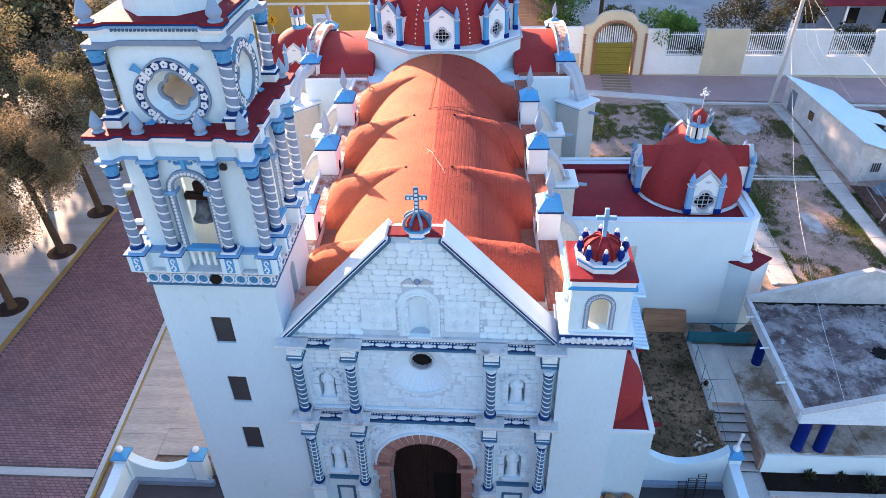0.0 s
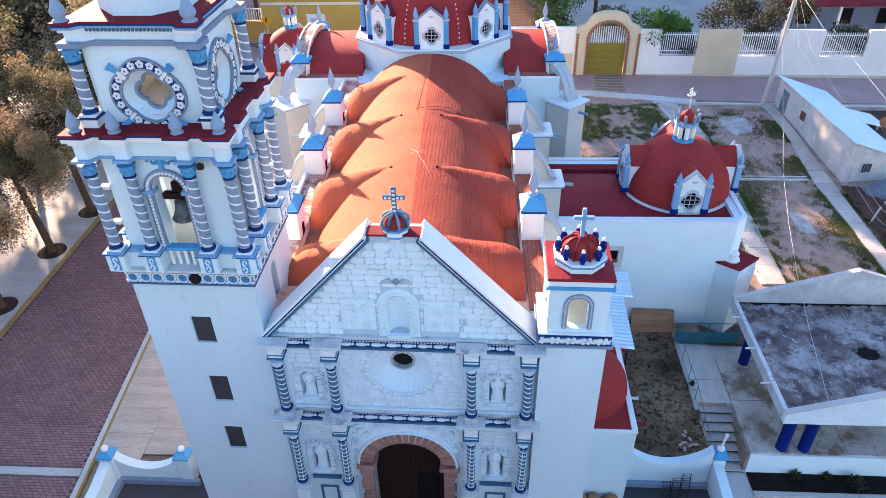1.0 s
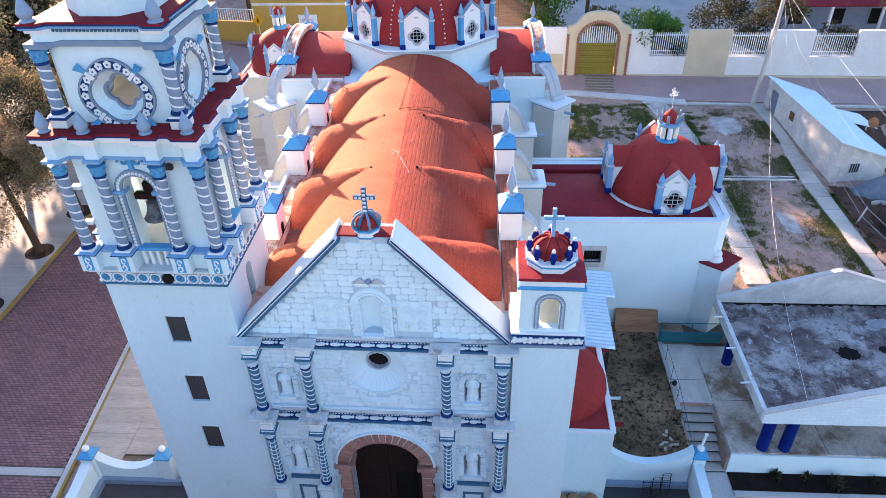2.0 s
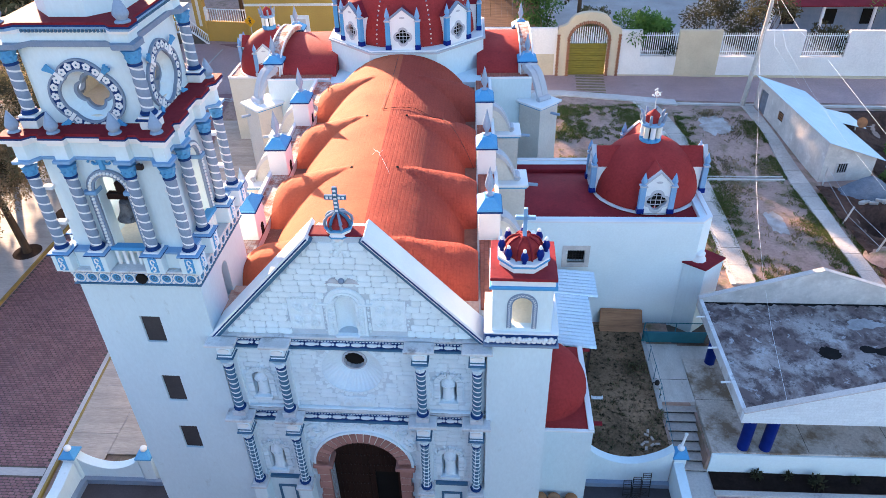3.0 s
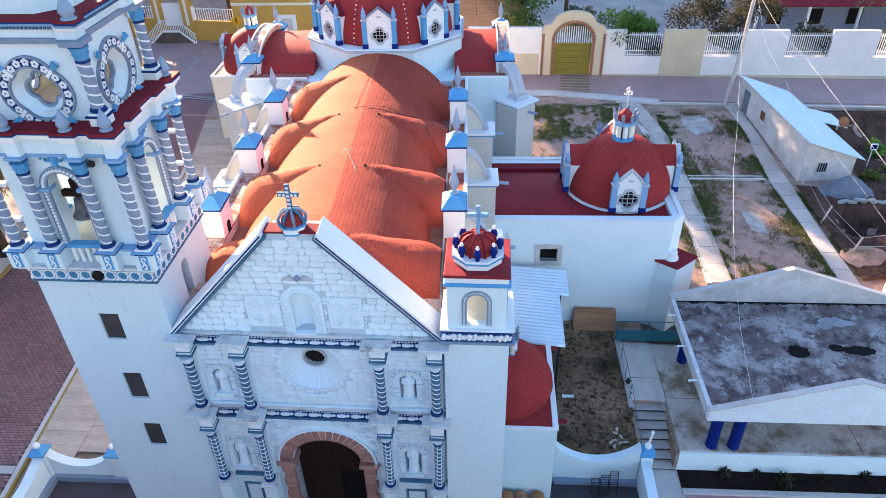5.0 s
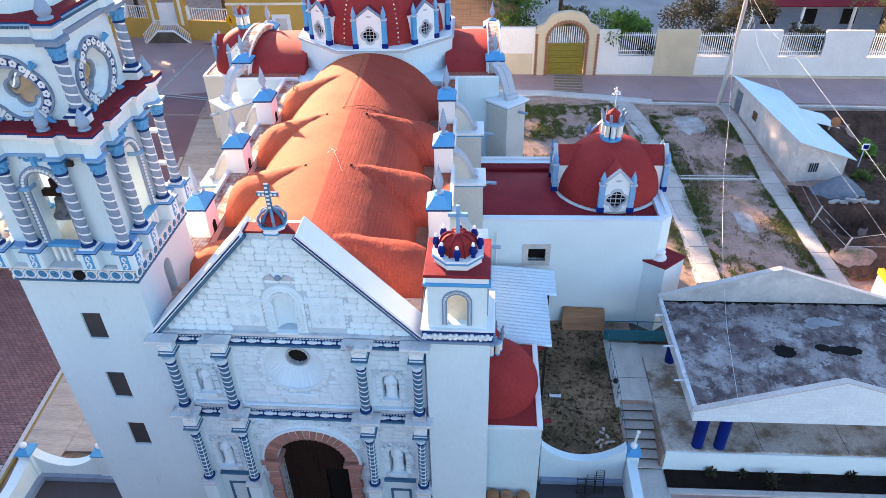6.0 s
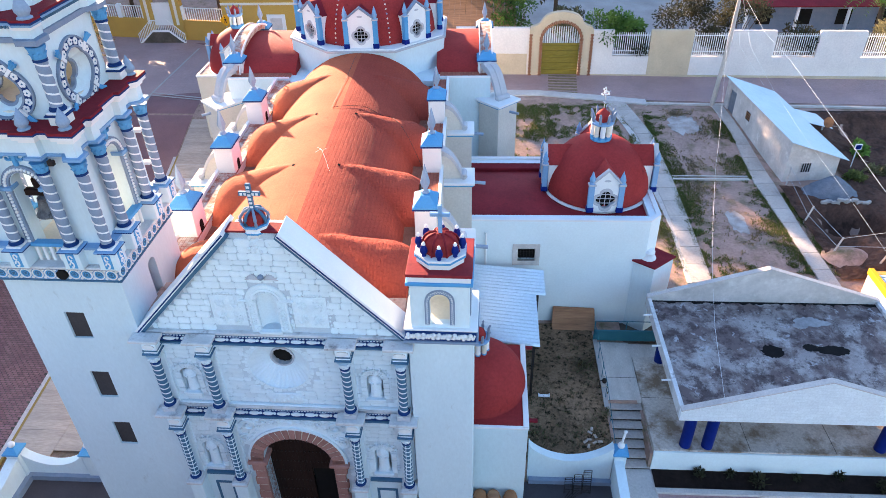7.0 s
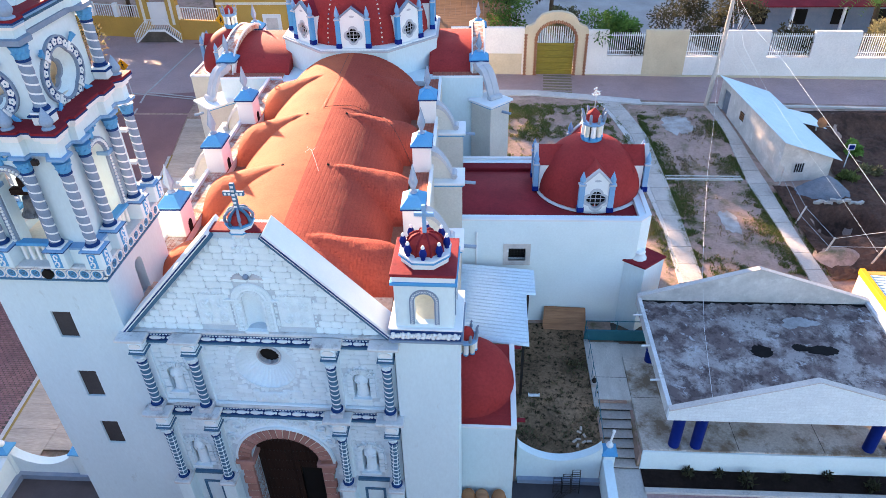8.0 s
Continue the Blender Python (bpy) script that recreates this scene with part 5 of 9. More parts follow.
for i in range(22):
    cr.ball((GN[0] + rng.gauss(0.03, 0.14), FY - 0.01, 12.55 + rng.gauss(0, 0.16)), rng.uniform(0.03, 0.06), 8, 5)
tagged(part("carved_crest", cr, STONE, facade, "", 60), kind="stuff")
# scroll relief in the spandrels over the door, on a smooth plastered ground
a_in = arc(-1.68, 4.06, 1.60, 24, 156, 40)
a_out = []
for x, z in a_in:
    dx, dz = (x + 1.68) / 1.60, (z - 4.06) / 1.60
    k = min(1.74 / max(abs(dx), 1e-6), 2.07 / max(dz, 1e-6))
    a_out.append((-1.68 + dx * k, 4.06 + dz * k))
part("spandrel", strip_band(Geo(), a_in, a_out, FY - 0.03, FY), STONE, facade, "smooth whitewashed spandrel over the door")
for sx in (-1, 1):
    sp = Geo()
    for cx, cz, r0, ph, sg in ((1.36, 5.70, 0.27, 0.3, 1), (1.58, 5.12, 0.17, 2.2, -1), (0.86, 5.90, 0.15, 3.6, -1), (0.46, 5.92, 0.11, 0.9, 1)):
        sp.tube([(-1.68 + sx * (cx + r0 * (1 - q / 19) * math.cos(ph + sg * 0.52 * q)), FY - 0.05 - 0.002 * q, cz + r0 * (1 - q / 19) * math.sin(ph + sg * 0.52 * q)) for q in range(18)], [0.05 - 0.0012 * q for q in range(18)], 6)
        for i in range(7):
            a = ph + 0.9 * i
            e = Vector((math.cos(a) * sx, 0, math.sin(a)))
            c = Vector((-1.68 + sx * cx, FY - 0.035, cz)) + e * r0 * 1.02
            if 1.66 < math.hypot(c.x + e.x * 0.09 + 1.68, c.z + e.z * 0.09 - 4.06) and c.z < 6.0 and abs(c.x + 1.68) < 1.66:
                sp.tube([c, c + e * 0.05 + Vector((0, -0.02, 0)), c + e * 0.11], [0.03, 0.036, 0.008], 5)
    for i in range(6):
        sp.ball((-1.68 + sx * (1.05 + 0.09 * i), FY - 0.03, 5.62 - 0.14 * i + 0.05 * (i % 2)), 0.05, 7, 5)
    part("spandrel_carving", sp, STONE, facade, "carved whitewashed leaf scrolls", 60)
rs = Geo().ball((-1.68, FY - 0.05, 5.88), 0.09, 10, 6)
for i in range(9):
    a = math.pi * (i + 0.5) / 9
    rs.tube([(-1.68 + 0.10 * math.cos(a), FY - 0.045, 5.86 + 0.06 * math.sin(a)), (-1.68 + 0.20 * math.cos(a), FY - 0.055, 5.86 + 0.12 * math.sin(a)), (-1.68 + 0.27 * math.cos(a), FY - 0.04, 5.86 + 0.16 * math.sin(a))], [0.02, 0.032, 0.012], 5)
part("arch_boss", rs, STONE, facade, "carved boss over the door arch", 60)
part("arch_hood", strip_band(Geo(), arc(-1.68, 4.06, 1.52, 0, 180, 40), arc(-1.68, 4.06, 1.62, 0, 180, 40), FY - 0.10, FY), STONE, facade)

# door: pink stone arch, studded dark doors
door = thing("door_1", (-1.68, 14.3, 0.3), "dark studded wooden church doors, one wicket standing open", "door", kind="structure")
part("arch_bed", strip_band(Geo(), arc(-1.68, 4.06, 1.17, 0, 180, 30), arc(-1.68, 4.06, 1.53, 0, 180, 30), FY - 0.11, FY + 0.44), CREAM, door)
for sx in (-1, 1):
    xa, xb = sorted((-1.68 + sx * 1.17, -1.68 + sx * 1.50))
    part("jamb_bed", Geo().box(xa, xb, FY - 0.11, FY + 0.44, 0.3, 3.95), CREAM, door)
k = 21
for i in range(k):
    a0, a1 = math.pi * i / k + 0.011, math.pi * (i + 1) / k - 0.011
    vs = strip_band(Geo(), [(-1.68 + 1.15 * math.cos(q), 4.06 + 1.15 * math.sin(q)) for q in (a0, (a0 + a1) / 2, a1)], [(-1.68 + 1.54 * math.cos(q), 4.06 + 1.54 * math.sin(q)) for q in (a0, (a0 + a1) / 2, a1)], FY - 0.13, FY + 0.45)
    part("voussoir", vs, PINKST, door)
for sx in (-1, 1):
    zz = 0.3
    j = 0
    while zz < 3.9:
        xa, xb = sorted((-1.68 + sx * 1.15, -1.68 + sx * (1.56 if j % 2 else 1.50)))
        part("jamb_stone", Geo().box(xa, xb, FY - 0.13, FY + 0.45, zz + 0.012, zz + 0.348, 0.012), PINKST, door)
        zz += 0.36
        j += 1
    xa, xb = sorted((-1.68 + sx * 1.02, -1.68 + sx * 1.66))
    part("impost", Geo().box(xa, xb, FY - 0.18, FY + 0.45, 3.90, 4.05, 0.02), PINKST, door)
for sx in (-1, 1):
    leaf = Geo()
    for i in range(6):
        xa = -1.68 + sx * (0.01 + i * 0.19)
        xb = xa + sx * 0.185
        top = 4.06 + math.sqrt(max(1.15 ** 2 - (max(abs(xa + 1.68), abs(xb + 1.68))) ** 2, 0.01))
        if sx == 1 and i in (1, 2, 3, 4):
            leaf.box(min(xa, xb), max(xa, xb), FY + 0.46, FY + 0.53, 3.05, top)
        else:
            leaf.box(min(xa, xb), max(xa, xb), FY + 0.46, FY + 0.53, 0.3, top)
    lf = part("door_leaf", leaf, WOOD, door)
    st_ = Geo()
    for r_ in range(9):
        for c_ in range(9):
            px, pz = -1.68 + sx * (0.08 + c_ * 0.125), 0.9 + r_ * 0.5
            if (px + 1.68) ** 2 + max(pz - 4.06, 0) ** 2 < 1.08 ** 2 and not (sx == 1 and 0.15 < px + 1.68 < 0.98 and pz < 3.0):
                st_.ball((px, FY + 0.45, pz), 0.028, 6, 4)
    tagged(part("stud_pattern", st_, IRON, lf), kind="stuff")
part("wicket_shadow", Geo().box(-1.5, -0.7, FY + 0.60, FY + 0.62, 0.3, 3.1), DARK, door)

# ---- corner turret on the right
PXC, PYC = 3.07, 14.45
turret = thing("corner_turret", (PXC, PYC, 0.2), "white corner turret with arched lantern, red cap and cross", "turret")
part("wall", Geo().box(2.2, 3.94, 13.70, 15.2, 0.2, 9.78), WHITE, turret)
part("frieze", Geo().box(2.14, 4.02, 13.62, 15.25, 9.82, 10.16), NAVY, turret, "navy frieze with white leaf scrolls")
part("frieze_moulding", Geo().box(2.08, 4.08, 13.56, 15.3, 9.74, 9.82, 0.015), GREYB, turret)
part("ledge", Geo().box(2.10, 4.06, 13.58, 15.3, 10.18, 10.24, 0.015), WHITE2, turret)
part("navy_line", Geo().box(2.12, 4.04, 13.60, 15.28, 10.16, 10.18), NAVY, turret)
lv = Geo()
for i in range(9):
    c = 2.24 + i * 0.205
    for j in range(3):
        a = 2.1 * j + i
        lv.ball((c + 0.06 * math.cos(a), 13.61, 9.98 + 0.06 * math.sin(a)), 0.062, 8, 5)
    lv.tube([(c - 0.1, 13.60, 9.91), (c - 0.03, 13.60, 10.06), (c + 0.05, 13.60, 9.92), (c + 0.11, 13.60, 10.05)], 0.034, 6)
part("leaf_scroll", lv, WHITE2, turret, "", 60)
HB = 0.77
ar = 0.26
for k in range(4):
    mk = side_turn(PXC, PYC, k)
    w = Geo()
    ys = PYC - HB
    ar = 0.26 if k < 3 else 0.5
    w.box(PXC - HB, PXC - ar, ys, ys + 0.2, 10.24, 11.66)
    w.box(PXC + ar, PXC + HB - 0.2, ys, ys + 0.2, 10.24, 11.66)
    if k == 2:
        w.box(PXC - ar, PXC + ar, ys, ys + 0.2, 10.24, 11.66)
    else:
        arched_wall(w, PXC - ar, PXC + ar, 10.24, 11.66, ys, ys + 0.2, [(10.36, 11.12) if k < 2 else (10.26, 11.12)])
    part("lantern_wall", w.xf(mk), WHITE, turret)
    if k > 1:
        continue
    tr = strip_band(Geo(), [(PXC - ar, 10.36)] + arc(PXC, 11.12, ar, 180, 0, 14) + [(PXC + ar, 10.36)], [(PXC - ar - 0.13, 10.36)] + arc(PXC, 11.12, ar + 0.13, 180, 0, 14) + [(PXC + ar + 0.13, 10.36)], ys - 0.03, ys)
    at_ = part("arch_trim", tr.xf(mk), GREYB, turret, "grey-blue arch trim with a white zigzag")
    zg = Geo()
    pts = []
    for i in range(31):
        a = math.pi * i / 30
        rr = ar + (0.04 if i % 2 else 0.095)
        pts.append((PXC + rr * math.cos(a), ys - 0.035, 11.12 + rr * math.sin(a)))
    zg.tube(pts, 0.010, 4)
    for sx in (-1, 1):
        zg.tube([(PXC + sx * (ar + (0.04 if i % 2 else 0.095)), ys - 0.035, 10.38 + i * 0.036) for i in range(21)], 0.010, 4)
    part("zigzag", zg.xf(mk), WHITE2, at_)
part("lantern_lining", Geo().box(PXC - 0.56, PXC + 0.56, PYC + 0.55, PYC + 0.567, 10.27, 11.66).box(PXC + 0.55, PXC + 0.567, PYC - 0.56, PYC - 0.28, 10.27, 11.66).box(PXC + 0.55, PXC + 0.567, PYC + 0.28, PYC + 0.55, 10.27, 11.66), CREAM, turret, "cream plaster inside the lantern")
part("lantern_floor", Geo().box(PXC - 0.56, PXC + 0.56, PYC - 0.56, PYC + 0.56, 10.24, 10.27), CREAM, turret)
part("blue_band", Geo().box(PXC - 0.86, PXC + 0.86, PYC - 0.86, PYC + 0.86, 11.66, 11.76, 0.02), BLUE, turret)
part("cornice", Geo().box(PXC - 0.80, PXC + 0.80, PYC - 0.80, PYC + 0.80, 11.76, 11.93), WHITE2, turret)
part("roof", Geo().box(PXC - 0.84, PXC + 0.84, PYC - 0.84, PYC + 0.84, 11.93, 12.02, 0.01), TERRED, turret, "red coated flat cap")
part("rim", Geo().prism(ngon(PXC, PYC, 0.66, 8, math.pi / 8), 12.02, 12.24).prism(ngon(PXC, PYC, 0.70, 8, math.pi / 8), 12.24, 12.30), WHITE2, turret)
part("rim_line", Geo().prism(ngon(PXC, PYC, 0.715, 8, math.pi / 8), 12.19, 12.235), BLUE, turret)
part("cap_dome", Geo().lathe([(0.50, 0), (0.47, 0.14), (0.40, 0.27), (0.28, 0.38), (0.12, 0.45), (0.01, 0.47)], PXC, PYC, 12.30, 8, math.pi / 8), RED, turret)
for i in range(8):
    a = math.pi / 4 * i + math.pi / 8
    part("rib", Geo().tube([(PXC + rr * math.cos(a), PYC + rr * math.sin(a), 12.30 + zz) for rr, zz in ((0.52, 0), (0.49, 0.15), (0.42, 0.28), (0.30, 0.39), (0.13, 0.46))], 0.028, 6), MAROON, turret)
BALU = Geo().lathe([(0.06, 0), (0.05, 0.03), (0.095, 0.12), (0.10, 0.18), (0.075, 0.27), (0.04, 0.33)], seg=10).mesh("baluster", ROYAL, 50)
BTIP = Geo().lathe([(0.045, 0.33), (0.05, 0.36), (0.03, 0.41), (0.005, 0.42)], seg=10).mesh("tip", WHITE2, 50)
for i in range(8):
    a = math.pi / 4 * i
    m = XF[0] @ T(PXC + 0.56 * math.cos(a), PYC + 0.56 * math.sin(a), 12.30)
    o = put("baluster", BALU, turret, m, "royal blue bottle-shaped finial")
    put("tip", BTIP, o, m)
part("cross", Geo().box(PXC - 0.05, PXC + 0.05, PYC - 0.05, PYC + 0.05, 12.72, 13.56, 0.01).box(PXC - 0.25, PXC + 0.25, PYC - 0.05, PYC + 0.05, 13.24, 13.34, 0.01), LBLUE, turret, "pale painted plain cross")

# crown and tiled cross on the gable top
crown = thing("gable_crown", (-1.57, 14.25, 12.95), "white and blue crown with tiled cross on the gable", "crown")
CX, CY, CZ = -1.57, 14.24, 0.20
BASE = XF[0]
XF[0] = BASE @ Matrix.Translation((CX, CY, 12.8)) @ Matrix.Scale(0.86, 4) @ Matrix.Translation((-CX, -CY, -12.8))
part("pedestal", Geo().lathe([(0.16, -0.60), (0.24, -0.45), (0.30, -0.2), (0.40, 0.0), (0.42, 0.06), (0.38, 0.10), (0.42, 0.2)], CX, CY, 12.72 + CZ, 8, math.pi / 8), WHITE2, crown)
part("band", Geo().prism(ngon(CX, CY, 0.435, 8, math.pi / 8), 12.92 + CZ, 12.98 + CZ), BLUE, crown)
part("band", Geo().prism(ngon(CX, CY, 0.43, 8, math.pi / 8), 12.71 + CZ, 12.76 + CZ), BLUE, crown)
part("dome", Geo().lathe([(0.34, 0), (0.33, 0.15), (0.25, 0.29), (0.08, 0.37)], CX, CY, 12.98 + CZ, 12), RED, crown)
for i in range(8):
    a = math.pi / 4 * i + math.pi / 8
    part("rib", Geo().tube([(CX + rr * math.cos(a), CY + rr * math.sin(a), 12.97 + CZ + zz) for rr, zz in ((0.37, 0), (0.41, 0.1), (0.39, 0.21), (0.29, 0.34), (0.14, 0.42), (0.05, 0.44))], [0.04, 0.052, 0.052, 0.046, 0.04, 0.03], 6), TRIM if i % 2 else GREYB, crown, "", 60)
part("cross", Geo().box(CX - 0.07, CX + 0.07, CY - 0.05, CY + 0.05, 13.38 + CZ, 14.22 + CZ, 0.01).box(CX - 0.31, CX + 0.31, CY - 0.05, CY + 0.05, 13.82 + CZ, 13.96 + CZ, 0.01), TRIM, crown, "cross of blue and white tiles")
for i in range(6):
    part("tile_inlay", Geo().box(CX - 0.045, CX + 0.045, CY - 0.058, CY - 0.05, 13.43 + CZ + i * 0.13, 13.50 + CZ + i * 0.13), WHITE2, crown)
for i in (-2, -1, 1, 2):
    part("tile_inlay", Geo().box(CX + i * 0.115 - 0.035, CX + i * 0.115 + 0.035, CY - 0.058, CY - 0.05, 13.85 + CZ, 13.93 + CZ), WHITE2, crown)
XF[0] = BASE
# ---- nave
XF[0] = NAVE
NC = -1.70
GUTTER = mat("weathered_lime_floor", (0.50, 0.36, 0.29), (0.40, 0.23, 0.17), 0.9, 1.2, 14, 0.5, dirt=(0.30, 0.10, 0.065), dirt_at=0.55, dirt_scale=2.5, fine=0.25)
# Gutter red darkened to hold the shade of the gap; pale patches stay.
GUTTER_SHADE = mat("shaded_gutter", (0.28, 0.125, 0.085), (0.19, 0.075, 0.05), 0.9, 1.0, 14, 0.5, dirt=(0.44, 0.36, 0.30), dirt_at=0.60, dirt_scale=1.6, fine=0.25)
nave = thing("church_nave", (NC, 24, 0.85), "white church nave under an orange-red lunette vault", "church")
BAYS = (17.15, 21.75, 26.3, 30.85)
HW = 3.68
for x0, x1 in ((NC - 4.5, NC - HW), (NC + HW, NC + 4.5)):
    part("wall", Geo().box(x0, x1, 14.62, 33.6, 0.2, 9.30), NAVEW, nave)
    part("wall_terrace", Geo().box(x0 + 0.06, x1 - 0.02, 15.4, 33.6, 9.30, 9.36), REDTILE if x0 < NC else REDTILE2, nave, "red brick-paved wall top")
    o = x0 if x0 < NC - 4 else x1 - 0.14
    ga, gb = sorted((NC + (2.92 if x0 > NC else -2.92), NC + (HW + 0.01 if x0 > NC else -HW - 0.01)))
    part("gutter_floor", Geo().box(ga, gb, 14.64, 33.5, 8.6, 9.04), GUTTER_SHADE, nave, "red gutter beside the vault, darkened for the shade in the gap")
    part("parapet_coping", Geo().box(o, o + 0.14, 15.3, 33.6, 9.30, 9.50, 0.02), WHITE2, nave)


def vault_z(x, y):
    u = abs(x - NC)
    b = 10.76 - (3.9 - math.sqrt(3.9 ** 2 - u * u))
    best = b
    rough = 0.0
    front = smooth_step(15.6, 16.9, y) if x < NC else smooth_step(14.7, 15.8, y)
    for yc in BAYS:
        dy = abs(y - yc)
        out = u - 0.80
        if out > 0:
            r = 0.10 + 0.66 * out
            if dy < r:
                rough = 0.011
                best = max(best, 10.65 - 0.27 * out + 0.12 * min(out * 2, 1) - 0.5 * max(u - 3.0, 0) ** 2 - r + math.sqrt(r * r - dy * dy) - 1.2 * (1 - front) * min(out, 1.0))
    return best + 0.012 * noise.noise(Vector((x * 1.1, y * 1.1, 0))) + (0.005 + rough) * noise.noise(Vector((x * 4.5, y * 4.5, 3)))


ny_ = 260
part("front_floor", Geo().box(NC - HW, NC - 2.7, 14.64, 16.0, 9.0, 9.72), GUTTER, nave)
part("front_floor", Geo().box(NC + 2.8, NC + HW, 14.64, 15.5, 9.0, 9.56), GUTTER, nave)
YV = [14.62 + 19.0 * j / ny_ for j in range(ny_ + 1)]
SEAM = NC + 0.12
part("vault", Geo().grid([NC - HW + (SEAM - NC + HW) * i / 60 for i in range(61)], YV, vault_z), VAULT, nave, "orange coated half of a brick barrel vault with lunettes", 60)
# Right of the seam the coat is redder and darker.
part("vault", Geo().grid([SEAM + (NC + HW - SEAM) * i / 56 for i in range(57)], YV, vault_z), VAULT_RED, nave, "redder darker half of the brick barrel vault", 60)
SPIKE = spike_geo(1.05, 0.17).mesh("finial", FINIAL, 35)


def pinnacle(parent, x, y, z0, z1, sx=0.40, sy=0.52, fin=1.0, inner_arch=0):
    """White block with a blue pyramidal cap and a spike."""
    b = part("pinnacle_block", Geo().box(x - sx + 0.05, x + sx - 0.05, y - sy + 0.05, y + sy - 0.05, z0, z1, 0.02), WHITE2, parent)
    g = Geo().loft([[(x + a * sx, y + c * sy, z1) for a, c in ((-1, -1), (1, -1), (1, 1), (-1, 1))], [(x + a * sx, y + c * sy, z1 + 0.07) for a, c in ((-1, -1), (1, -1), (1, 1), (-1, 1))],
                    [(x + a * sx * 0.45, y + c * sy * 0.45, z1 + 0.30) for a, c in ((-1, -1), (1, -1), (1, 1), (-1, 1))], [(x + a * sx * 0.38, y + c * sy * 0.38, z1 + 0.36) for a, c in ((-1, -1), (1, -1), (1, 1), (-1, 1))]])
    part("cap", g, BLUE, b, "sky blue pyramidal cap")
    part("cap_edge", Geo().box(x - sx - 0.015, x + sx + 0.015, y - sy - 0.015, y + sy + 0.015, z1 - 0.035, z1 + 0.02), NAVY, b)
    m = XF[0] @ T(x, y, z1 + 0.36, 22.5, fin)
    put("finial", SPIKE, b, m, "grey-blue spike finial")
    if inner_arch:
        xi = x - inner_arch * (sx - 0.045)
        part("drain_arch", Geo().ext_x([(y - 0.15, z0 + 0.02), (y + 0.15, z0 + 0.02)] + arc(y, z0 + 0.32, 0.15, 0, 180, 8), min(xi, xi - inner_arch * 0.012), max(xi, xi - inner_arch * 0.012)), DARK, b)
    return b


def scroll_buttress(parent, x, y, z_top, z_ledge, reach, sgn, w=0.24):
    """A curved scroll running down from a pinnacle to an outer ledge."""
    rings = []
    for i in range(15):
        q = i / 14
        px = x + sgn * (0.35 + (reach - 0.25) * q)
        pz = z_top - 0.25 - (z_top - 0.3 - z_ledge) * (q ** 2.0)
        th = 0.20
        rings.append([(px, y - w, pz - th), (px, y + w, pz - th), (px, y + w, pz), (px, y - w, pz)])
    s = part("scroll", Geo().loft(rings), STEEL, parent, "grey stucco scroll buttress", 30)
    part("scroll_fill", Geo().ext_y([(x + sgn * 0.3, z_ledge)] + [(r[0][0], r[0][2]) for r in rings] + [(rings[-1][0][0], z_ledge)], y - w * 0.7, y + w * 0.7), NAVEW, s)
    for px, pz in ((rings[0][0][0] + sgn * 0.02, rings[0][2][2] - 0.10), (rings[-1][0][0] - sgn * 0.02, z_ledge + 0.12)):
        pts = [(px + (0.12 - 0.008 * i) * math.cos(0.6 * i), y - w - 0.01, pz + (0.12 - 0.008 * i) * math.sin(0.6 * i)) for i in range(13)]
        part("volute", Geo().tube(pts, 0.035, 6).ext_y(arc(px, pz, 0.13, 0, 340, 12), y - w, y + w), STEEL, s, "", 50)
    return s


for sgn in (-1, 1):
    for y in (19.5, 24.1, 28.7):
        x = NC + sgn * 4.07
        b = pinnacle(nave, x, y, 9.30, 10.46, 0.41, 0.55, 1.0, sgn)
        scroll_buttress(nave, x, y + 0.1, 10.35, 8.85, 1.15, sgn)
        xa, xb = sorted((NC + sgn * 4.4, NC + sgn * 5.62))
        part("buttress", Geo().box(xa, xb, y - 0.35, y + 0.75, 0.2, 8.66), NAVEW, nave)
        part("buttress_ledge", Geo().box(xa - (0.12 if sgn < 0 else 0), xb + (0.12 if sgn > 0 else 0), y - 0.48, y + 0.88, 8.74, 8.85, 0.02), WHITE2, nave)
        part("ledge_line", Geo().box(xa - (0.06 if sgn < 0 else 0), xb + (0.06 if sgn > 0 else 0), y - 0.42, y + 0.82, 8.66, 8.74), BLUE, nave)
        xs, xe = (xb, xb + 0.55) if sgn > 0 else (xa, xa - 0.55)
        part("water_spout", Geo().tube([(xs, y + 0.2, 8.55), (xe, y + 0.2, 8.5)], 0.07, 8), FINIAL, nave)
# cable and bits lying on the vault
cab = Geo()
for pts in ([(-1.95, 26.7), (-1.9, 28), (-1.83, 30), (-1.8, 33.2)], [(-1.95, 26.7), (-0.6, 27.1), (0.6, 26.6), (1.5, 25.2), (1.95, 24.6)]):
    cab.tube([(x, y, vault_z(x, y) + 0.04) for (x0, y0), (x1, y1) in zip(pts, pts[1:]) for x, y in ((x0 + (x1 - x0) * q, y0 + (y1 - y0) * q) for q in np.linspace(0, 1, 7)[:-1])] + [(*pts[-1], vault_z(*pts[-1]) + 0.03)], 0.009, 5)
solo("cable", cab, IRON, "black cable lying across the vault", "cable")
for yc in BAYS[1:3]:
    for sgn in (-1, 1):
        part("vault_vent", Geo().tube([(NC + sgn * 0.80, yc - 0.02, 10.62), (NC + sgn * 0.84, yc - 0.03, 10.70)], 0.055, 8), DARK, nave)
rope = Geo().tube([(-1.85, 22.5, 10.80), (-1.7, 22.8, 10.82), (-1.55, 22.4, 10.80), (-1.3, 21.7, 10.79), (-1.1, 21.1, 10.77)], 0.004, 5).tube([(-1.85, 22.9, 10.82), (-1.6, 22.55, 10.84), (-1.5, 22.8, 10.82)], 0.004, 5)
solo("rope", rope, WHITE2, "pale frayed rope lying on the vault", "rope")
fr2 = Geo()
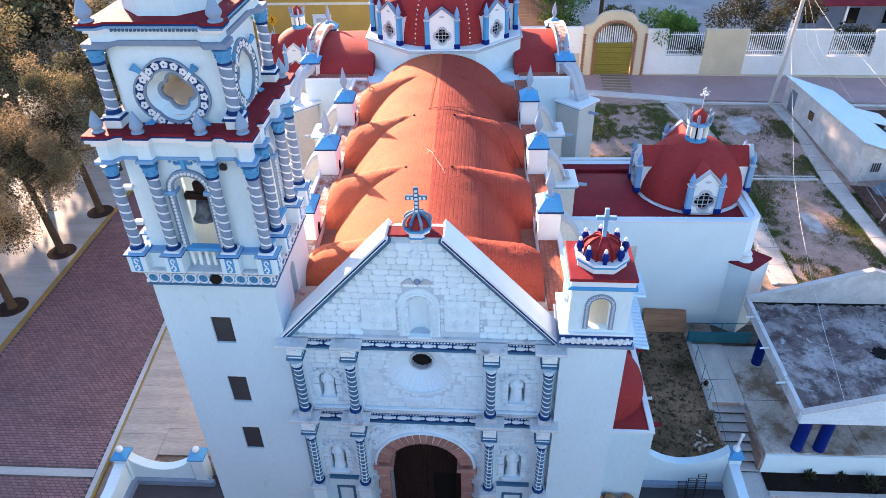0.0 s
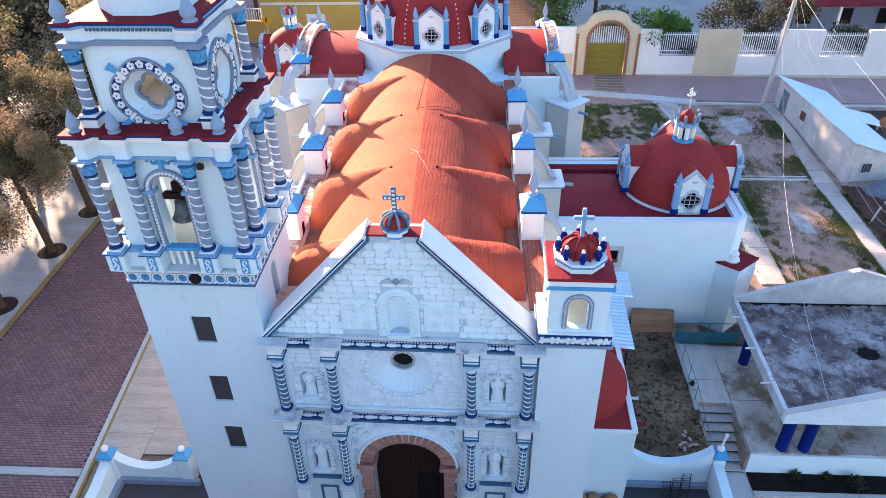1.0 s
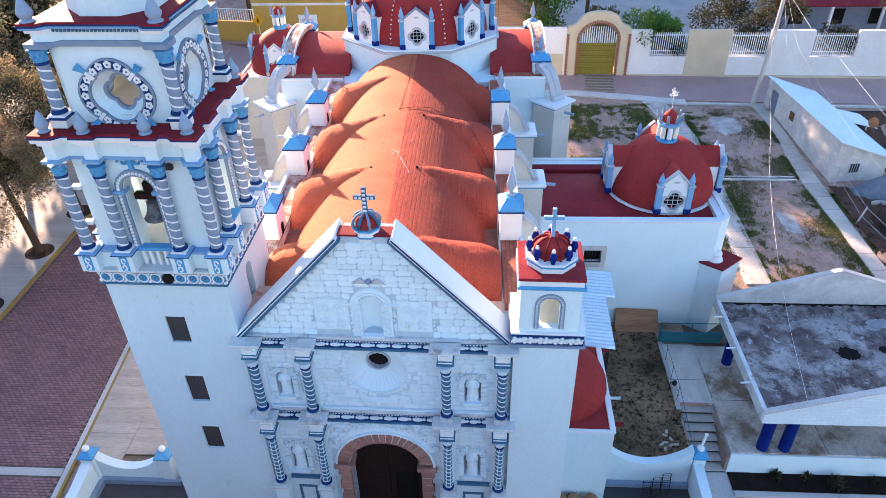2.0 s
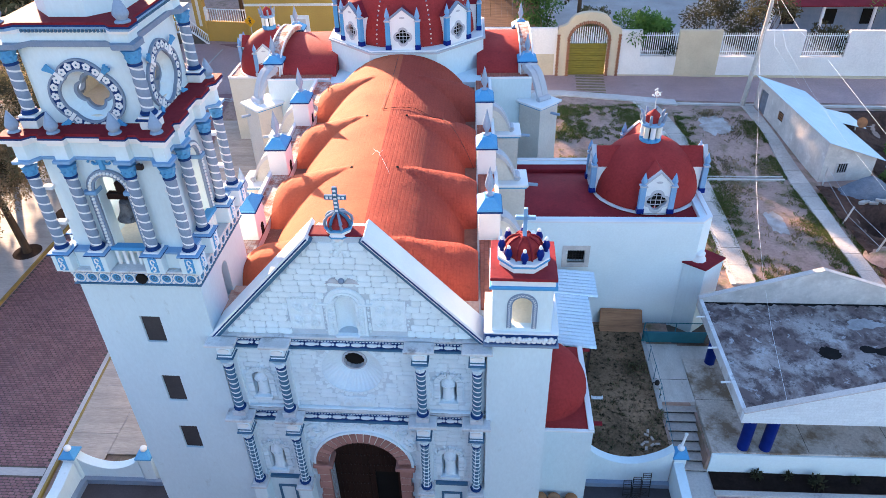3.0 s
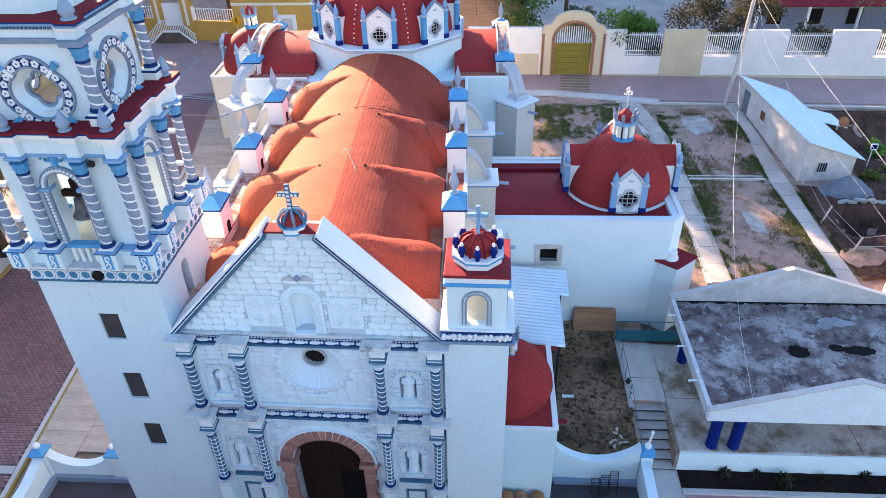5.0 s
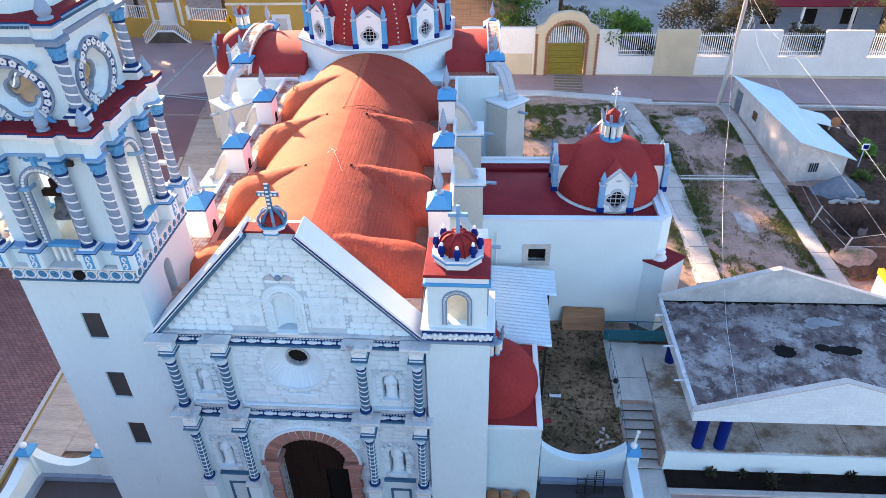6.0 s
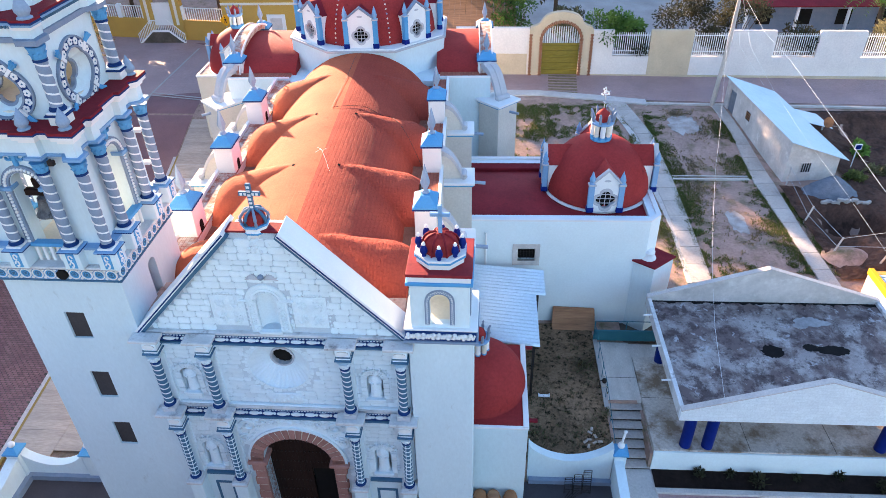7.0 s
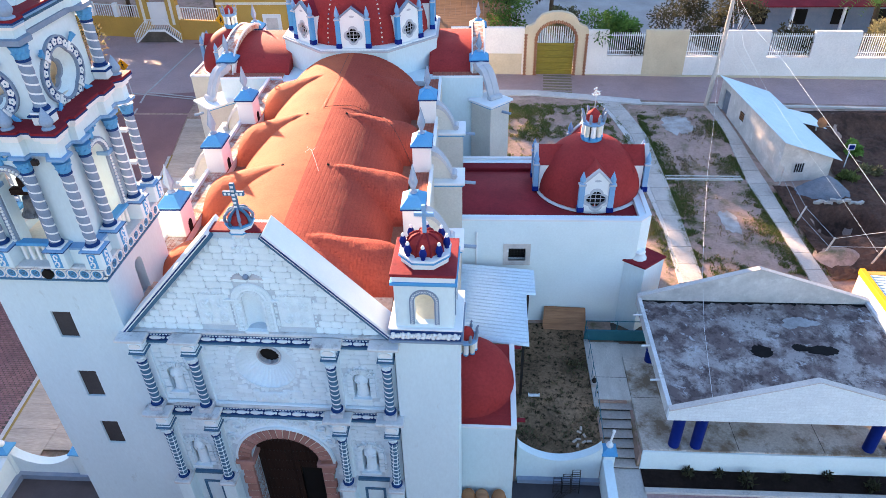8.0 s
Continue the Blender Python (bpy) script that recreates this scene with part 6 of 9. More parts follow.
for a, b in (((-5.0, 30.2, 9.5), (-4.5, 30.0, 9.5)), ((-4.5, 30.0, 9.5), (-4.6, 30.6, 10.1)), ((-5.0, 30.2, 9.5), (-4.95, 30.7, 10.2)), ((-4.6, 30.6, 10.1), (-4.95, 30.7, 10.2)), ((-5.0, 30.2, 9.5), (-4.6, 30.6, 10.1)), ((-4.5, 30.0, 9.5), (-4.2, 30.4, 9.6)), ((-4.6, 30.6, 10.1), (-4.2, 30.4, 9.6))):
    fr2.tube([a, b], 0.022, 5)
solo("rusty_rack", fr2, CLAY, "rusty bent wire rack leaning on the vault", "rack")

# ---- crossing and great dome
DX, DY = NC + 0.1, 37.75
RI = 4.05
dome = thing("crossing_dome", (DX, DY, 0.85), "red church dome on a white octagon with blue dormers", "dome")
oct_ = ngon(DX, DY, RI / math.cos(math.pi / 8), 8, math.pi / 8)
part("crossing_wall", Geo().box(DX - 4.0, DX + 4.0, DY - 4.2, DY + 4.2, 0.2, 9.3), WHITE, dome)
part("octagon_base", Geo().prism(oct_, 8.6, 10.74), WHITE, dome, "white octagonal drum base")
part("rim", Geo().prism(ngon(DX, DY, (RI + 0.10) / math.cos(math.pi / 8), 8, math.pi / 8), 10.74, 10.84), STEEL, dome, "grey rim moulding")
part("rim_slab", Geo().prism(ngon(DX, DY, (RI - 0.02) / math.cos(math.pi / 8), 8, math.pi / 8), 10.84, 10.90), WHITE2, dome)
R0 = 3.62
part("dome_shell", Geo().lathe([(R0 * math.cos(q), 3.7 * math.sin(q)) for q in np.linspace(0, 1.5, 12)] + [(0.02, 3.72)], DX, DY, 10.90, 32), RED, dome, "red coated dome", 60)
TILE = Geo().loft([[(0.05, 0, -0.02), (0, 0.05, -0.02), (-0.05, 0, -0.02), (0, -0.05, -0.02)], [(0.05, 0, 0.012), (0, 0.05, 0.012), (-0.05, 0, 0.012), (0, -0.05, 0.012)]]).mesh("tile", CREAM)
TILE2 = Geo().loft([[(0.05, 0, -0.02), (0, 0.05, -0.02), (-0.05, 0, -0.02), (0, -0.05, -0.02)], [(0.05, 0, 0.012), (0, 0.05, 0.012), (-0.05, 0, 0.012), (0, -0.05, 0.012)]]).mesh("tile", GREYB)
for kk in range(4, 9):
    a = math.pi / 4 * kk - math.pi / 8
    for i in range(15):
        q = 0.04 + i * 0.062
        p = Vector((DX + R0 * math.cos(q) * math.cos(a), DY + R0 * math.cos(q) * math.sin(a), 10.90 + 3.7 * math.sin(q)))
        nrm = Vector((math.cos(q) * math.cos(a), math.cos(q) * math.sin(a), math.sin(q)))
        put("tile", TILE if i % 3 else TILE2, dome, XF[0] @ (Matrix.Translation(p) @ nrm.to_track_quat("Z", "Y").to_matrix().to_4x4()))


def dormer(parent, cx, cy, z, r, turn, w, h, gable, depth, hole, wallm, pil, base, roofm, fin):
    """A gabled quatrefoil window on a dome: wall, pilasters, finials and a small red roof. Faces -y before the turn."""
    M = Matrix.Translation((cx, cy, 0)) @ Matrix.Rotation(turn, 4, "Z") @ Matrix.Translation((-cx, -cy, 0))
    yf = cy - r
    n = 40
    zc = z + h * 0.46
    g = strip_band(Geo(), quatre(cx, zc, hole, n, 0), squared(cx, zc, w, z, z + h, n), yf, yf + 0.14, True)
    g.ext_y([(cx - w, z + h), (cx + w, z + h), (cx, z + h + gable)], yf, yf + 0.14)
    d = part("dormer", g.xf(M), wallm, parent, "white gabled dormer with a quatrefoil window")
    part("window_rim", strip_band(Geo(), quatre(cx, zc, hole * 0.88, n, 0), quatre(cx, zc, hole * 1.18, n, 0), yf - 0.03, yf + 0.16, True).xf(M), STEEL, d)
    part("glass", Geo().box(cx - hole, cx + hole, yf + 0.16, yf + 0.18, zc - hole, zc + hole).xf(M), DARK, d)
    bars = Geo()
    for i in (-1, 0, 1):
        bars.box(cx + i * hole * 0.45 - 0.012, cx + i * hole * 0.45 + 0.012, yf + 0.10, yf + 0.13, zc - hole * 0.9, zc + hole * 0.9)
    for i in (-0.5, 0.0, 0.5):
        bars.box(cx - hole * 0.9, cx + hole * 0.9, yf + 0.09, yf + 0.12, zc + i * hole * 0.9 - 0.012, zc + i * hole * 0.9 + 0.012)
    part("grille", bars.xf(M), STEEL, d)
    part("side_cheek", Geo().box(cx - w, cx + w, yf + 0.19, yf + depth * 0.6, z, z + h).xf(M), wallm, d)
    part("roof", Geo().ext_y([(cx - w - 0.06, z + h - 0.02), (cx + w + 0.06, z + h - 0.02), (cx, z + h + gable + 0.06)], yf + 0.15, yf + depth).xf(M), roofm, d, "small red dormer roof")
    tr = Geo()
    for sx in (-1, 1):
        tr.ext_y([(cx + sx * (w + 0.08), z + h - 0.04), (cx + sx * (w + 0.10), z + h + 0.05), (cx, z + h + gable + 0.12), (cx, z + h + gable + 0.02)][::sx], yf - 0.05, yf + 0.14)
    part("gable_trim", tr.xf(M), STEEL if pil is LBLUE else GREYB, d)
    for sx in (-1, 1):
        px = cx + sx * (w + 0.02)
        part("pilaster", Geo().box(px - 0.12, px + 0.12, yf - 0.07, yf + 0.16, z + 0.22, z + h, 0.015).xf(M), pil, d, "sky blue pilaster")
        part("pilaster_base", Geo().box(px - 0.15, px + 0.15, yf - 0.10, yf + 0.18, z, z + 0.24, 0.02).xf(M), base, d, "dark blue base")
        part("pilaster_cap", Geo().box(px - 0.16, px + 0.16, yf - 0.11, yf + 0.18, z + h, z + h + 0.07, 0.015).xf(M), STEEL, d)
        q = M @ Vector((px, yf + 0.03, z + h + 0.07))
        put("finial", fin, d, XF[0] @ Matrix.Translation(q))
    part("vent", Geo().ext_y([(cx + 0.14 * math.cos(a), z + h + gable * 0.34 + 0.05 * math.sin(a)) for a in np.linspace(0, 6.283, 11)[:-1]], yf - 0.015, yf).xf(M), STEEL, d)
    return d


DFIN = finial_geo(0.62, 0.13).mesh("finial", LBLUE, 40)
for kk in range(8):
    dormer(dome, DX, DY, 10.90, 3.86, math.pi / 4 * kk, 0.72, 1.38, 0.55, 1.5, 0.40, WHITE2, BLUE, ROYAL, MAROON, DFIN)

# ---- transepts
for sgn in (-1, 1):
    tname = thing("transept", (DX + sgn * 5.2, DY, 0.85), "white transept arm under a red barrel roof", "church arm", "transept arms")
    E = 6.5 if sgn > 0 else 7.15
    xa, xb = sorted((DX + sgn * 3.9, DX + sgn * E))
    part("wall", Geo().box(xa, xb, DY - 3.95, DY + 3.95, 0.2, 9.35), WHITE, tname)
    pts = [(DY + 3.3 * math.cos(q), 9.1 + 1.22 * math.sin(q)) for q in np.linspace(0, math.pi, 25)]
    part("barrel_roof", Geo().ext_x(pts, min(DX + sgn * 3.7, DX + sgn * (E - 0.3)), max(DX + sgn * 3.7, DX + sgn * (E - 0.3))), RED, tname, "red coated barrel roof", 40)
    pin = [(DY + 3.45 * math.cos(q), 9.15 + 1.25 * math.sin(q)) for q in np.linspace(0, math.pi, 25)]
    pou = [(DY + 3.45 * math.cos(q), 9.15 + 1.45 * math.sin(q) + 0.14) for q in np.linspace(0, math.pi, 25)]
    ga = Geo()
    x2, x3 = DX + sgn * (E - 0.52), DX + sgn * (E + 0.05)
    ga.loft([[(x2, *a), (x3, *a), (x3, *b), (x2, *b)] for a, b in zip(pin, pou)])
    part("end_coping", ga, REDTILE, tname, "red tiled end arch with white edges")
    part("end_edge", Geo().loft([[(x3, *a), (x3 + sgn * 0.07, *a), (x3 + sgn * 0.07, b[0], b[1] + 0.07), (x3, b[0], b[1] + 0.07)] for a, b in zip(pin, pou)]), WHITE2, tname)
    part("end_edge", Geo().loft([[(x2 - sgn * 0.06, b[0], b[1] - 0.06), (x2, b[0], b[1] - 0.06), (x2, b[0], b[1] + 0.05), (x2 - sgn * 0.06, b[0], b[1] + 0.05)] for a, b in zip(pin, pou)]), WHITE2, tname)
    part("front_terrace", Geo().box(xa, xb, DY - 3.86, DY - 3.2, 9.35, 9.40), REDTILE2, tname)
    part("front_coping", Geo().box(xa, xb, DY - 3.97, DY - 3.86, 9.35, 9.45, 0.02), WHITE2, tname)
    for yy in (DY - 2.75, DY + 2.95):
        pinnacle(tname, DX + sgn * (E - 0.2), yy, 9.3, 9.98, 0.50, 0.50, 0.95)
    # diagonal corner buttress with its scroll
    bx, by = DX + sgn * (E + 0.4), DY - 4.15
    part("corner_buttress", Geo().prism(ngon(bx, by, 0.98, 4, 0), 0.2, 8.12), NAVEW, tname)
    part("buttress_line", Geo().prism(ngon(bx, by, 1.07, 4, 0), 8.12, 8.20), BLUE, tname)
    part("buttress_slab", Geo().prism(ngon(bx, by, 1.18, 4, 0), 8.20, 8.30), WHITE2, tname)
    dvec = Vector((sgn * 0.62, -0.78, 0)).normalized()
    perp = Vector((-dvec.y, dvec.x, 0)) * 0.36
    st = Vector((DX + sgn * (E - 0.15), DY - 3.2, 0))
    rings = []
    for i in range(15):
        q = i / 14
        c = st + dvec * (0.1 + 1.15 * q ** 0.8)
        zz = 9.85 - 1.45 * q ** 1.9
        t2 = 0.32
        rings.append([c - perp + Vector((0, 0, zz - t2)), c + perp + Vector((0, 0, zz - t2)), c + perp + Vector((0, 0, zz)), c - perp + Vector((0, 0, zz))])
    sc_ = part("scroll", Geo().loft(rings), STEEL, tname, "grey stucco scroll buttress", 30)
    part("scroll_rib", Geo().tube([(r[2] + r[3]) / 2 for r in rings], 0.05, 6), STEEL, sc_, "", 50)
    for vc, rad_ in ((rings[0][2].lerp(rings[0][3], 0.5) + Vector((0, 0, -0.05)), 0.17), (rings[-1][2].lerp(rings[-1][3], 0.5) + Vector((0, 0, -0.02)), 0.15)):
        part("volute", Geo().tube([vc - perp * 1.08, vc + perp * 1.08], rad_, 14), STEEL, sc_, "", 40)
    part("water_spout", Geo().tube([(bx + sgn * 0.6, by - 0.4, 7.75), (bx + sgn * 1.05, by - 0.6, 7.72)], 0.07, 8), FINIAL, tname)
# left end chapel, lower, with its own dome
XF[0] = I4
HX, HY = -11.85, 44.0
ch = thing("side_chapel", (HX, HY, 0.85), "cream side chapel with a red dome and lantern", "chapel")
part("wall", Geo().box(-14.45, -8.6, 42.0, 47.2, 0.2, 6.06), CREAM, ch)
part("roof", Geo().box(-14.3, -8.6, 42.14, 47.1, 6.06, 6.11), REDTILE, ch, "pale red tiled terrace")
part("coping", Geo().box(-14.48, -14.32, 41.97, 47.2, 6.06, 6.17, 0.01).box(-14.32, -8.6, 41.97, 42.13, 6.06, 6.17, 0.01), WHITE2, ch)
part("dome_curb", Geo().lathe([(2.27, 0), (2.29, 0.02), (2.29, 0.07), (2.15, 0.09)], HX, HY, 6.10, 40), WHITE2, ch, "", 40)
part("dome_shell", Geo().lathe([(2.2 * math.cos(q), 2.55 * math.sin(q)) for q in np.linspace(0, 1.5, 13)] + [(0.02, 2.58)], HX, HY, 6.14, 32), RED, ch, "red coated dome", 60)
SFIN = finial_geo(0.55, 0.13).mesh("finial", LBLUE, 40)
for kk in range(4):
    dormer(ch, HX, HY, 6.22, 2.02, math.pi / 2 * kk, 0.56, 1.45, 0.50, 1.2, 0.30, WHITE2, LBLUE, STEEL, RED, SFIN)


def lantern(parent, cx, cy, z, s):
    """A small open lantern: colonnettes, a crown of horns and a red cap."""
    part("lantern_base", Geo().lathe([(0.40 * s, -0.12 * s), (0.44 * s, 0), (0.44 * s, 0.06 * s), (0.34 * s, 0.08 * s)], cx, cy, z, 16), BLUE, parent)
    for i in range(8):
        a = math.pi / 4 * i
        part("colonnette", Geo().lathe([(0.105 * s, 0), (0.105 * s, 0.62 * s)], cx + 0.34 * s * math.cos(a), cy + 0.34 * s * math.sin(a), z + 0.06 * s, 10), CREAM if i % 2 else WHITE2, parent, "", 40)
        part("colonnette_base", Geo().lathe([(0.115 * s, 0), (0.115 * s, 0.10 * s), (0.09 * s, 0.12 * s)], cx + 0.34 * s * math.cos(a), cy + 0.34 * s * math.sin(a), z + 0.06 * s, 8), BLUE, parent)
    part("lantern_core", Geo().lathe([(0.24 * s, 0.06 * s), (0.24 * s, 0.7 * s)], cx, cy, z, 12), DARK, parent)
    part("lantern_band", Geo().lathe([(0.44 * s, 0.66 * s), (0.48 * s, 0.70 * s), (0.48 * s, 0.76 * s), (0.40 * s, 0.80 * s)], cx, cy, z, 16), LBLUE, parent)
    part("lantern_cap", Geo().lathe([(0.30 * s, 0.78 * s), (0.31 * s, 0.95 * s), (0.24 * s, 1.12 * s), (0.10 * s, 1.24 * s), (0.02 * s, 1.32 * s)], cx, cy, z, 12), RED, parent, "", 50)
    for i in range(8):
        a = math.pi / 4 * i + math.pi / 8
        part("horn", Geo().tube([(cx + rr * s * math.cos(a), cy + rr * s * math.sin(a), z + zz * s) for rr, zz in ((0.40, 0.78), (0.46, 0.92), (0.45, 1.06), (0.49, 1.18), (0.53, 1.22))], [0.06 * s, 0.065 * s, 0.06 * s, 0.05 * s, 0.015 * s], 7), GREYB, parent, "", 60)


lantern(ch, HX, HY, 8.75, 1.0)
XF[0] = I4
# ---- sacristy wing
XF[0] = turned(7, 26, 0.6)
sac = thing("sacristy", (7.5, 27, 1.3), "white sacristy wing with maroon roof and red dome", "church wing")
SX0, SX1, SY0, SY1 = 2.6, 11.62, 24.25, 29.9
OUT = [(SX0, SY0), (11.12, SY0), (SX1, SY0 + 0.48), (SX1, SY1), (SX0, SY1)]
sw = Geo()
for za, zb in ((0.2, 4.72), (4.72, 5.36), (5.36, 6.72)):
    sw.box(SX0, 5.68, SY0, SY0 + 0.5, za, zb)
    sw.box(6.42, 11.12, SY0, SY0 + 0.5, za, zb)
sw.box(5.68, 6.42, SY0, SY0 + 0.5, 0.2, 4.72)
sw.box(5.68, 6.42, SY0, SY0 + 0.5, 5.36, 6.72)
sw.prism([(11.12, SY0), (SX1, SY0 + 0.48), (SX1, SY0 + 0.5), (11.12, SY0 + 0.5)], 0.2, 6.72)
sw.box(SX1 - 0.5, SX1, SY0 + 0.5, SY1, 0.2, 6.72)
sw.box(SX0, SX1 - 0.5, SY1 - 0.5, SY1, 0.2, 6.72)
sw.box(SX0, SX0 + 0.4, SY0 + 0.5, SY1 - 0.5, 0.2, 6.2)
part("wall", sw, PALEW, sac)
cop = Geo()
ins = [(SX0, SY0 + 0.2), (11.05, SY0 + 0.2), (SX1 - 0.2, SY0 + 0.58), (SX1 - 0.2, SY1 - 0.2), (SX0, SY1 - 0.2)]
for i in range(4):
    a, b = OUT[i], OUT[i + 1]
    c, d = ins[i], ins[i + 1]
    cop.loft([[(*p, 6.72), (*q, 6.72), (*q, 6.80), (*p, 6.80)] for p, q in ((a, c), (b, d))])
part("coping", cop, WHITE2, sac)
part("roof", Geo().prism([(p[0], p[1]) for p in ins], 6.40, 6.52), TERRED, sac, "maroon coated roof with a low barrel")
rb = Geo()
rb.loft([[(x, SY0 + 0.75 + 3.9 * q, 6.50 + h * math.sin(math.pi * q) ** 0.8) for q in np.linspace(0, 1, 21)] for x, h in ((SX0, 0.34), (6.2, 0.34), (6.7, 0.22), (7.1, 0.06), (7.3, 0.005))], False, False)
part("barrel_roof", rb, TERRED, sac, "", 40)
part("gutter_step", Geo().box(SX0, 7.2, SY1 - 1.0, SY1 - 0.2, 6.50, 6.70, 0.03), MAROON, sac)
wn_ = part("window_surround", Geo().box(5.45, 5.68, SY0 - 0.04, SY0 + 0.1, 4.48, 5.58).box(6.42, 6.62, SY0 - 0.04, SY0 + 0.1, 4.48, 5.58).box(5.68, 6.42, SY0 - 0.04, SY0 + 0.1, 5.36, 5.58).box(5.68, 6.42, SY0 - 0.04, SY0 + 0.1, 4.48, 4.72), GREYW, sac, "grey cement window surround")
part("glass", Geo().box(5.68, 6.42, SY0 + 0.20, SY0 + 0.22, 4.72, 5.36), DARK, wn_)
gr = Geo()
for i in range(6):
    gr.box(5.70, 6.40, SY0 + 0.15, SY0 + 0.165, 4.78 + i * 0.10, 4.795 + i * 0.10)
for i in range(5):
    gr.box(5.80 + i * 0.13, 5.815 + i * 0.13, SY0 + 0.135, SY0 + 0.15, 4.72, 5.36)
part("grille", gr, IRON, wn_)
EX, EY = 9.30, 27.55
part("dome_curb", Geo().lathe([(2.36, 0), (2.41, 0.01), (2.41, 0.05), (2.2, 0.07)], EX, EY, 6.56, 48), WHITE2, sac, "", 40)
part("dome_shell", Geo().lathe([(2.30 * math.cos(q), 2.35 * math.sin(q)) for q in np.linspace(0, 1.5, 14)] + [(0.02, 2.36)], EX, EY, 6.66, 36), RED, sac, "red coated dome", 60)
part("dome_plinth", Geo().lathe([(2.38, 6.3), (2.38, 6.54)], EX, EY, 0, 36), MAROON, sac)
for kk in range(4):
    dormer(sac, EX, EY, 6.68, 2.44, math.pi / 2 * kk, 0.60, 1.28, 0.62, 1.7, 0.47, WHITE2, LBLUE, ROYAL, RED, finial_geo(0.58, 0.13).mesh("finial", LBLUE, 40))
lantern(sac, EX - 0.05, EY - 0.05, 8.98, 1.05)
fc = Geo().tube([(EX - 0.05, EY - 0.05, 10.36), (EX - 0.05, EY - 0.05, 10.95)], 0.014, 5)
part("finial_rod", fc, STEEL, sac)
fl = Geo()
rf = random.Random(7)
for i in range(16):
    a = 2 * math.pi * i / 16
    fl.ball((EX - 0.05 + 0.22 * rf.uniform(0.2, 1) * math.cos(a), EY - 0.05 + 0.05 * rf.uniform(-1, 1), 11.05 + 0.22 * rf.uniform(0.2, 1) * math.sin(a)), 0.038, 6, 4)
fl.tube([(EX - 0.25, EY - 0.05, 11.0), (EX + 0.15, EY - 0.05, 11.12)], 0.012, 4).tube([(EX - 0.05, EY - 0.05, 10.85), (EX - 0.05, EY - 0.05, 11.3)], 0.012, 4)
part("filigree_cross", fl, WHITE2, sac, "white filigree cross", 60)
# low corner buttress with a red top
part("corner_pier", Geo().prism([(10.66, 24.22), (11.43, 23.68), (12.42, 24.50), (11.65, 25.2), (11.0, 24.6)], 0.2, 4.75), WHITE, sac)
part("corner_cap", Geo().prism([(10.58, 24.22), (11.43, 23.60), (12.50, 24.50), (11.65, 25.25), (11.0, 24.6)], 4.75, 4.83), MAROON, sac)
part("corner_scroll", Geo().lathe([(0.34, 0), (0.30, 0.08), (0.22, 0.2), (0.26, 0.32), (0.18, 0.42)], 11.30, 24.40, 4.83, 10), WHITE2, sac, "", 50)
part("downpipe", Geo().tube([(4.3, SY0 - 0.06, 6.2), (4.3, SY0 - 0.06, 2.0)], 0.045, 8), WHITE2, sac)

# ---- low baptistery beside the turret
XF[0] = turned(5, 16, -0.5)
bap = thing("baptistery", (4.2, 17.2, 0.3), "low white chapel with red flat roof and dome", "chapel")
part("wall", Geo().box(2.4, 5.76, 15.22, 19.2, 0.2, 4.40), WHITE, bap)
part("coping", Geo().box(5.60, 5.79, 15.22, 19.2, 4.40, 4.52, 0.01).box(2.4, 5.79, 15.18, 15.30, 4.40, 4.48, 0.01), WHITE2, bap)
part("roof", Geo().box(2.4, 5.60, 15.30, 19.2, 4.40, 4.46), RED, bap, "red coated flat roof")
part("dome_shell", Geo().lathe([(1.78, -0.03), (1.72, 0.06), (1.70, 0.16)] + [(1.72 * math.cos(q), 1.5 * math.sin(q)) for q in np.linspace(0.18, 1.5, 12)] + [(0.02, 1.51)], 4.02, 17.30, 4.46, 48), RED, bap, "red coated dome", 60)
lantern(bap, 4.05, 17.35, 5.85, 0.85)
part("spout", Geo().box(5.74, 6.08, 15.5, 15.62, 4.42, 4.50), MAROON, bap)
part("spout", Geo().box(5.74, 6.05, 19.0, 19.1, 4.42, 4.5), MAROON, bap)
XF[0] = I4
# corrugated metal lean-to
tin = thing("metal_lean_to", (5.3, 21.5, 1.3), "lean-to with corrugated pale blue metal roof", "lean-to")


def metal_sheet(x0, x1, y0, y1, z0, z1, skew):
    """A corrugated sheet whose waves run across x; it falls from y1 to y0."""
    n = int((y1 - y0) / 0.032)
    g = Geo()
    rings = []
    for i in range(n + 1):
        q = i / n
        y, z = y0 + (y1 - y0) * q, z0 + (z1 - z0) * q + 0.09 * abs(math.sin(i * math.pi / 6))
        rings.append([(x0, y + skew, z + 0.05), (x1, y, z - 0.05), (x1, y, z - 0.038), (x0, y + skew, z + 0.062)])
    return g.loft(rings)


part("sheet_roof", metal_sheet(3.7, 6.40, 19.32, 22.3, 4.30, 4.50, 0.25), TINS, tin, "corrugated metal sheet")
part("sheet_roof", metal_sheet(3.7, 6.78, 22.1, 23.55, 4.54, 4.66, 0.25), TINS, tin, "corrugated metal sheet")
for px, py in ((6.2, 19.6), (6.55, 23.0)):
    part("post", Geo().box(px - 0.05, px + 0.05, py - 0.05, py + 0.05, 1.0, 4.2), IRON, tin)

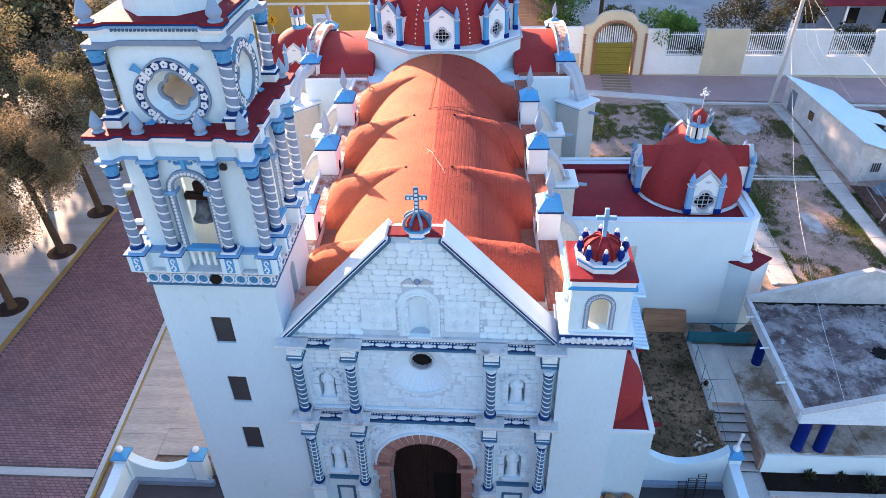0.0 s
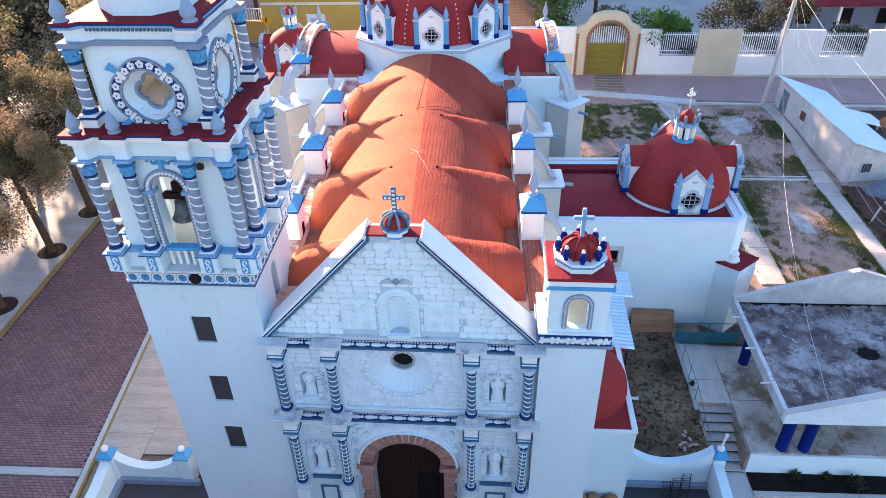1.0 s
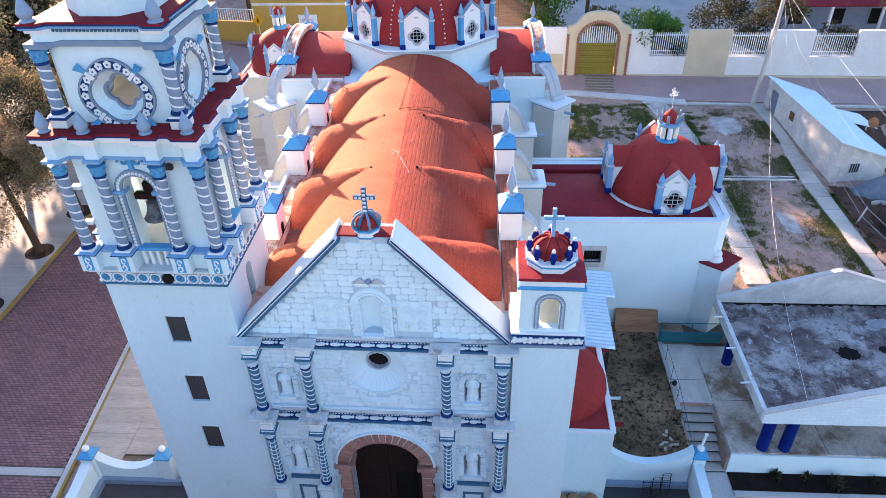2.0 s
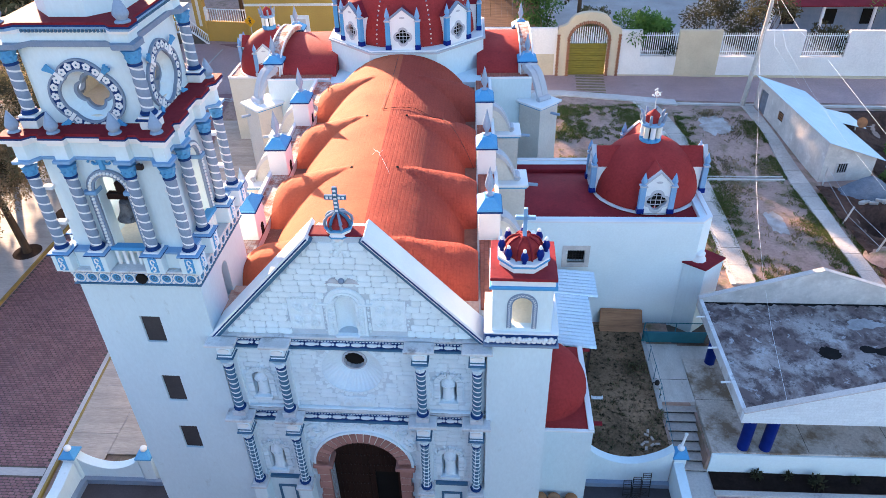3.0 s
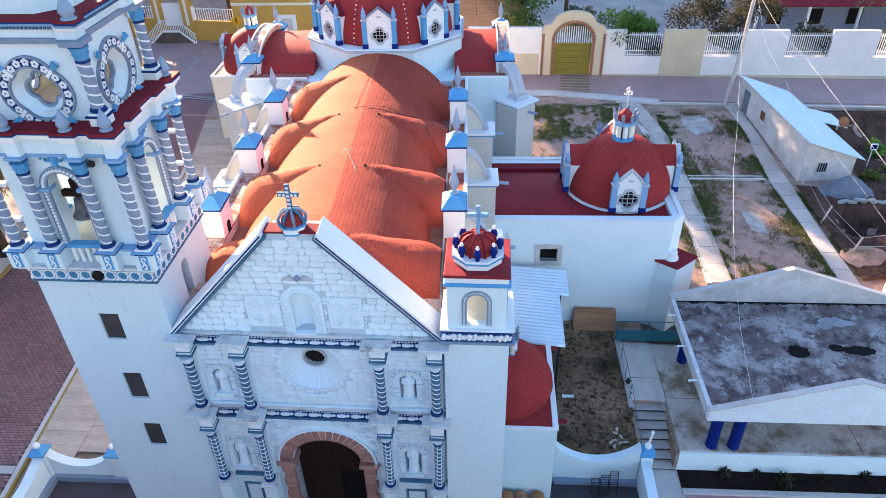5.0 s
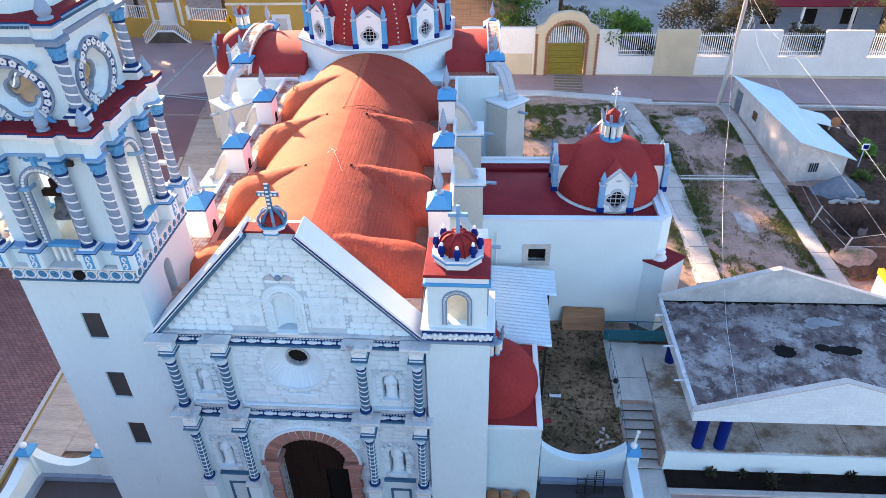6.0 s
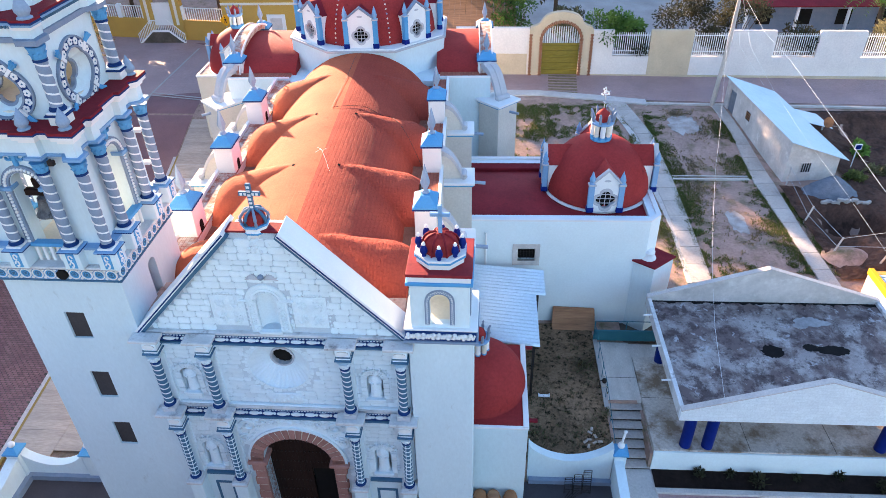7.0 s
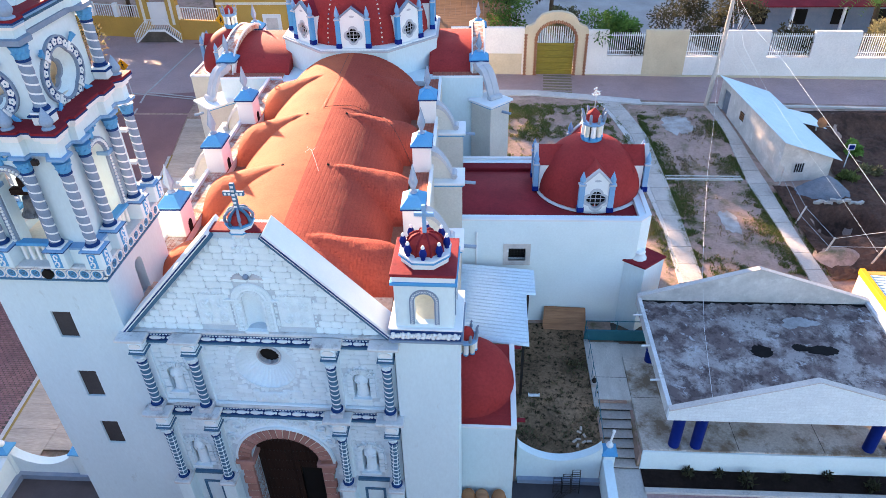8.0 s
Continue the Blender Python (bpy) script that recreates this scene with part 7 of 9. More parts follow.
# ---- pavilion
pav = thing("pavilion", (16, 20, 0.2), "open concrete pavilion with stained flat roof and blue columns", "pavilion")
FX0, FX1, FYA, FYB = 11.10, 20.45, 16.54, 22.84
part("roof_slab", Geo().box(FX0, FX1, FYA, FYB, 3.60, 3.88), ROOFST, pav, "flat concrete roof slab, black with mould and puddles")
rgp = random.Random(12)
for cx, cy, rx, ry, mt, nm in ((15.25, 19.75, 0.42, 0.36, PUDDLE, "mould_stain"), (16.75, 20.0, 0.30, 0.20, PUDDLE, "mould_stain"), (17.55, 19.88, 0.62, 0.26, PUDDLE, "mould_stain"), (17.2, 21.5, 0.55, 0.30, PALE, "pale_stain"), (16.8, 21.25, 0.30, 0.16, PALE, "pale_stain"), (17.75, 21.45, 0.28, 0.15, PALE, "pale_stain")):
    kz = 3.884 + 0.0015 * rgp.random()
    part(nm, Geo().prism([(cx + rx * (1 + 0.16 * rgp.uniform(-1, 1)) * math.cos(2 * math.pi * i / 40), cy + ry * (1 + 0.16 * rgp.uniform(-1, 1)) * math.sin(2 * math.pi * i / 40)) for i in range(40)], 3.879, kz), mt, pav)
for ya, yb in ((FYA - 0.02, FYA + 0.15), (FYB - 0.15, FYB + 0.02)):
    gd = [(FX0 - 0.02, 3.56), (FX1 + 0.02, 3.56), (FX1 + 0.02, 4.02), (15.72, 5.56), (FX0 - 0.02, 4.02)]
    part("gable_parapet", Geo().ext_y(gd, ya, yb), PBLOCK if ya < 20 else GREYW, pav, "painted low-gabled parapet")
    tp = Geo()
    for (xa, za), (xb, zb) in ((gd[4], gd[3]), (gd[3], gd[2])):
        tp.loft([[(x, ya - 0.02, z + 0.003), (x, yb + 0.04, z + 0.003), (x, yb + 0.04, z + 0.05), (x, ya - 0.02, z + 0.05)] for x, z in ((xa, za), (xb, zb))])
    part("parapet_cap", tp, CONC, pav)
for xa in (FX0 - 0.02, FX1 - 0.13):
    part("side_kerb", Geo().box(xa, xa + 0.15, FYA + 0.15, FYB - 0.15, 3.56, 4.02), LEDGE, pav)
edge = Geo()
rge = random.Random(4)
front, back = [], []
for i in range(80):
    x = FX0 + 0.15 + (FX1 - FX0 - 0.3) * i / 79
    front.append((x, FYB - 0.22 - 0.16 * rge.random() ** 2))
    back.append((x, FYB - 0.152))
part("mould_stain", edge.prism(front + back[::-1], 3.879, 3.8835), PUDDLE, pav)
for yy in (18.1, 19.9, 21.7):
    part("drain_pipe", Geo().tube([(FX0 + 0.1, yy, 3.93), (FX0 - 0.35, yy, 3.90)], 0.04, 8), WHITE2, pav)
for x, y in ((11.85, 17.30), (12.65, 17.28), (18.95, 17.35), (19.8, 17.35), (11.78, 21.75), (12.7, 21.8), (18.95, 22.15), (19.8, 22.15)):
    part("column", Geo().lathe([(0.21, 1.3), (0.21, 3.6)], x, y, 0, 20), ROYAL, pav, "dark blue round column", 40)
part("platform", Geo().box(10.67, 22.5, 17.03, 21.96, 0.2, 1.34, 0.02), FLOORST, pav, "worn concrete platform")
part("platform_face", Geo().box(10.66, 22.5, 16.95, 17.03, 0.2, 1.29, 0.01), PALEW, pav)
part("floor_joint", Geo().box(10.7, 22.4, 19.6, 19.615, 1.33, 1.344).box(14.2, 14.215, 17.1, 21.9, 1.33, 1.344).box(17.3, 17.315, 17.1, 21.9, 1.33, 1.344), DARK, pav)
# stairs beside it
LANDC = mat("bleached_concrete", (0.66, 0.61, 0.56), (0.50, 0.455, 0.41), 0.9, 0.8, 12, 0.3, dirt=(0.26, 0.225, 0.195), dirt_at=0.62, dirt_scale=2.2, fine=0.2, stretch=(2.2, 0.7, 1))
# Dark riser colour carries the shadow under each step's nosing.
NOSING_SHADE = mat("nosing_shade_concrete", (0.075, 0.062, 0.056), (0.045, 0.038, 0.035), 0.9, 2.0, 14, 0.4)
stairs = thing("stairs", (10.0, 18.2, 0.2), "seven worn concrete steps between white walls", "stairs")
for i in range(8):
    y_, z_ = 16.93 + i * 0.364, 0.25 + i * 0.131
    part("riser", Geo().box(9.30, 10.655, y_ + 0.03, y_ + 0.34, 0.2, z_ + 0.09), NOSING_SHADE, stairs, "dark riser coloured for the shadow under the nosing")
    if i < 7:
        part("step", Geo().box(9.30, 10.655, y_, y_ + 0.40, z_ + 0.09, z_ + 0.131, 0.012), PATHC, stairs)
part("landing", Geo().box(9.30, 10.655, 19.48, 22.84, 0.9, 1.325, 0.01).box(10.655, 12.6, 21.97, 22.84, 0.9, 1.24), LANDC, stairs, "pale concrete landing")
part("landing_joint", Geo().box(9.31, 10.65, 20.70, 20.715, 1.30, 1.329), DARK, stairs)
part("stair_foot", Geo().box(9.5, 10.75, 15.6, 16.96, 0.1, 0.26), CONC, stairs)
part("side_string", Geo().loft([[(9.12, y, 0.2), (9.30, y, 0.2), (9.30, y, z), (9.12, y, z)] for y, z in ((16.75, 0.75), (19.48, 1.42), (22.9, 1.42))]), CONCL, stairs)
rl = Geo().tube([(9.20, 17.0, 1.65), (9.20, 19.5, 2.2), (9.18, 22.8, 2.2)], 0.012, 6)
for y, z in ((17.0, 0.75), (18.2, 1.1), (19.5, 1.4), (20.6, 1.4), (21.7, 1.4), (22.8, 1.4)):
    rl.tube([(9.20, y, z), (9.20, y, z + 0.85)], 0.012, 6)
part("handrail", rl, TEAL, stairs, "thin teal-grey iron handrail")
# garden behind the curved wall
solo("garden_bed", Geo().grid(list(np.linspace(5.76, 9.16, 30)), list(np.linspace(16.5, 24.0, 60)), lambda x, y: 1.34 + 0.05 * noise.noise(Vector((x, y, 3))) + 0.025 * noise.noise(Vector((x * 4, y * 4, 7)))), GARDEN, "dark damp garden earth with moss and dead leaves", "garden", "structure")
wl = Geo()
pts = [(5.95, 2.3)] + [(5.95 + 3.1 * q, 2.25 - 0.80 * math.sin(math.pi * min(q * 1.02, 1)) ** 0.75) for q in np.linspace(0.02, 0.98, 21)] + [(9.02, 1.75)]
wl.loft([[(x, 16.30, 0.2), (x, 16.62, 0.2), (x, 16.62, z), (x, 16.30, z)] for x, z in pts])
solo("curved_wall", wl, WHITE, "white forecourt wall with a sagging curved top", "wall", "structure")


def gate_post(x, y, z0, z1, w, ball_lamp=False):
    p = thing("gate_post", (x, y, z0), "white wall post with sky blue cap and ball", "post", "forecourt posts")
    part("post", Geo().box(x - w, x + w, y - w, y + w, z0, z1, 0.02), WHITE, p)
    part("cap", Geo().loft([[(x + a * (w + 0.06), y + b * (w + 0.06), z1) for a, b in ((-1, -1), (1, -1), (1, 1), (-1, 1))], [(x + a * (w + 0.06), y + b * (w + 0.06), z1 + 0.07) for a, b in ((-1, -1), (1, -1), (1, 1), (-1, 1))], [(x + a * 0.08, y + b * 0.08, z1 + 0.24) for a, b in ((-1, -1), (1, -1), (1, 1), (-1, 1))]]), BLUE, p)
    part("ball", Geo().ball((x, y, z1 + 0.33), 0.13, 14, 9), WHITE2, p, "", 80)
    if ball_lamp:
        part("lamp_arm", Geo().tube([(x, y, z1 + 0.4), (x + 0.08, y + 0.05, z1 + 0.95)], 0.045, 8).ball((x + 0.08, y + 0.05, z1 + 1.0), 0.07, 8, 6), WHITE2, p)


gate_post(9.27, 16.50, 0.2, 1.85, 0.22, True)
part("low_wall", Geo().loft([[(9.05, 16.3, 0.2), (9.4, 16.3, 0.2), (9.4, 16.3, 1.6), (9.05, 16.3, 1.6)], [(9.1, 12.5, 0.2), (9.45, 12.5, 0.2), (9.45, 12.5, 1.2), (9.1, 12.5, 1.2)]]), WHITE)
# left forecourt wall
gate_post(-13.22, 15.82, 0.2, 1.70, 0.24)
gate_post(-10.36, 15.90, 0.2, 1.70, 0.24)
wl = Geo()
pts = [(-13.0 + 2.35 * q, 1.62 - 0.60 * math.sin(math.pi * q) ** 0.7) for q in np.linspace(0, 1, 19)]
wl.loft([[(x, 15.72, 0.2), (x, 16.06, 0.2), (x, 16.06, z), (x, 15.72, z)] for x, z in pts])
solo("curved_wall_left", wl, WHITE, "white forecourt wall with a sagging curved top", "wall", "structure")
wl = Geo().loft([[(-13.45, y, 0.2), (-13.05, y, 0.2), (-13.05, y, z), (-13.45, y, z)] for y, z in ((15.6, 1.5), (14.6, 1.3), (12.0, 1.3), (9.0, 1.3))])
solo("side_wall_left", wl, WHITE, "white low forecourt side wall with dirt stains", "wall", "structure")
solo("court_kerb", Geo().box(-13.0, -9.9, 15.55, 15.72, 0.2, 0.55).box(-13.05, -12.85, 9, 15.55, 0.2, 0.55).box(6.0, 9.05, 16.12, 16.3, 0.2, 0.5), GREYB, "grey-blue painted base course of the walls", "kerb", "structure")

# ---- yard things
XF[0] = turned(22.05, 37.1, 6.5)
hs = thing("small_house", (24, 42, 1.25), "small grey rendered house with pale blue metal roof", "house")
hx0, hx1, hy0, hy1 = 22.2, 25.4, 37.3, 46.75


def eave(y, z):
    """The roof climbs a little with the yard towards the street."""
    return z + 0.027 * (y - hy0)


hw = Geo()
for ya, yb in ((hy0, hy0 + 0.25), (hy1 - 0.25, hy1)):
    hw.ext_y([(hx0, 1.1), (hx1, 1.1), (hx1, eave(ya, 2.80)), (hx0, eave(ya, 3.97))], ya, yb)
hw.loft([[(hx1 - 0.25, y, 1.1), (hx1, y, 1.1), (hx1, y, eave(y, 2.80)), (hx1 - 0.25, y, eave(y, 2.86))] for y in (hy0 + 0.25, hy1 - 0.25)])
for a, b, z0, z1 in ((hy0 + 0.25, 42.72, 1.1, 0), (42.72, 43.38, 1.1, 2.72), (42.72, 43.38, 3.32, 0), (43.38, 45.15, 1.1, 0), (45.15, 46.1, 3.70, 0), (46.1, hy1 - 0.25, 1.1, 0)):
    hw.loft([[(hx0, y, z0), (hx0 + 0.25, y, z0), (hx0 + 0.25, y, z1 or eave(y, 3.93)), (hx0, y, z1 or eave(y, 3.97))] for y in (a, b)])
part("wall", hw, GREYW, hs, "blotchy grey cement render")
rf_ = Geo()
rs = []
for i in range(116):
    y = hy0 - 0.2 + (hy1 - hy0 + 0.4) * i / 115
    w = 0.018 * (i % 2)
    rs.append([(hx0 - 0.15, y, eave(y, 4.03) + w), (hx1 + 0.45, y, eave(y, 2.68) + w), (hx1 + 0.45, y, eave(y, 2.71) + w), (hx0 - 0.15, y, eave(y, 4.06) + w)])
part("roof", rf_.loft(rs), TIN, hs, "pale blue corrugated metal roof")
part("roof_patch", Geo().loft([[(25.6, ya, za), (27.3, yb, zb), (27.3, yb, zb + 0.03), (25.6, ya, za + 0.03)] for ya, yb, za, zb in ((42.6, 41.6, 2.72, 2.55), (43.7, 42.7, 2.75, 2.58), (44.75, 43.75, 2.78, 2.6))]), TIN, hs)
part("porch_post", Geo().box(27.1, 27.18, 42.4, 42.48, 1.2, 2.56), STEEL, hs)
w1 = part("window_1", Geo().box(hx0 + 0.03, hx0 + 0.08, 42.70, 43.40, 2.70, 3.34), WOOD, hs, "brown wooden shutter")
for zz in (2.82, 2.98, 3.14):
    part("shutter_slat", Geo().box(hx0 + 0.005, hx0 + 0.03, 42.74, 43.36, zz, zz + 0.07), CLAY, w1)
part("door", Geo().box(hx0 + 0.08, hx0 + 0.12, 45.15, 46.1, 1.9, 3.7), GREYST, hs, "dark grey metal door")
w2 = part("window_2", Geo().box(23.1, 23.72, hy0 - 0.03, hy0 + 0.02, 1.95, 2.55), DARK, hs)
for i in range(5):
    part("window_bar", Geo().box(23.12 + i * 0.142, 23.145 + i * 0.142, hy0 - 0.06, hy0 - 0.03, 1.95, 2.55), STEEL, w2)
wb = Geo().box(23.04, 23.78, hy0 - 0.05, hy0 - 0.005, 2.55, 2.62).box(23.04, 23.78, hy0 - 0.05, hy0 - 0.005, 1.88, 1.95).box(23.04, 23.1, hy0 - 0.05, hy0 - 0.005, 1.95, 2.55).box(23.72, 23.78, hy0 - 0.05, hy0 - 0.005, 1.95, 2.55)
part("window_frame", wb, GREYW, w2)
XF[0] = I4
solo("beam", Geo().box(15.75, 20.3, 37.35, 37.50, gz(16, 37) - 0.02, gz(16, 37) + 0.14, 0.01).box(15.75, 20.3, 37.75, 37.85, gz(16, 37) - 0.02, gz(16, 37) + 0.12, 0.01), CONC, "two pale concrete kerb beams lying across the yard", "kerb beam")

# ---- long street wall, gate
lw = thing("wall_street", (20, 52.4, 2.2), "long white and cream street wall with railings", "wall", kind="structure")


def wall_y(x):
    return 52.35 - 0.022 * (x - 12)


def street_wall(x0, x1, z1, material, name="wall", z0=1.9):
    ya, yb = wall_y(x0), wall_y(x1)
    return part(name, Geo().loft([[(x0, ya, z0), (x0, ya + 0.28, z0), (x0, ya + 0.28, z1), (x0, ya, z1)], [(x1, yb, z0), (x1, yb + 0.28, z0), (x1, yb + 0.28, z1), (x1, yb, z1)]]), material, lw)


segs = [(2.0, 7.6, 5.9, WALLST, 0), (12.4, 13.95, 5.75, WALLST, 0), (13.95, 16.7, 3.75, WALLST, 1), (16.7, 19.85, 5.75, CREAMG, 0), (19.85, 22.65, 3.75, WALLST, 1), (22.65, 25.8, 5.75, WALLST, 0), (25.8, 28.95, 3.75, WALLST, 1), (28.95, 32.25, 5.75, WALLST, 0), (32.25, 36.5, 3.75, WALLST, 1), (36.5, 60, 5.7, WALLST, 0)]
for x0, x1, zt, mm, rail in segs:
    street_wall(x0, x1, zt, mm)
    if rail:
        r_ = part("railing", Geo().box(x0, x1, wall_y(x0) + 0.12, wall_y(x0) + 0.16, 3.8, 3.86).box(x0, x1, wall_y(x0) + 0.12, wall_y(x0) + 0.16, 5.3, 5.36).box(x0, x1, wall_y(x0) + 0.12, wall_y(x0) + 0.16, 4.1, 4.15), WHITE2, lw)
        bb = Geo()
        for i in range(int((x1 - x0) / 0.16)):
            xx = x0 + 0.08 + i * 0.16
            bb.box(xx - 0.022, xx + 0.022, wall_y(xx) + 0.10, wall_y(xx) + 0.13, 3.8, 5.55)
        part("bar_row", bb, WHITE2, r_)
part("wall_dado", Geo().box(4.0, 7.6, 52.45, 52.5, 1.9, 3.9), CREAMG, lw)
gt = thing("street_gate", (10, 52.4, 2.2), "cream arched gateway with brick edging and yellow doors", "gate")
gy = 52.3
gw = Geo()
for sx in (-1, 1):
    a, b = sorted((10 + sx * 1.45, 10 + sx * 2.4))
    gw.box(a, b, gy, gy + 0.45, 2.0, 5.0)
inn = [(10.0 - 1.45 * math.cos(q), 5.0 + 1.30 * math.sin(q)) for q in np.linspace(0, math.pi, 21)]
ouo = [(7.6, 5.0), (7.6, 5.5), (7.6, 5.75), (7.75, 6.0), (8.1, 6.12), (8.35, 6.25), (8.55, 6.6), (8.85, 6.88), (9.25, 7.03), (9.62, 7.1), (10.0, 7.12)]
ouo = ouo + [(20 - x, z) for x, z in ouo[-2::-1]]
strip_band(gw, inn, ouo, gy, gy + 0.45)
part("gateway", gw, CREAMG, gt)
ed_ = part("arch_band", strip_band(Geo(), [(10.0 - 1.45 * math.cos(q), 5.0 + 1.30 * math.sin(q)) for q in np.linspace(0, math.pi, 21)], [(10.0 - 1.6 * math.cos(q), 5.0 + 1.45 * math.sin(q)) for q in np.linspace(0, math.pi, 21)], gy - 0.02, gy), CREAMG, gt)
for i in range(26):
    for sx in (-1, 1):
        part("brick", Geo().box(10 + sx * 1.52 - (0.13 if i % 2 else 0.08), 10 + sx * 1.52 + (0.13 if i % 2 else 0.08), gy - 0.06, gy, 2.1 + i * 0.115, 2.195 + i * 0.115), BRICKM, ed_)
        part("brick", Geo().box(10 + sx * 2.30 - (0.12 if i % 2 else 0.07), 10 + sx * 2.30 + (0.12 if i % 2 else 0.07), gy - 0.06, gy, 2.1 + i * 0.13, 2.21 + i * 0.13), BRICKM, ed_)
for i in range(34):
    q = math.pi * (i + 0.5) / 34
    part("brick", Geo().box(-0.055, 0.055, gy - 0.06, gy, -0.13 if i % 2 else -0.09, 0.13 if i % 2 else 0.09).xf(Matrix.Translation((10 - 1.53 * math.cos(q), 0, 5.0 + 1.38 * math.sin(q))) @ Matrix.Rotation(q - math.pi / 2, 4, "Y")), BRICKM, ed_)
for i in range(13):
    part("plank", Geo().box(8.6, 11.4, gy + 0.18, gy + 0.26, 2.25 + i * 0.19, 2.42 + i * 0.19, 0.01), GATEY, gt)
gb = Geo()
for i in range(17):
    gb.box(8.62 + i * 0.17, 8.68 + i * 0.17, gy + 0.30, gy + 0.34, 4.7, 5.95)
part("top_bar_row", gb, WHITE2, gt)
# crosswalk and pole
cwk = Geo()
for i in range(7):
    cwk.loft([[(8.95 + 0.04 * i, 48.75 + i * 0.55 + dy, 2.245), (11.1 + 0.04 * i, 48.6 + i * 0.55 + dy, 2.245), (11.1 + 0.04 * i, 48.6 + i * 0.55 + dy, 2.256), (8.95 + 0.04 * i, 48.75 + i * 0.55 + dy, 2.256)] for dy in (0, 0.3)])
solo("crosswalk", cwk, YWORN, "worn pale yellow crosswalk stripes", "crosswalk", "structure")
pole = thing("utility_pole", (19.9, 46.6, 2.2), "leaning concrete utility pole with cables", "utility pole")
part("pole", Geo().tube([(20.28, 46.6, 2.1), (20.48, 46.55, 6.0), (20.56, 46.5, 10.5)], [0.17, 0.14, 0.11], 10), PATHC, pole, "", 50)
for pts, thick in (([(19.9, 46.4, 10.9), (20.6, 41.4, 9.1), (21.5, 38.8, 8.2), (22.75, 33.4, 6.35), (23.8, 29.0, 4.75), (24.3, 27.0, 4.0)], 0.009),
                   ([(20.5, 46.4, 10.2), (20.3, 42.2, 7.95), (21.1, 39.4, 6.4), (22.1, 36.0, 4.9), (23.0, 31.9, 3.75), (23.65, 28.0, 2.7)], 0.005),
                   ([(20.5, 46.4, 9.8), (19.75, 42.5, 7.9), (20.95, 40.4, 6.2)], 0.004),
                   ([(20.5, 46.4, 7.9), (19.8, 44.8, 7.1), (17.5, 36.3, 4.95), (16.5, 33.0, 4.4), (15.1, 28.05, 4.3), (13.9, 23.7, 4.5), (13.1, 20.3, 4.55), (12.7, 17.4, 4.2), (12.66, 16.6, 3.9)], 0.006)):
    part("cable", Geo().tube(pts, thick, 5), WHITE2, pole)
# ---- trees
def leaf_cloud(rng_, centres, n, size, droop=0.3):
    """Small leaf blades scattered round the given clump centres (x, y, z, radius)."""
    g = Geo()
    vs, fs = [], []
    for i in range(n):
        cx, cy, cz, r = centres[rng_.randrange(len(centres))]
        d = Vector((rng_.gauss(0, 1), rng_.gauss(0, 1), rng_.gauss(0, 0.8))).normalized() * r * rng_.random() ** 0.45
        p = Vector((cx, cy, cz)) + d
        u = (d.normalized() + Vector((rng_.gauss(0, 0.6), rng_.gauss(0, 0.6), rng_.gauss(-droop, 0.5)))).normalized()
        w = u.cross(Vector((rng_.gauss(0, 1), rng_.gauss(0, 1), rng_.gauss(0, 1)))).normalized()
        L, W = size * rng_.uniform(0.6, 1.5), size * rng_.uniform(0.16, 0.34)
        k = len(vs)
        vs += [tuple(p), tuple(p + u * L * 0.5 + w * W), tuple(p + u * L), tuple(p + u * L * 0.5 - w * W)]
        fs.append((k, k + 1, k + 2, k + 3))
    g.v, g.f = vs, fs
    return g


def plain_mesh(name, g, material):
    me = bpy.data.meshes.new(name)
    me.from_pydata(g.v, [], g.f)
    me.materials.append(material)
    return me


def tree(x, y, h, r, seed, tones, n, label, lean=0.0, size=0.26, base=0.42):
    z0 = gz(x, y) + 0.1
    rg = random.Random(seed)
    t = thing("tree", (x, y, z0), label, "tree", "park trees")
    tr = Geo()
    top = Vector((x + lean, y + rg.uniform(-0.4, 0.4), z0 + h * 0.8))
    mid = Vector((x + lean * 0.35, y, z0 + h * 0.35))
    tr.tube([(x, y, z0 - 0.2), (x + 0.02, y, z0 + 0.3), mid, mid.lerp(top, 0.5), top], [0.27, 0.21, 0.17, 0.12, 0.04], 9)
    centres = []
    for i in range(15):
        q = rg.uniform(0.15, 1.0)
        s = mid.lerp(top, q)
        a = rg.uniform(0, 2 * math.pi)
        reach = r * (1.05 - 0.55 * q) * rg.uniform(0.55, 1.0)
        e = s + Vector((math.cos(a) * reach, math.sin(a) * reach, rg.uniform(-0.1, 0.25) * h * 0.4))
        tr.tube([s, s.lerp(e, 0.5) + Vector((0, 0, 0.2)), e], [0.08, 0.05, 0.015], 5)
        for j in range(4):
            c = s.lerp(e, rg.uniform(0.45, 1.05)) + Vector((rg.gauss(0, 0.5), rg.gauss(0, 0.5), rg.gauss(0, 0.45)))
            centres.append((c.x, c.y, c.z, rg.uniform(0.45, 1.0) * r * 0.30))
    for j in range(5):
        centres.append((top.x + rg.gauss(0, 0.6), top.y + rg.gauss(0, 0.6), top.z + rg.uniform(-0.3, 0.8), r * 0.30))
    part("trunk", tr, BARK, t, "", 50)
    for k, (tone, share) in enumerate(tones):
        put("crown", plain_mesh("crown", leaf_cloud(random.Random(seed * 7 + k), centres[k::len(tones)] if len(tones) > 1 else centres, int(n * share), size), FOL[tone]), t)
    return t


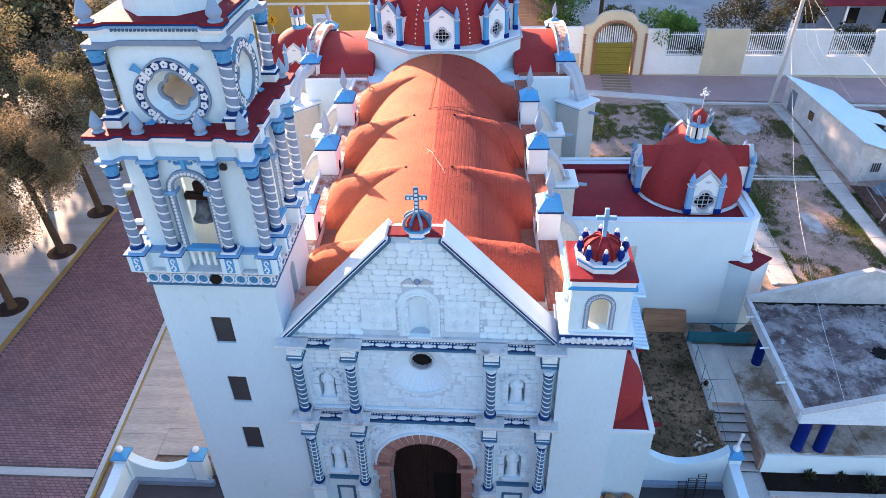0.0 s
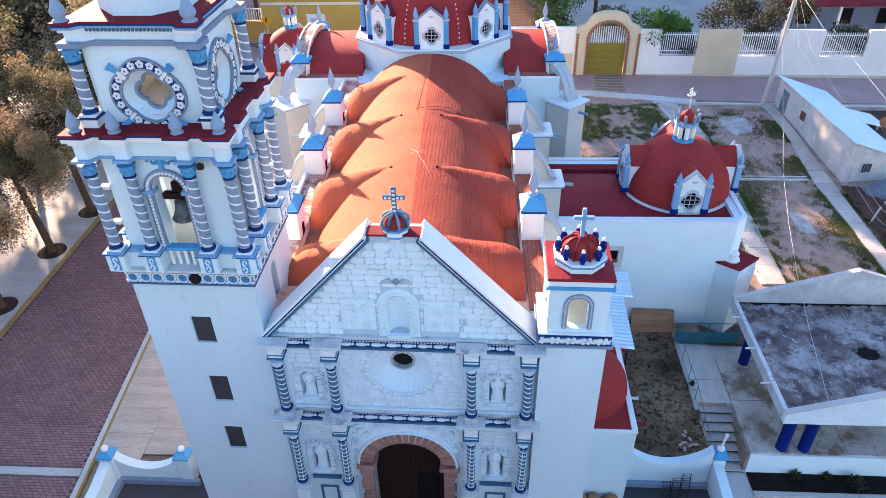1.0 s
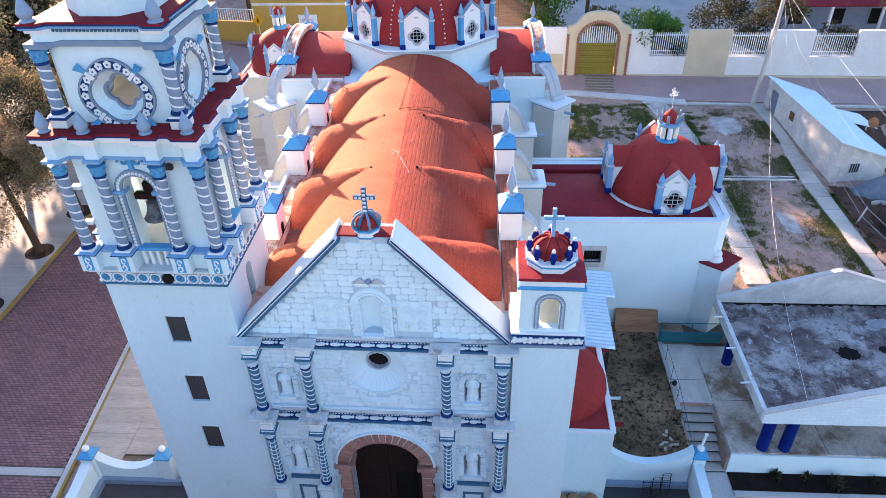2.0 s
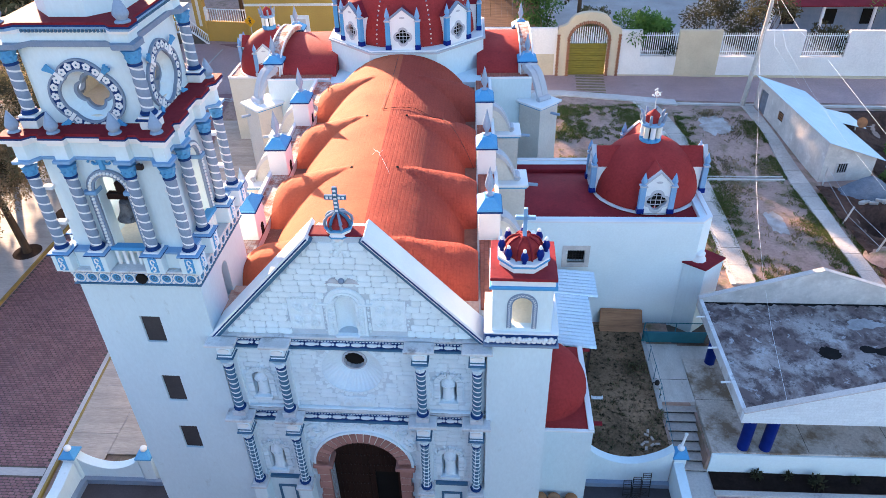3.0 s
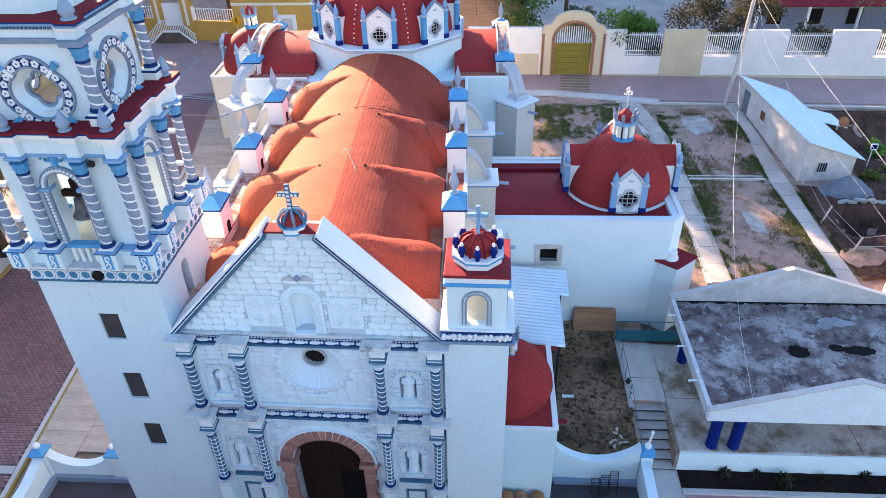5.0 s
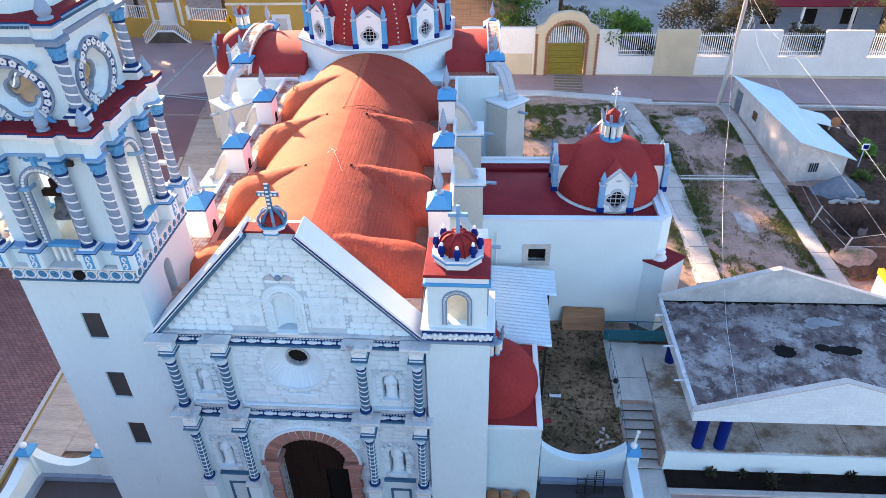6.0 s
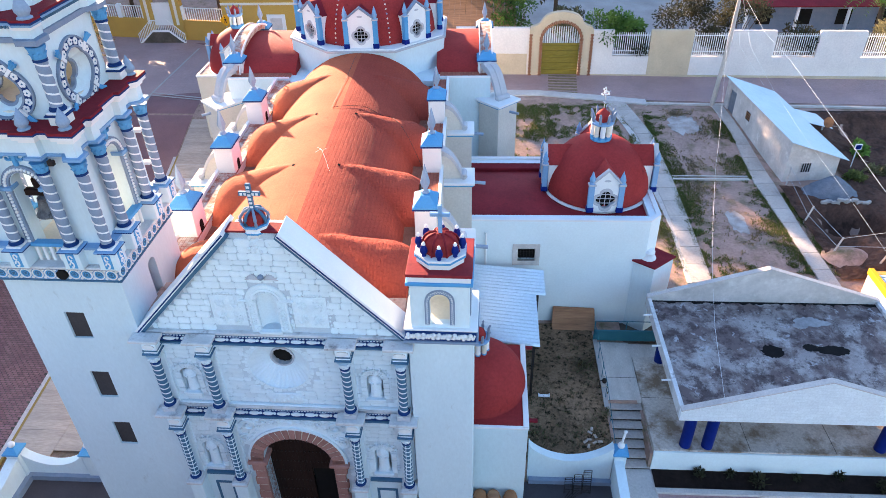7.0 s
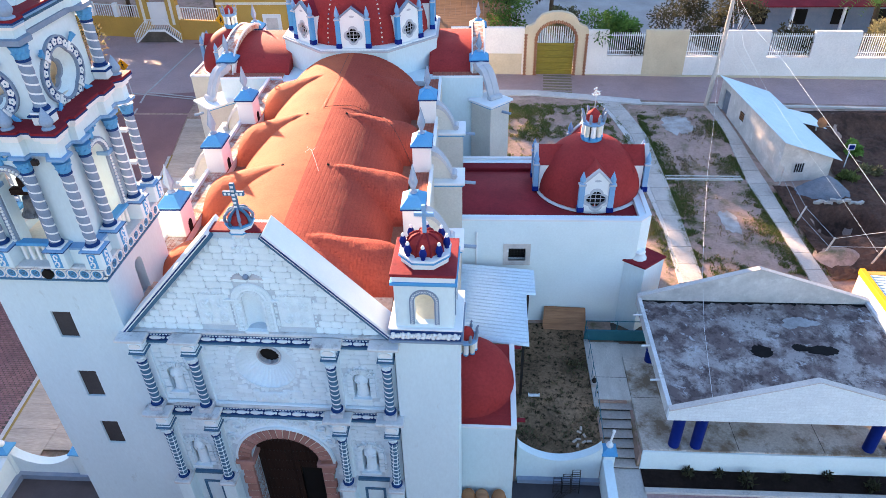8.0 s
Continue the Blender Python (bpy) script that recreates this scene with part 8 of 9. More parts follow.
# The two trees before y = 21 stand unseen, added to shade the street.
PARK = [(-23.0, 24.9, 8.5, 3.3, 0.0), (-22.9, 29.6, 9.0, 3.4, -0.6), (-22.65, 33.7, 9.5, 3.6, -0.5), (-23.6, 38.5, 9.0, 3.5, 0.0), (-24.5, 44.0, 9.5, 3.8, 0.0), (-28.5, 27.5, 9.0, 3.6, 0.0), (-29.0, 33.0, 10.0, 4.0, 0.0), (-29.5, 39.5, 10.0, 4.2, 0.0), (-31.0, 46.5, 10.0, 4.2, 0.0), (-36.0, 36.0, 10.0, 4.2, 0.0), (-37.5, 46.0, 10.5, 4.4, 0.0), (-28.5, 20.5, 9.0, 3.6, 0.0), (-29.0, 13.0, 9.0, 3.6, 0.0), (-36, 56, 10, 4.2, 0), (-44, 40, 11, 4.6, 0), (-44, 52, 11, 4.6, 0)]
for i, (x, y, h, r, ln) in enumerate(PARK):
    near = x > -30
    tone = (("brown", 0.70), ("olive", 0.25), ("dark", 0.10)) if i in (0, 1, 5, 11) else ((("olive", 0.45), ("dark", 0.30), ("brown", 0.25)) if i % 2 else (("dark", 0.45), ("olive", 0.35), ("brown", 0.20)))
    tree(x, y, h, r, 11 + i, tone, (48000 if y < 36 else 16000) if near else 6000, "tall feathery tree with brown and olive foliage" if i in (0, 1, 5, 11) else "tall dark olive tree with feathery foliage", ln, (0.10 if y < 36 else 0.18) if near else 0.36)
# First four added to shade the yard; the rest heightened to shade the square.
for i, (x, y, h, r) in enumerate(((-2.0, 62.0, 11.0, 3.4), (2.6, 63.0, 11.0, 3.4), (6.6, 61.5, 10.5, 3.2), (10.4, 62.5, 10.0, 3.0), (-20.8, 65.0, 10.5, 3.8), (-25.5, 65.5, 11.0, 4.0), (-30.5, 67.5, 11.0, 4.2), (-36.0, 68.5, 11.0, 4.4), (-41.5, 69.0, 11.0, 4.4))):
    tree(x, y, h, r, 60 + i, (("dark", 0.5), ("green" if i < 4 else "olive", 0.5)), 9000 if i < 4 else 17000, "tree added behind the street wall to shade the yard" if i < 4 else "tall dark tree behind the ochre wall", 0.0, 0.32)
for x, y in ((-23.0, 24.9), (-22.9, 29.6), (-22.65, 33.7)):
    solo("tree_pit", Geo().lathe([(0.75, 0), (0.75, 0.02)], x, y, gz(x, y) + 0.13, 24), PITM, "round earth pit round a tree trunk", "tree pit", "structure")
solo("park_bench", Geo().box(-25.0, -22.8, 22.6, 23.0, 1.25, 1.35, 0.02).box(-24.8, -24.6, 22.65, 22.95, 0.95, 1.25).box(-23.2, -23.0, 22.65, 22.95, 0.95, 1.25), CONC, "low dark concrete bench beside the kerb", "bench")


def bush(x, y, z, r, h, seed, tone, n, label="leafy green shrub growing behind the street wall"):
    rg = random.Random(seed)
    t = thing("shrub", (x, y, z), label, "shrub", "shrubs")
    tr = Geo()
    cs = []
    for i in range(9):
        a = rg.uniform(0, 6.28)
        e = Vector((x + r * rg.uniform(0.2, 0.9) * math.cos(a), y + r * rg.uniform(0.2, 0.9) * math.sin(a), z + h * rg.uniform(0.45, 1.0)))
        tr.tube([(x, y, z - 0.1), Vector((x, y, z)).lerp(e, 0.5), e], [0.05, 0.035, 0.01], 5)
        cs.append((e.x, e.y, e.z, r * 0.42))
    part("stem", tr, BARK, t)
    put("foliage", plain_mesh("leaves", leaf_cloud(rg, cs, n, 0.22, 0.0), FOL[tone]), t)


for i, (x, y, z, r, h, tone) in enumerate(((13.6, 53.8, 2.2, 1.7, 4.2, "green"), (15.4, 54.0, 2.2, 1.3, 3.8, "green"), (20.0, 55.5, 2.2, 2.4, 5.0, "dark"), (6.5, 56.5, 2.2, 2.0, 5.2, "green"), (11.0, 57, 2.2, 1.5, 4.0, "olive"), (24.5, 57, 2.2, 2.0, 4.5, "dark"), (38.0, 55, 2.2, 2.4, 4.5, "green"), (28.4, 41.2, 1.0, 0.5, 0.9, "green"), (28.2, 38.6, 0.9, 0.6, 0.6, "olive"), (26.6, 37.6, 1.1, 0.5, 0.5, "grass"), (-16.5, 64, 2.0, 2.6, 6.0, "dark"), (15.8, 53.9, 2.2, 1.6, 3.0, "dark"), (22.2, 53.7, 2.2, 1.5, 3.0, "dark"), (28.4, 53.6, 2.2, 1.6, 3.0, "dark"), (35.3, 53.5, 2.2, 1.8, 3.0, "olive"))):
    bush(x, y, z, r, h, 100 + i, tone, 2600 if r > 1.2 else 1200)

# ---- ochre buildings behind the side street
oh = thing("garden_wall", (-27, 61.5, 2.0), "ochre garden wall with white railings and pillars", "wall")


def ow_y(x):
    return 62.4 - 0.28 * (x + 33) * 0.5


for x0, x1 in ((-46, -26.5), (-22.9, -18.7)):
    ya, yb = ow_y(x0), ow_y(x1)
    part("wall", Geo().loft([[(x, y, 1.6), (x, y + 0.3, 1.6), (x, y + 0.3, 4.0), (x, y, 4.0)] for x, y in ((x0, ya), (x1, yb))]), OCHRE, oh)
    nb = int((x1 - x0) / 2.3)
    for i in range(nb + 1):
        xx = x0 + (x1 - x0) * i / nb
        part("pillar", Geo().box(xx - 0.2, xx + 0.2, ow_y(xx) - 0.05, ow_y(xx) + 0.35, 4.0, 5.2, 0.02), WHITE2, oh)
    rr = Geo()
    k = int((x1 - x0) / 0.22)
    for i in range(k):
        xx = x0 + (x1 - x0) * (i + 0.5) / k
        rr.box(xx - 0.025, xx + 0.025, ow_y(xx) + 0.12, ow_y(xx) + 0.17, 4.0, 5.05)
    rr.loft([[(x, ow_y(x) + 0.11, 5.02), (x, ow_y(x) + 0.18, 5.02), (x, ow_y(x) + 0.18, 5.08), (x, ow_y(x) + 0.11, 5.08)] for x in (x0, x1)])
    part("railing", rr, WHITE2, oh)
for xx in (-26.1, -23.3):
    part("gate_pillar", Geo().box(xx - 0.45, xx + 0.45, ow_y(xx) - 0.2, ow_y(xx) + 0.5, 1.6, 6.2, 0.03), OCHRE, oh)
    part("pillar_edge", Geo().box(xx - 0.12, xx + 0.12, ow_y(xx) - 0.24, ow_y(xx) - 0.2, 3.6, 6.2), CREAM, oh)
    part("pillar_cap", Geo().box(xx - 0.6, xx + 0.6, ow_y(xx) - 0.35, ow_y(xx) + 0.6, 6.2, 6.4, 0.03), CREAM, oh)
part("gate", Geo().box(-25.65, -23.75, ow_y(-24.7) + 0.2, ow_y(-24.7) + 0.28, 3.4, 5.4), WHITE2, oh)
SC = -24.75
st = thing("double_stair", (SC, 59.5, 2.0), "double flight of garden steps with white iron rails", "stairs")
yb = ow_y(SC) - 0.05
part("masonry", Geo().ext_y([(SC - 2.1, 2.0), (SC + 2.1, 2.0), (SC + 0.75, 3.2), (SC - 0.75, 3.2)], yb - 1.0, yb), SOILD, st, "dark stone stair base")
part("stair_edge", Geo().loft([[(x, yb - 1.1, z), (x, yb - 0.98, z), (x, yb - 0.98, z + 0.16), (x, yb - 1.1, z + 0.16)] for x, z in ((SC - 2.2, 1.98), (SC - 0.75, 3.2), (SC + 0.75, 3.2), (SC + 2.2, 1.98))]), WHITE2, st)
for i in range(27):
    q = i / 26
    x = SC - 2.1 + 4.2 * q
    z = 2.1 + 1.2 * min(1, min(q, 1 - q) / 0.32)
    part("baluster", Geo().box(x - 0.022, x + 0.022, yb - 1.06, yb - 1.02, z, z + 0.9), WHITE2, st)
part("rail", Geo().loft([[(x, yb - 1.07, z), (x, yb - 1.0, z), (x, yb - 1.0, z + 0.06), (x, yb - 1.07, z + 0.06)] for x, z in ((SC - 2.15, 2.95), (SC - 0.78, 4.2), (SC + 0.78, 4.2), (SC + 2.15, 2.95))]), WHITE2, st)
ob = thing("ochre_house", (-13, 64, 2.0), "ochre house with white door and flat roof", "house")
part("wall", Geo().box(-18.6, -7.5, 59.5, 66, 1.6, 6.6), OCHRE, ob)
part("roof", Geo().box(-18.8, -7.3, 59.3, 66.2, 6.6, 6.8), CONC, ob)
part("door_frame", Geo().box(-14.7, -13.1, 59.42, 59.5, 2.0, 4.9), WHITE2, ob)
part("door", Geo().box(-14.4, -13.4, 59.38, 59.44, 2.0, 4.6), GREYW, ob)
part("band", Geo().box(-18.62, -7.48, 59.45, 59.5, 5.7, 5.9), CREAM, ob)


def warning_sign(x, y, z0, zc, h, lean=0.0):
    """A yellow diamond plate with a walking figure's plain sign, on a steel post."""
    sg = thing("road_sign", (x, y, z0), "yellow diamond pedestrian warning sign on a grey post", "road sign", "warning signs")
    part("post", Geo().tube([(x, y + 0.06, z0 - 0.1), (x + lean, y + 0.06, zc + h * 0.7)], 0.035, 8), STEEL, sg)
    c = x + lean
    part("plate", Geo().ext_y([(c, zc - h), (c + h, zc), (c, zc + h), (c - h, zc)], y, y + 0.02), SIGN, sg)
    sy = Geo().ext_y(arc(c - 0.02, zc + h * 0.48, h * 0.11, 0, 330, 8), y - 0.012, y)
    for pts in (((-0.05, 0.34), (0.12, 0.30), (0.10, -0.05), (-0.10, -0.02)), ((-0.10, 0.0), (0.02, -0.02), (-0.16, -0.48), (-0.26, -0.44)), ((0.0, -0.02), (0.11, -0.02), (0.24, -0.44), (0.13, -0.48)), ((-0.05, 0.34), (-0.26, 0.05), (-0.20, 0.02), (0.0, 0.22)), ((0.10, 0.30), (0.26, 0.08), (0.20, 0.04), (0.06, 0.2))):
        sy.ext_y([(c + a * h, zc + b * h) for a, b in pts], y - 0.012, y)
    part("symbol", sy, IRON, sg)


warning_sign(-21.95, 47.9, 2.2, 4.62, 0.46, -0.12)
warning_sign(-17.75, 57.7, 2.2, 4.95, 0.50)
ln = Geo()
for (x0, y0), (x1, y1) in (((-21.1, 48.25), (-20.93, 58.6)), ((-21.1, 48.25), (-20.6, 44.9)), ((-23.7, 48.7), (-16.6, 47.2)), ((-21.1, 48.6), (-16.6, 47.55))):
    d = Vector((x1 - x0, y1 - y0, 0)).normalized()
    p = Vector((-d.y, d.x, 0)) * 0.07
    z = lambda x, y: gz(x, y) + 0.05
    ln.loft([[(x0 - p.x, y0 - p.y, z(x0, y0)), (x0 + p.x, y0 + p.y, z(x0, y0)), (x0 + p.x, y0 + p.y, z(x0, y0) + 0.01), (x0 - p.x, y0 - p.y, z(x0, y0) + 0.01)], [(x1 - p.x, y1 - p.y, z(x1, y1)), (x1 + p.x, y1 + p.y, z(x1, y1)), (x1 + p.x, y1 + p.y, z(x1, y1) + 0.01), (x1 - p.x, y1 - p.y, z(x1, y1) + 0.01)]])
solo("road_joint", ln, CONCL, "pale concrete joint strips in the paving", "road joint", "structure")

# ---- beyond the street wall
lay("schoolyard", [(4, 53.5), (60, 53.2), (60, 75), (4, 75)], 2.3, YARDC, "grey concrete yard behind the street wall", "yard", 0.1)
sh = thing("shed", (3.5, 58, 2.2), "old shed with weathered plank roof", "shed")
part("wall", Geo().box(0.5, 6.5, 56.5, 60.5, 1.6, 4.4), PLY, sh)
for i in range(14):
    part("roof_plank", Geo().loft([[(0.2 + i * 0.47, y, z), (0.65 + i * 0.47, y, z), (0.65 + i * 0.47, y, z + 0.05), (0.2 + i * 0.47, y, z + 0.05)] for y, z in ((56.0, 4.5), (61, 5.6))]), PLY, sh)
rh = thing("red_roof_house", (30, 63, 2.2), "blue-grey house with red metal roof and veranda posts", "house")
part("wall", Geo().box(26.5, 44, 62.5, 68, 1.6, 5.0), GREYB, rh)
part("roof", Geo().loft([[(25.8, 60.2, 5.1), (44.5, 60.2, 5.1), (44.5, 68.5, 7.2), (25.8, 68.5, 7.2)], [(25.8, 60.2, 5.2), (44.5, 60.2, 5.2), (44.5, 68.5, 7.3), (25.8, 68.5, 7.3)]]), MAROON, rh)
for i in range(5):
    part("post", Geo().box(26.3 + i * 4.2, 26.5 + i * 4.2, 60.5, 60.7, 2.2, 5.1), WHITE2, rh)
    part("window", Geo().box(28.0 + i * 3.4, 29.2 + i * 3.4, 62.42, 62.5, 3.0, 4.3), DARK, rh)
palm = thing("palm_tree", (36, 58, 2.2), "palm with arching green fronds", "palm")
part("trunk", Geo().tube([(36, 58, 2.0), (36.1, 58, 4.0), (36, 58.1, 6.0)], [0.28, 0.22, 0.2], 10), BARK, palm, "", 50)
for i in range(13):
    a = 2 * math.pi * i / 13
    g = Geo()
    for s in range(18):
        q = s / 17
        c = Vector((36 + math.cos(a) * 2.6 * q, 58.1 + math.sin(a) * 2.6 * q, 6.0 + 1.2 * math.sin(q * 2.2) - 1.4 * q * q))
        for sd in (-1, 1):
            w = Vector((-math.sin(a), math.cos(a), -0.5)) * sd
            e = c + w * 0.55 * (1 - 0.6 * q) + Vector((math.cos(a), math.sin(a), 0)) * 0.25
            t_ = Vector((math.cos(a), math.sin(a), 0)) * 0.05
            g.add([c - t_, c + t_, e], [(0, 1, 2)])
    put("frond", plain_mesh("frond", g, FOL["green"]), palm)

# ---- yard clutter
pile = Geo()
rows = []
rg = random.Random(3)
for j in range(9):
    q = j / 8
    rows.append([(24.45 + (1.75 * (1 - q) ** 0.8) * (1 + 0.08 * rg.uniform(-1, 1)) * math.cos(2 * math.pi * i / 28), 36.0 + (1.05 * (1 - q) ** 0.8) * (1 + 0.08 * rg.uniform(-1, 1)) * math.sin(2 * math.pi * i / 28), 1.25 + 1.3 * q + 0.02 * rg.uniform(-1, 1)) for i in range(28)])
pile.loft(rows)
solo("gravel_pile", pile, GREYST, "heap of grey gravel behind a row of loose blocks", "gravel pile", "stuff", smooth=60)
BL = Geo().box(-0.2, 0.2, -0.1, 0.1, 0, 0.2, 0.015).mesh("block", CONCL)
for i in range(14):
    b = put("block", BL, None, T(23.6 + i * 0.19 + rg.uniform(-0.05, 0.05), 34.72 + 0.06 * math.sin(i) + (i % 3) * 0.05, 1.40 + (0.16 if i in (5, 6, 9) else 0), rg.uniform(-30, 30), 0.8))
    tagged(b, "loose grey concrete building block beside the gravel", "block", "loose blocks")
for k, (x, y, rx, ry, n) in enumerate(((18.3, 32.8, 0.5, 1.2, 30), (17.75, 43.8, 1.05, 1.2, 34))):
    pts = [(x + rx * (1 + 0.22 * rg.uniform(-1, 1)) * math.cos(2 * math.pi * i / n), y + ry * (1 + 0.22 * rg.uniform(-1, 1)) * math.sin(2 * math.pi * i / n)) for i in range(n)]
    lay("lime_patch", pts, (lambda x, y: gz(x, y) + 0.012), CHALK, "spilled white lime dried on the earth", "patch", 0.01)
fence = thing("wire_fence", (22.7, 33, 1.3), "leaning fence posts with sagging wire", "fence")
fp = [(22.35, 37.0, 0.0, 1.2), (21.75, 32.7, 0.3, 1.15), (22.1, 29.75, 0.3, 1.1), (23.75, 28.5, 0.85, 2.3)]
for x, y, ln_, h in fp:
    part("post", Geo().tube([(x, y, gz(x, y) - 0.1), (x + ln_, y, gz(x, y) + h)], 0.05, 7), CONC, fence)
for (a, b) in zip(fp, fp[1:]):
    for hh in (0.5, 0.95):
        part("wire", Geo().tube([(a[0] + a[2] * hh, a[1], gz(a[0], a[1]) + a[3] * hh), (b[0] + b[2] * hh, b[1], gz(b[0], b[1]) + b[3] * hh)], 0.012, 4), STEEL, fence)
dish = thing("satellite_dish", (26.45, 42.3, 2.62), "orange-tan satellite dish on the porch roof", "satellite dish")
part("dish", Geo().lathe([(0.02, 0), (0.15, 0.02), (0.26, 0.06), (0.34, 0.11)], 0, 0, 0, 20).xf(Matrix.Translation((26.45, 42.2, 2.98)) @ Matrix.Rotation(-1.0, 4, "Z") @ Matrix.Rotation(1.35, 4, "X")), CLAY, dish, "", 60)
part("mast", Geo().tube([(26.5, 42.3, 2.58), (26.5, 42.28, 2.98)], 0.03, 6), STEEL, dish)
part("feed_arm", Geo().tube([(26.5, 42.28, 2.72), (26.85, 41.9, 2.85)], 0.015, 6), STEEL, dish)
lamp = thing("solar_lamp", (26.7, 38.7, 1.2), "small solar floodlight on a thin leaning pole", "solar lamp")
part("pole", Geo().tube([(26.7, 38.7, 1.1), (27.0, 39.2, 2.85)], 0.03, 6), STEEL, lamp)
pn = part("panel", Geo().box(26.80, 27.22, 39.12, 39.17, 2.58, 2.98, 0.01), WHITE2, lamp, "white panel frame")
part("cell", Geo().box(26.85, 27.17, 39.10, 39.118, 2.64, 2.92), ROYAL, pn, "blue solar cells")
tk = thing("water_tank", (25.6, 27.6, 1.3), "black plastic water tank", "water tank")
part("tank", Geo().lathe([(0.45, 0), (0.5, 0.1), (0.5, 0.8), (0.35, 1.0), (0.15, 1.05)], 26.6, 27.5, 1.3, 20), IRON, tk, "", 40)
yh = thing("yellow_shed", (24, 24.5, 1.3), "yellow shed wall with striped metal roof", "shed")
part("wall", Geo().box(22.0, 22.15, 22.0, 26.3, 1.2, 2.74), CREAM, yh)
part("fascia", Geo().box(21.95, 22.18, 22.0, 26.35, 2.74, 3.04, 0.01), SIGN, yh, "bright yellow painted roof edge")
part("wall_front", Geo().box(22.15, 27, 26.05, 26.3, 1.2, 2.9), OCHRE, yh)
sr = Geo()
for i in range(20):
    sr.loft([[(22.2, 22.0 + i * 0.2, 2.9), (22.2, 22.12 + i * 0.2, 2.9), (22.2, 22.12 + i * 0.2, 2.98), (22.2, 22.0 + i * 0.2, 2.98)], [(27, 22.0 + i * 0.2, 2.6), (27, 22.12 + i * 0.2, 2.6), (27, 22.12 + i * 0.2, 2.68), (27, 22.0 + i * 0.2, 2.68)]])
part("roof_rib_set", sr, TIN, yh)
part("roof", Geo().loft([[(22.15, 21.9, 2.86), (22.15, 26.1, 2.86), (22.15, 26.1, 2.9), (22.15, 21.9, 2.9)], [(27, 21.9, 2.56), (27, 26.1, 2.56), (27, 26.1, 2.6), (27, 21.9, 2.6)]]), GREYST, yh)
# garden corner
bp = [(7.42, 0.0), (9.25, -0.03), (9.29, 0.1)] + arc(9.22, 0.80, 0.05, 0, 90, 3) + arc(7.46, 0.84, 0.05, 90, 180, 3) + [(7.36, 0.1)]
solo("plywood_board", Geo().loft([[(x, 23.62 + 0.66 * q - dy, 1.36 + q * 0.94) for x, q in bp] for dy in (0.0, 0.05)]), PLY, "weathered wooden board leaning on the white wall", "board")
solo("back_bed", Geo().grid(list(np.linspace(9.2, 12.6, 12)), list(np.linspace(23.04, 24.3, 6)), lambda x, y: 1.2 + 0.04 * noise.noise(Vector((x * 2, y * 2, 9)))), SOILD, "dark earth strip behind the trough", "earth", "structure")
tb = thing("teal_trough", (10.0, 23.2, 1.3), "teal painted metal trough rail across the passage", "barrier")
part("panel", Geo().loft([[(x, 22.98, 1.30), (x, 23.03, 1.30), (x, 22.91, 2.0), (x, 22.84, 2.0)] for x in (9.15, 11.85)]), TEAL, tb)
part("rail", Geo().tube([(9.15, 22.95, 2.45), (11.85, 22.95, 2.45)], 0.02, 6).tube([(9.15, 22.95, 1.3), (9.15, 22.95, 2.45)], 0.025, 6).tube([(10.5, 22.95, 1.9), (10.5, 22.95, 2.45)], 0.02, 6), TEAL, tb)
solo("planting_bed", Geo().grid(list(np.linspace(10.7, 22.4, 24)), list(np.linspace(16.15, 16.98, 4)), lambda x, y: 0.30 + 0.03 * noise.noise(Vector((x * 2, y * 2, 1)))), BEDM, "dark earth bed with low weeds", "planting bed", "structure")
solo("street_edge", Geo().box(10.7, 22.5, 15.9, 16.12, 0.1, 0.33, 0.01), CONC, "concrete edging of the planting bed", "kerb", "structure")
solo("street_front", Geo().box(9.6, 23, 13.0, 15.9, 0.1, 0.23), ROADB, "paved street in front of the pavilion", "road", "structure")
for i, (x, y, s) in enumerate(((12.4, 16.75, 0.16), (13.6, 16.8, 0.13), (14.5, 16.45, 0.22), (16.0, 16.7, 0.12), (17.6, 16.85, 0.15), (19.0, 16.4, 0.2), (20.6, 16.5, 0.26))):
    rg2 = random.Random(60 + i)
    pl = put("weed", plain_mesh("weed", leaf_cloud(rg2, [(x, y, 0.3 + s * 0.5, s)], 90, s * 0.9, -0.6), FOL["dark"]), None)
    tagged(pl, "low dark weed growing in the bed", "weed", "weeds in the bed")
solo("pot_ledge", Geo().box(3.98, 5.62, 14.62, 15.2, 0.3, 0.72, 0.02), CONC, "low concrete ledge along the chapel wall", "ledge", "structure")
for i, x in enumerate((4.20, 4.68, 5.28)):
    p = thing("clay_pot", (x, 14.93, 0.72), "round clay pot with a lid standing by the wall" if i != 1 else "round pale clay pot with a lid by the wall", "pot", "clay pots")
    part("pot", Geo().lathe([(0.16, 0), (0.24, 0.15), (0.26, 0.35), (0.22, 0.48), (0.19, 0.5)], x, 14.93, 0.72, 18), CLAY, p, "", 60)
    part("lid", Geo().lathe([(0.21, 0.50), (0.22, 0.53), (0.12, 0.57), (0.02, 0.58)], x, 14.93, 0.72, 18), CLAY if i != 1 else PLY, p, "", 60)
rk = thing("metal_rack", (7.8, 15.85, 0.3), "heap of dark iron racks against the wall", "metal rack")
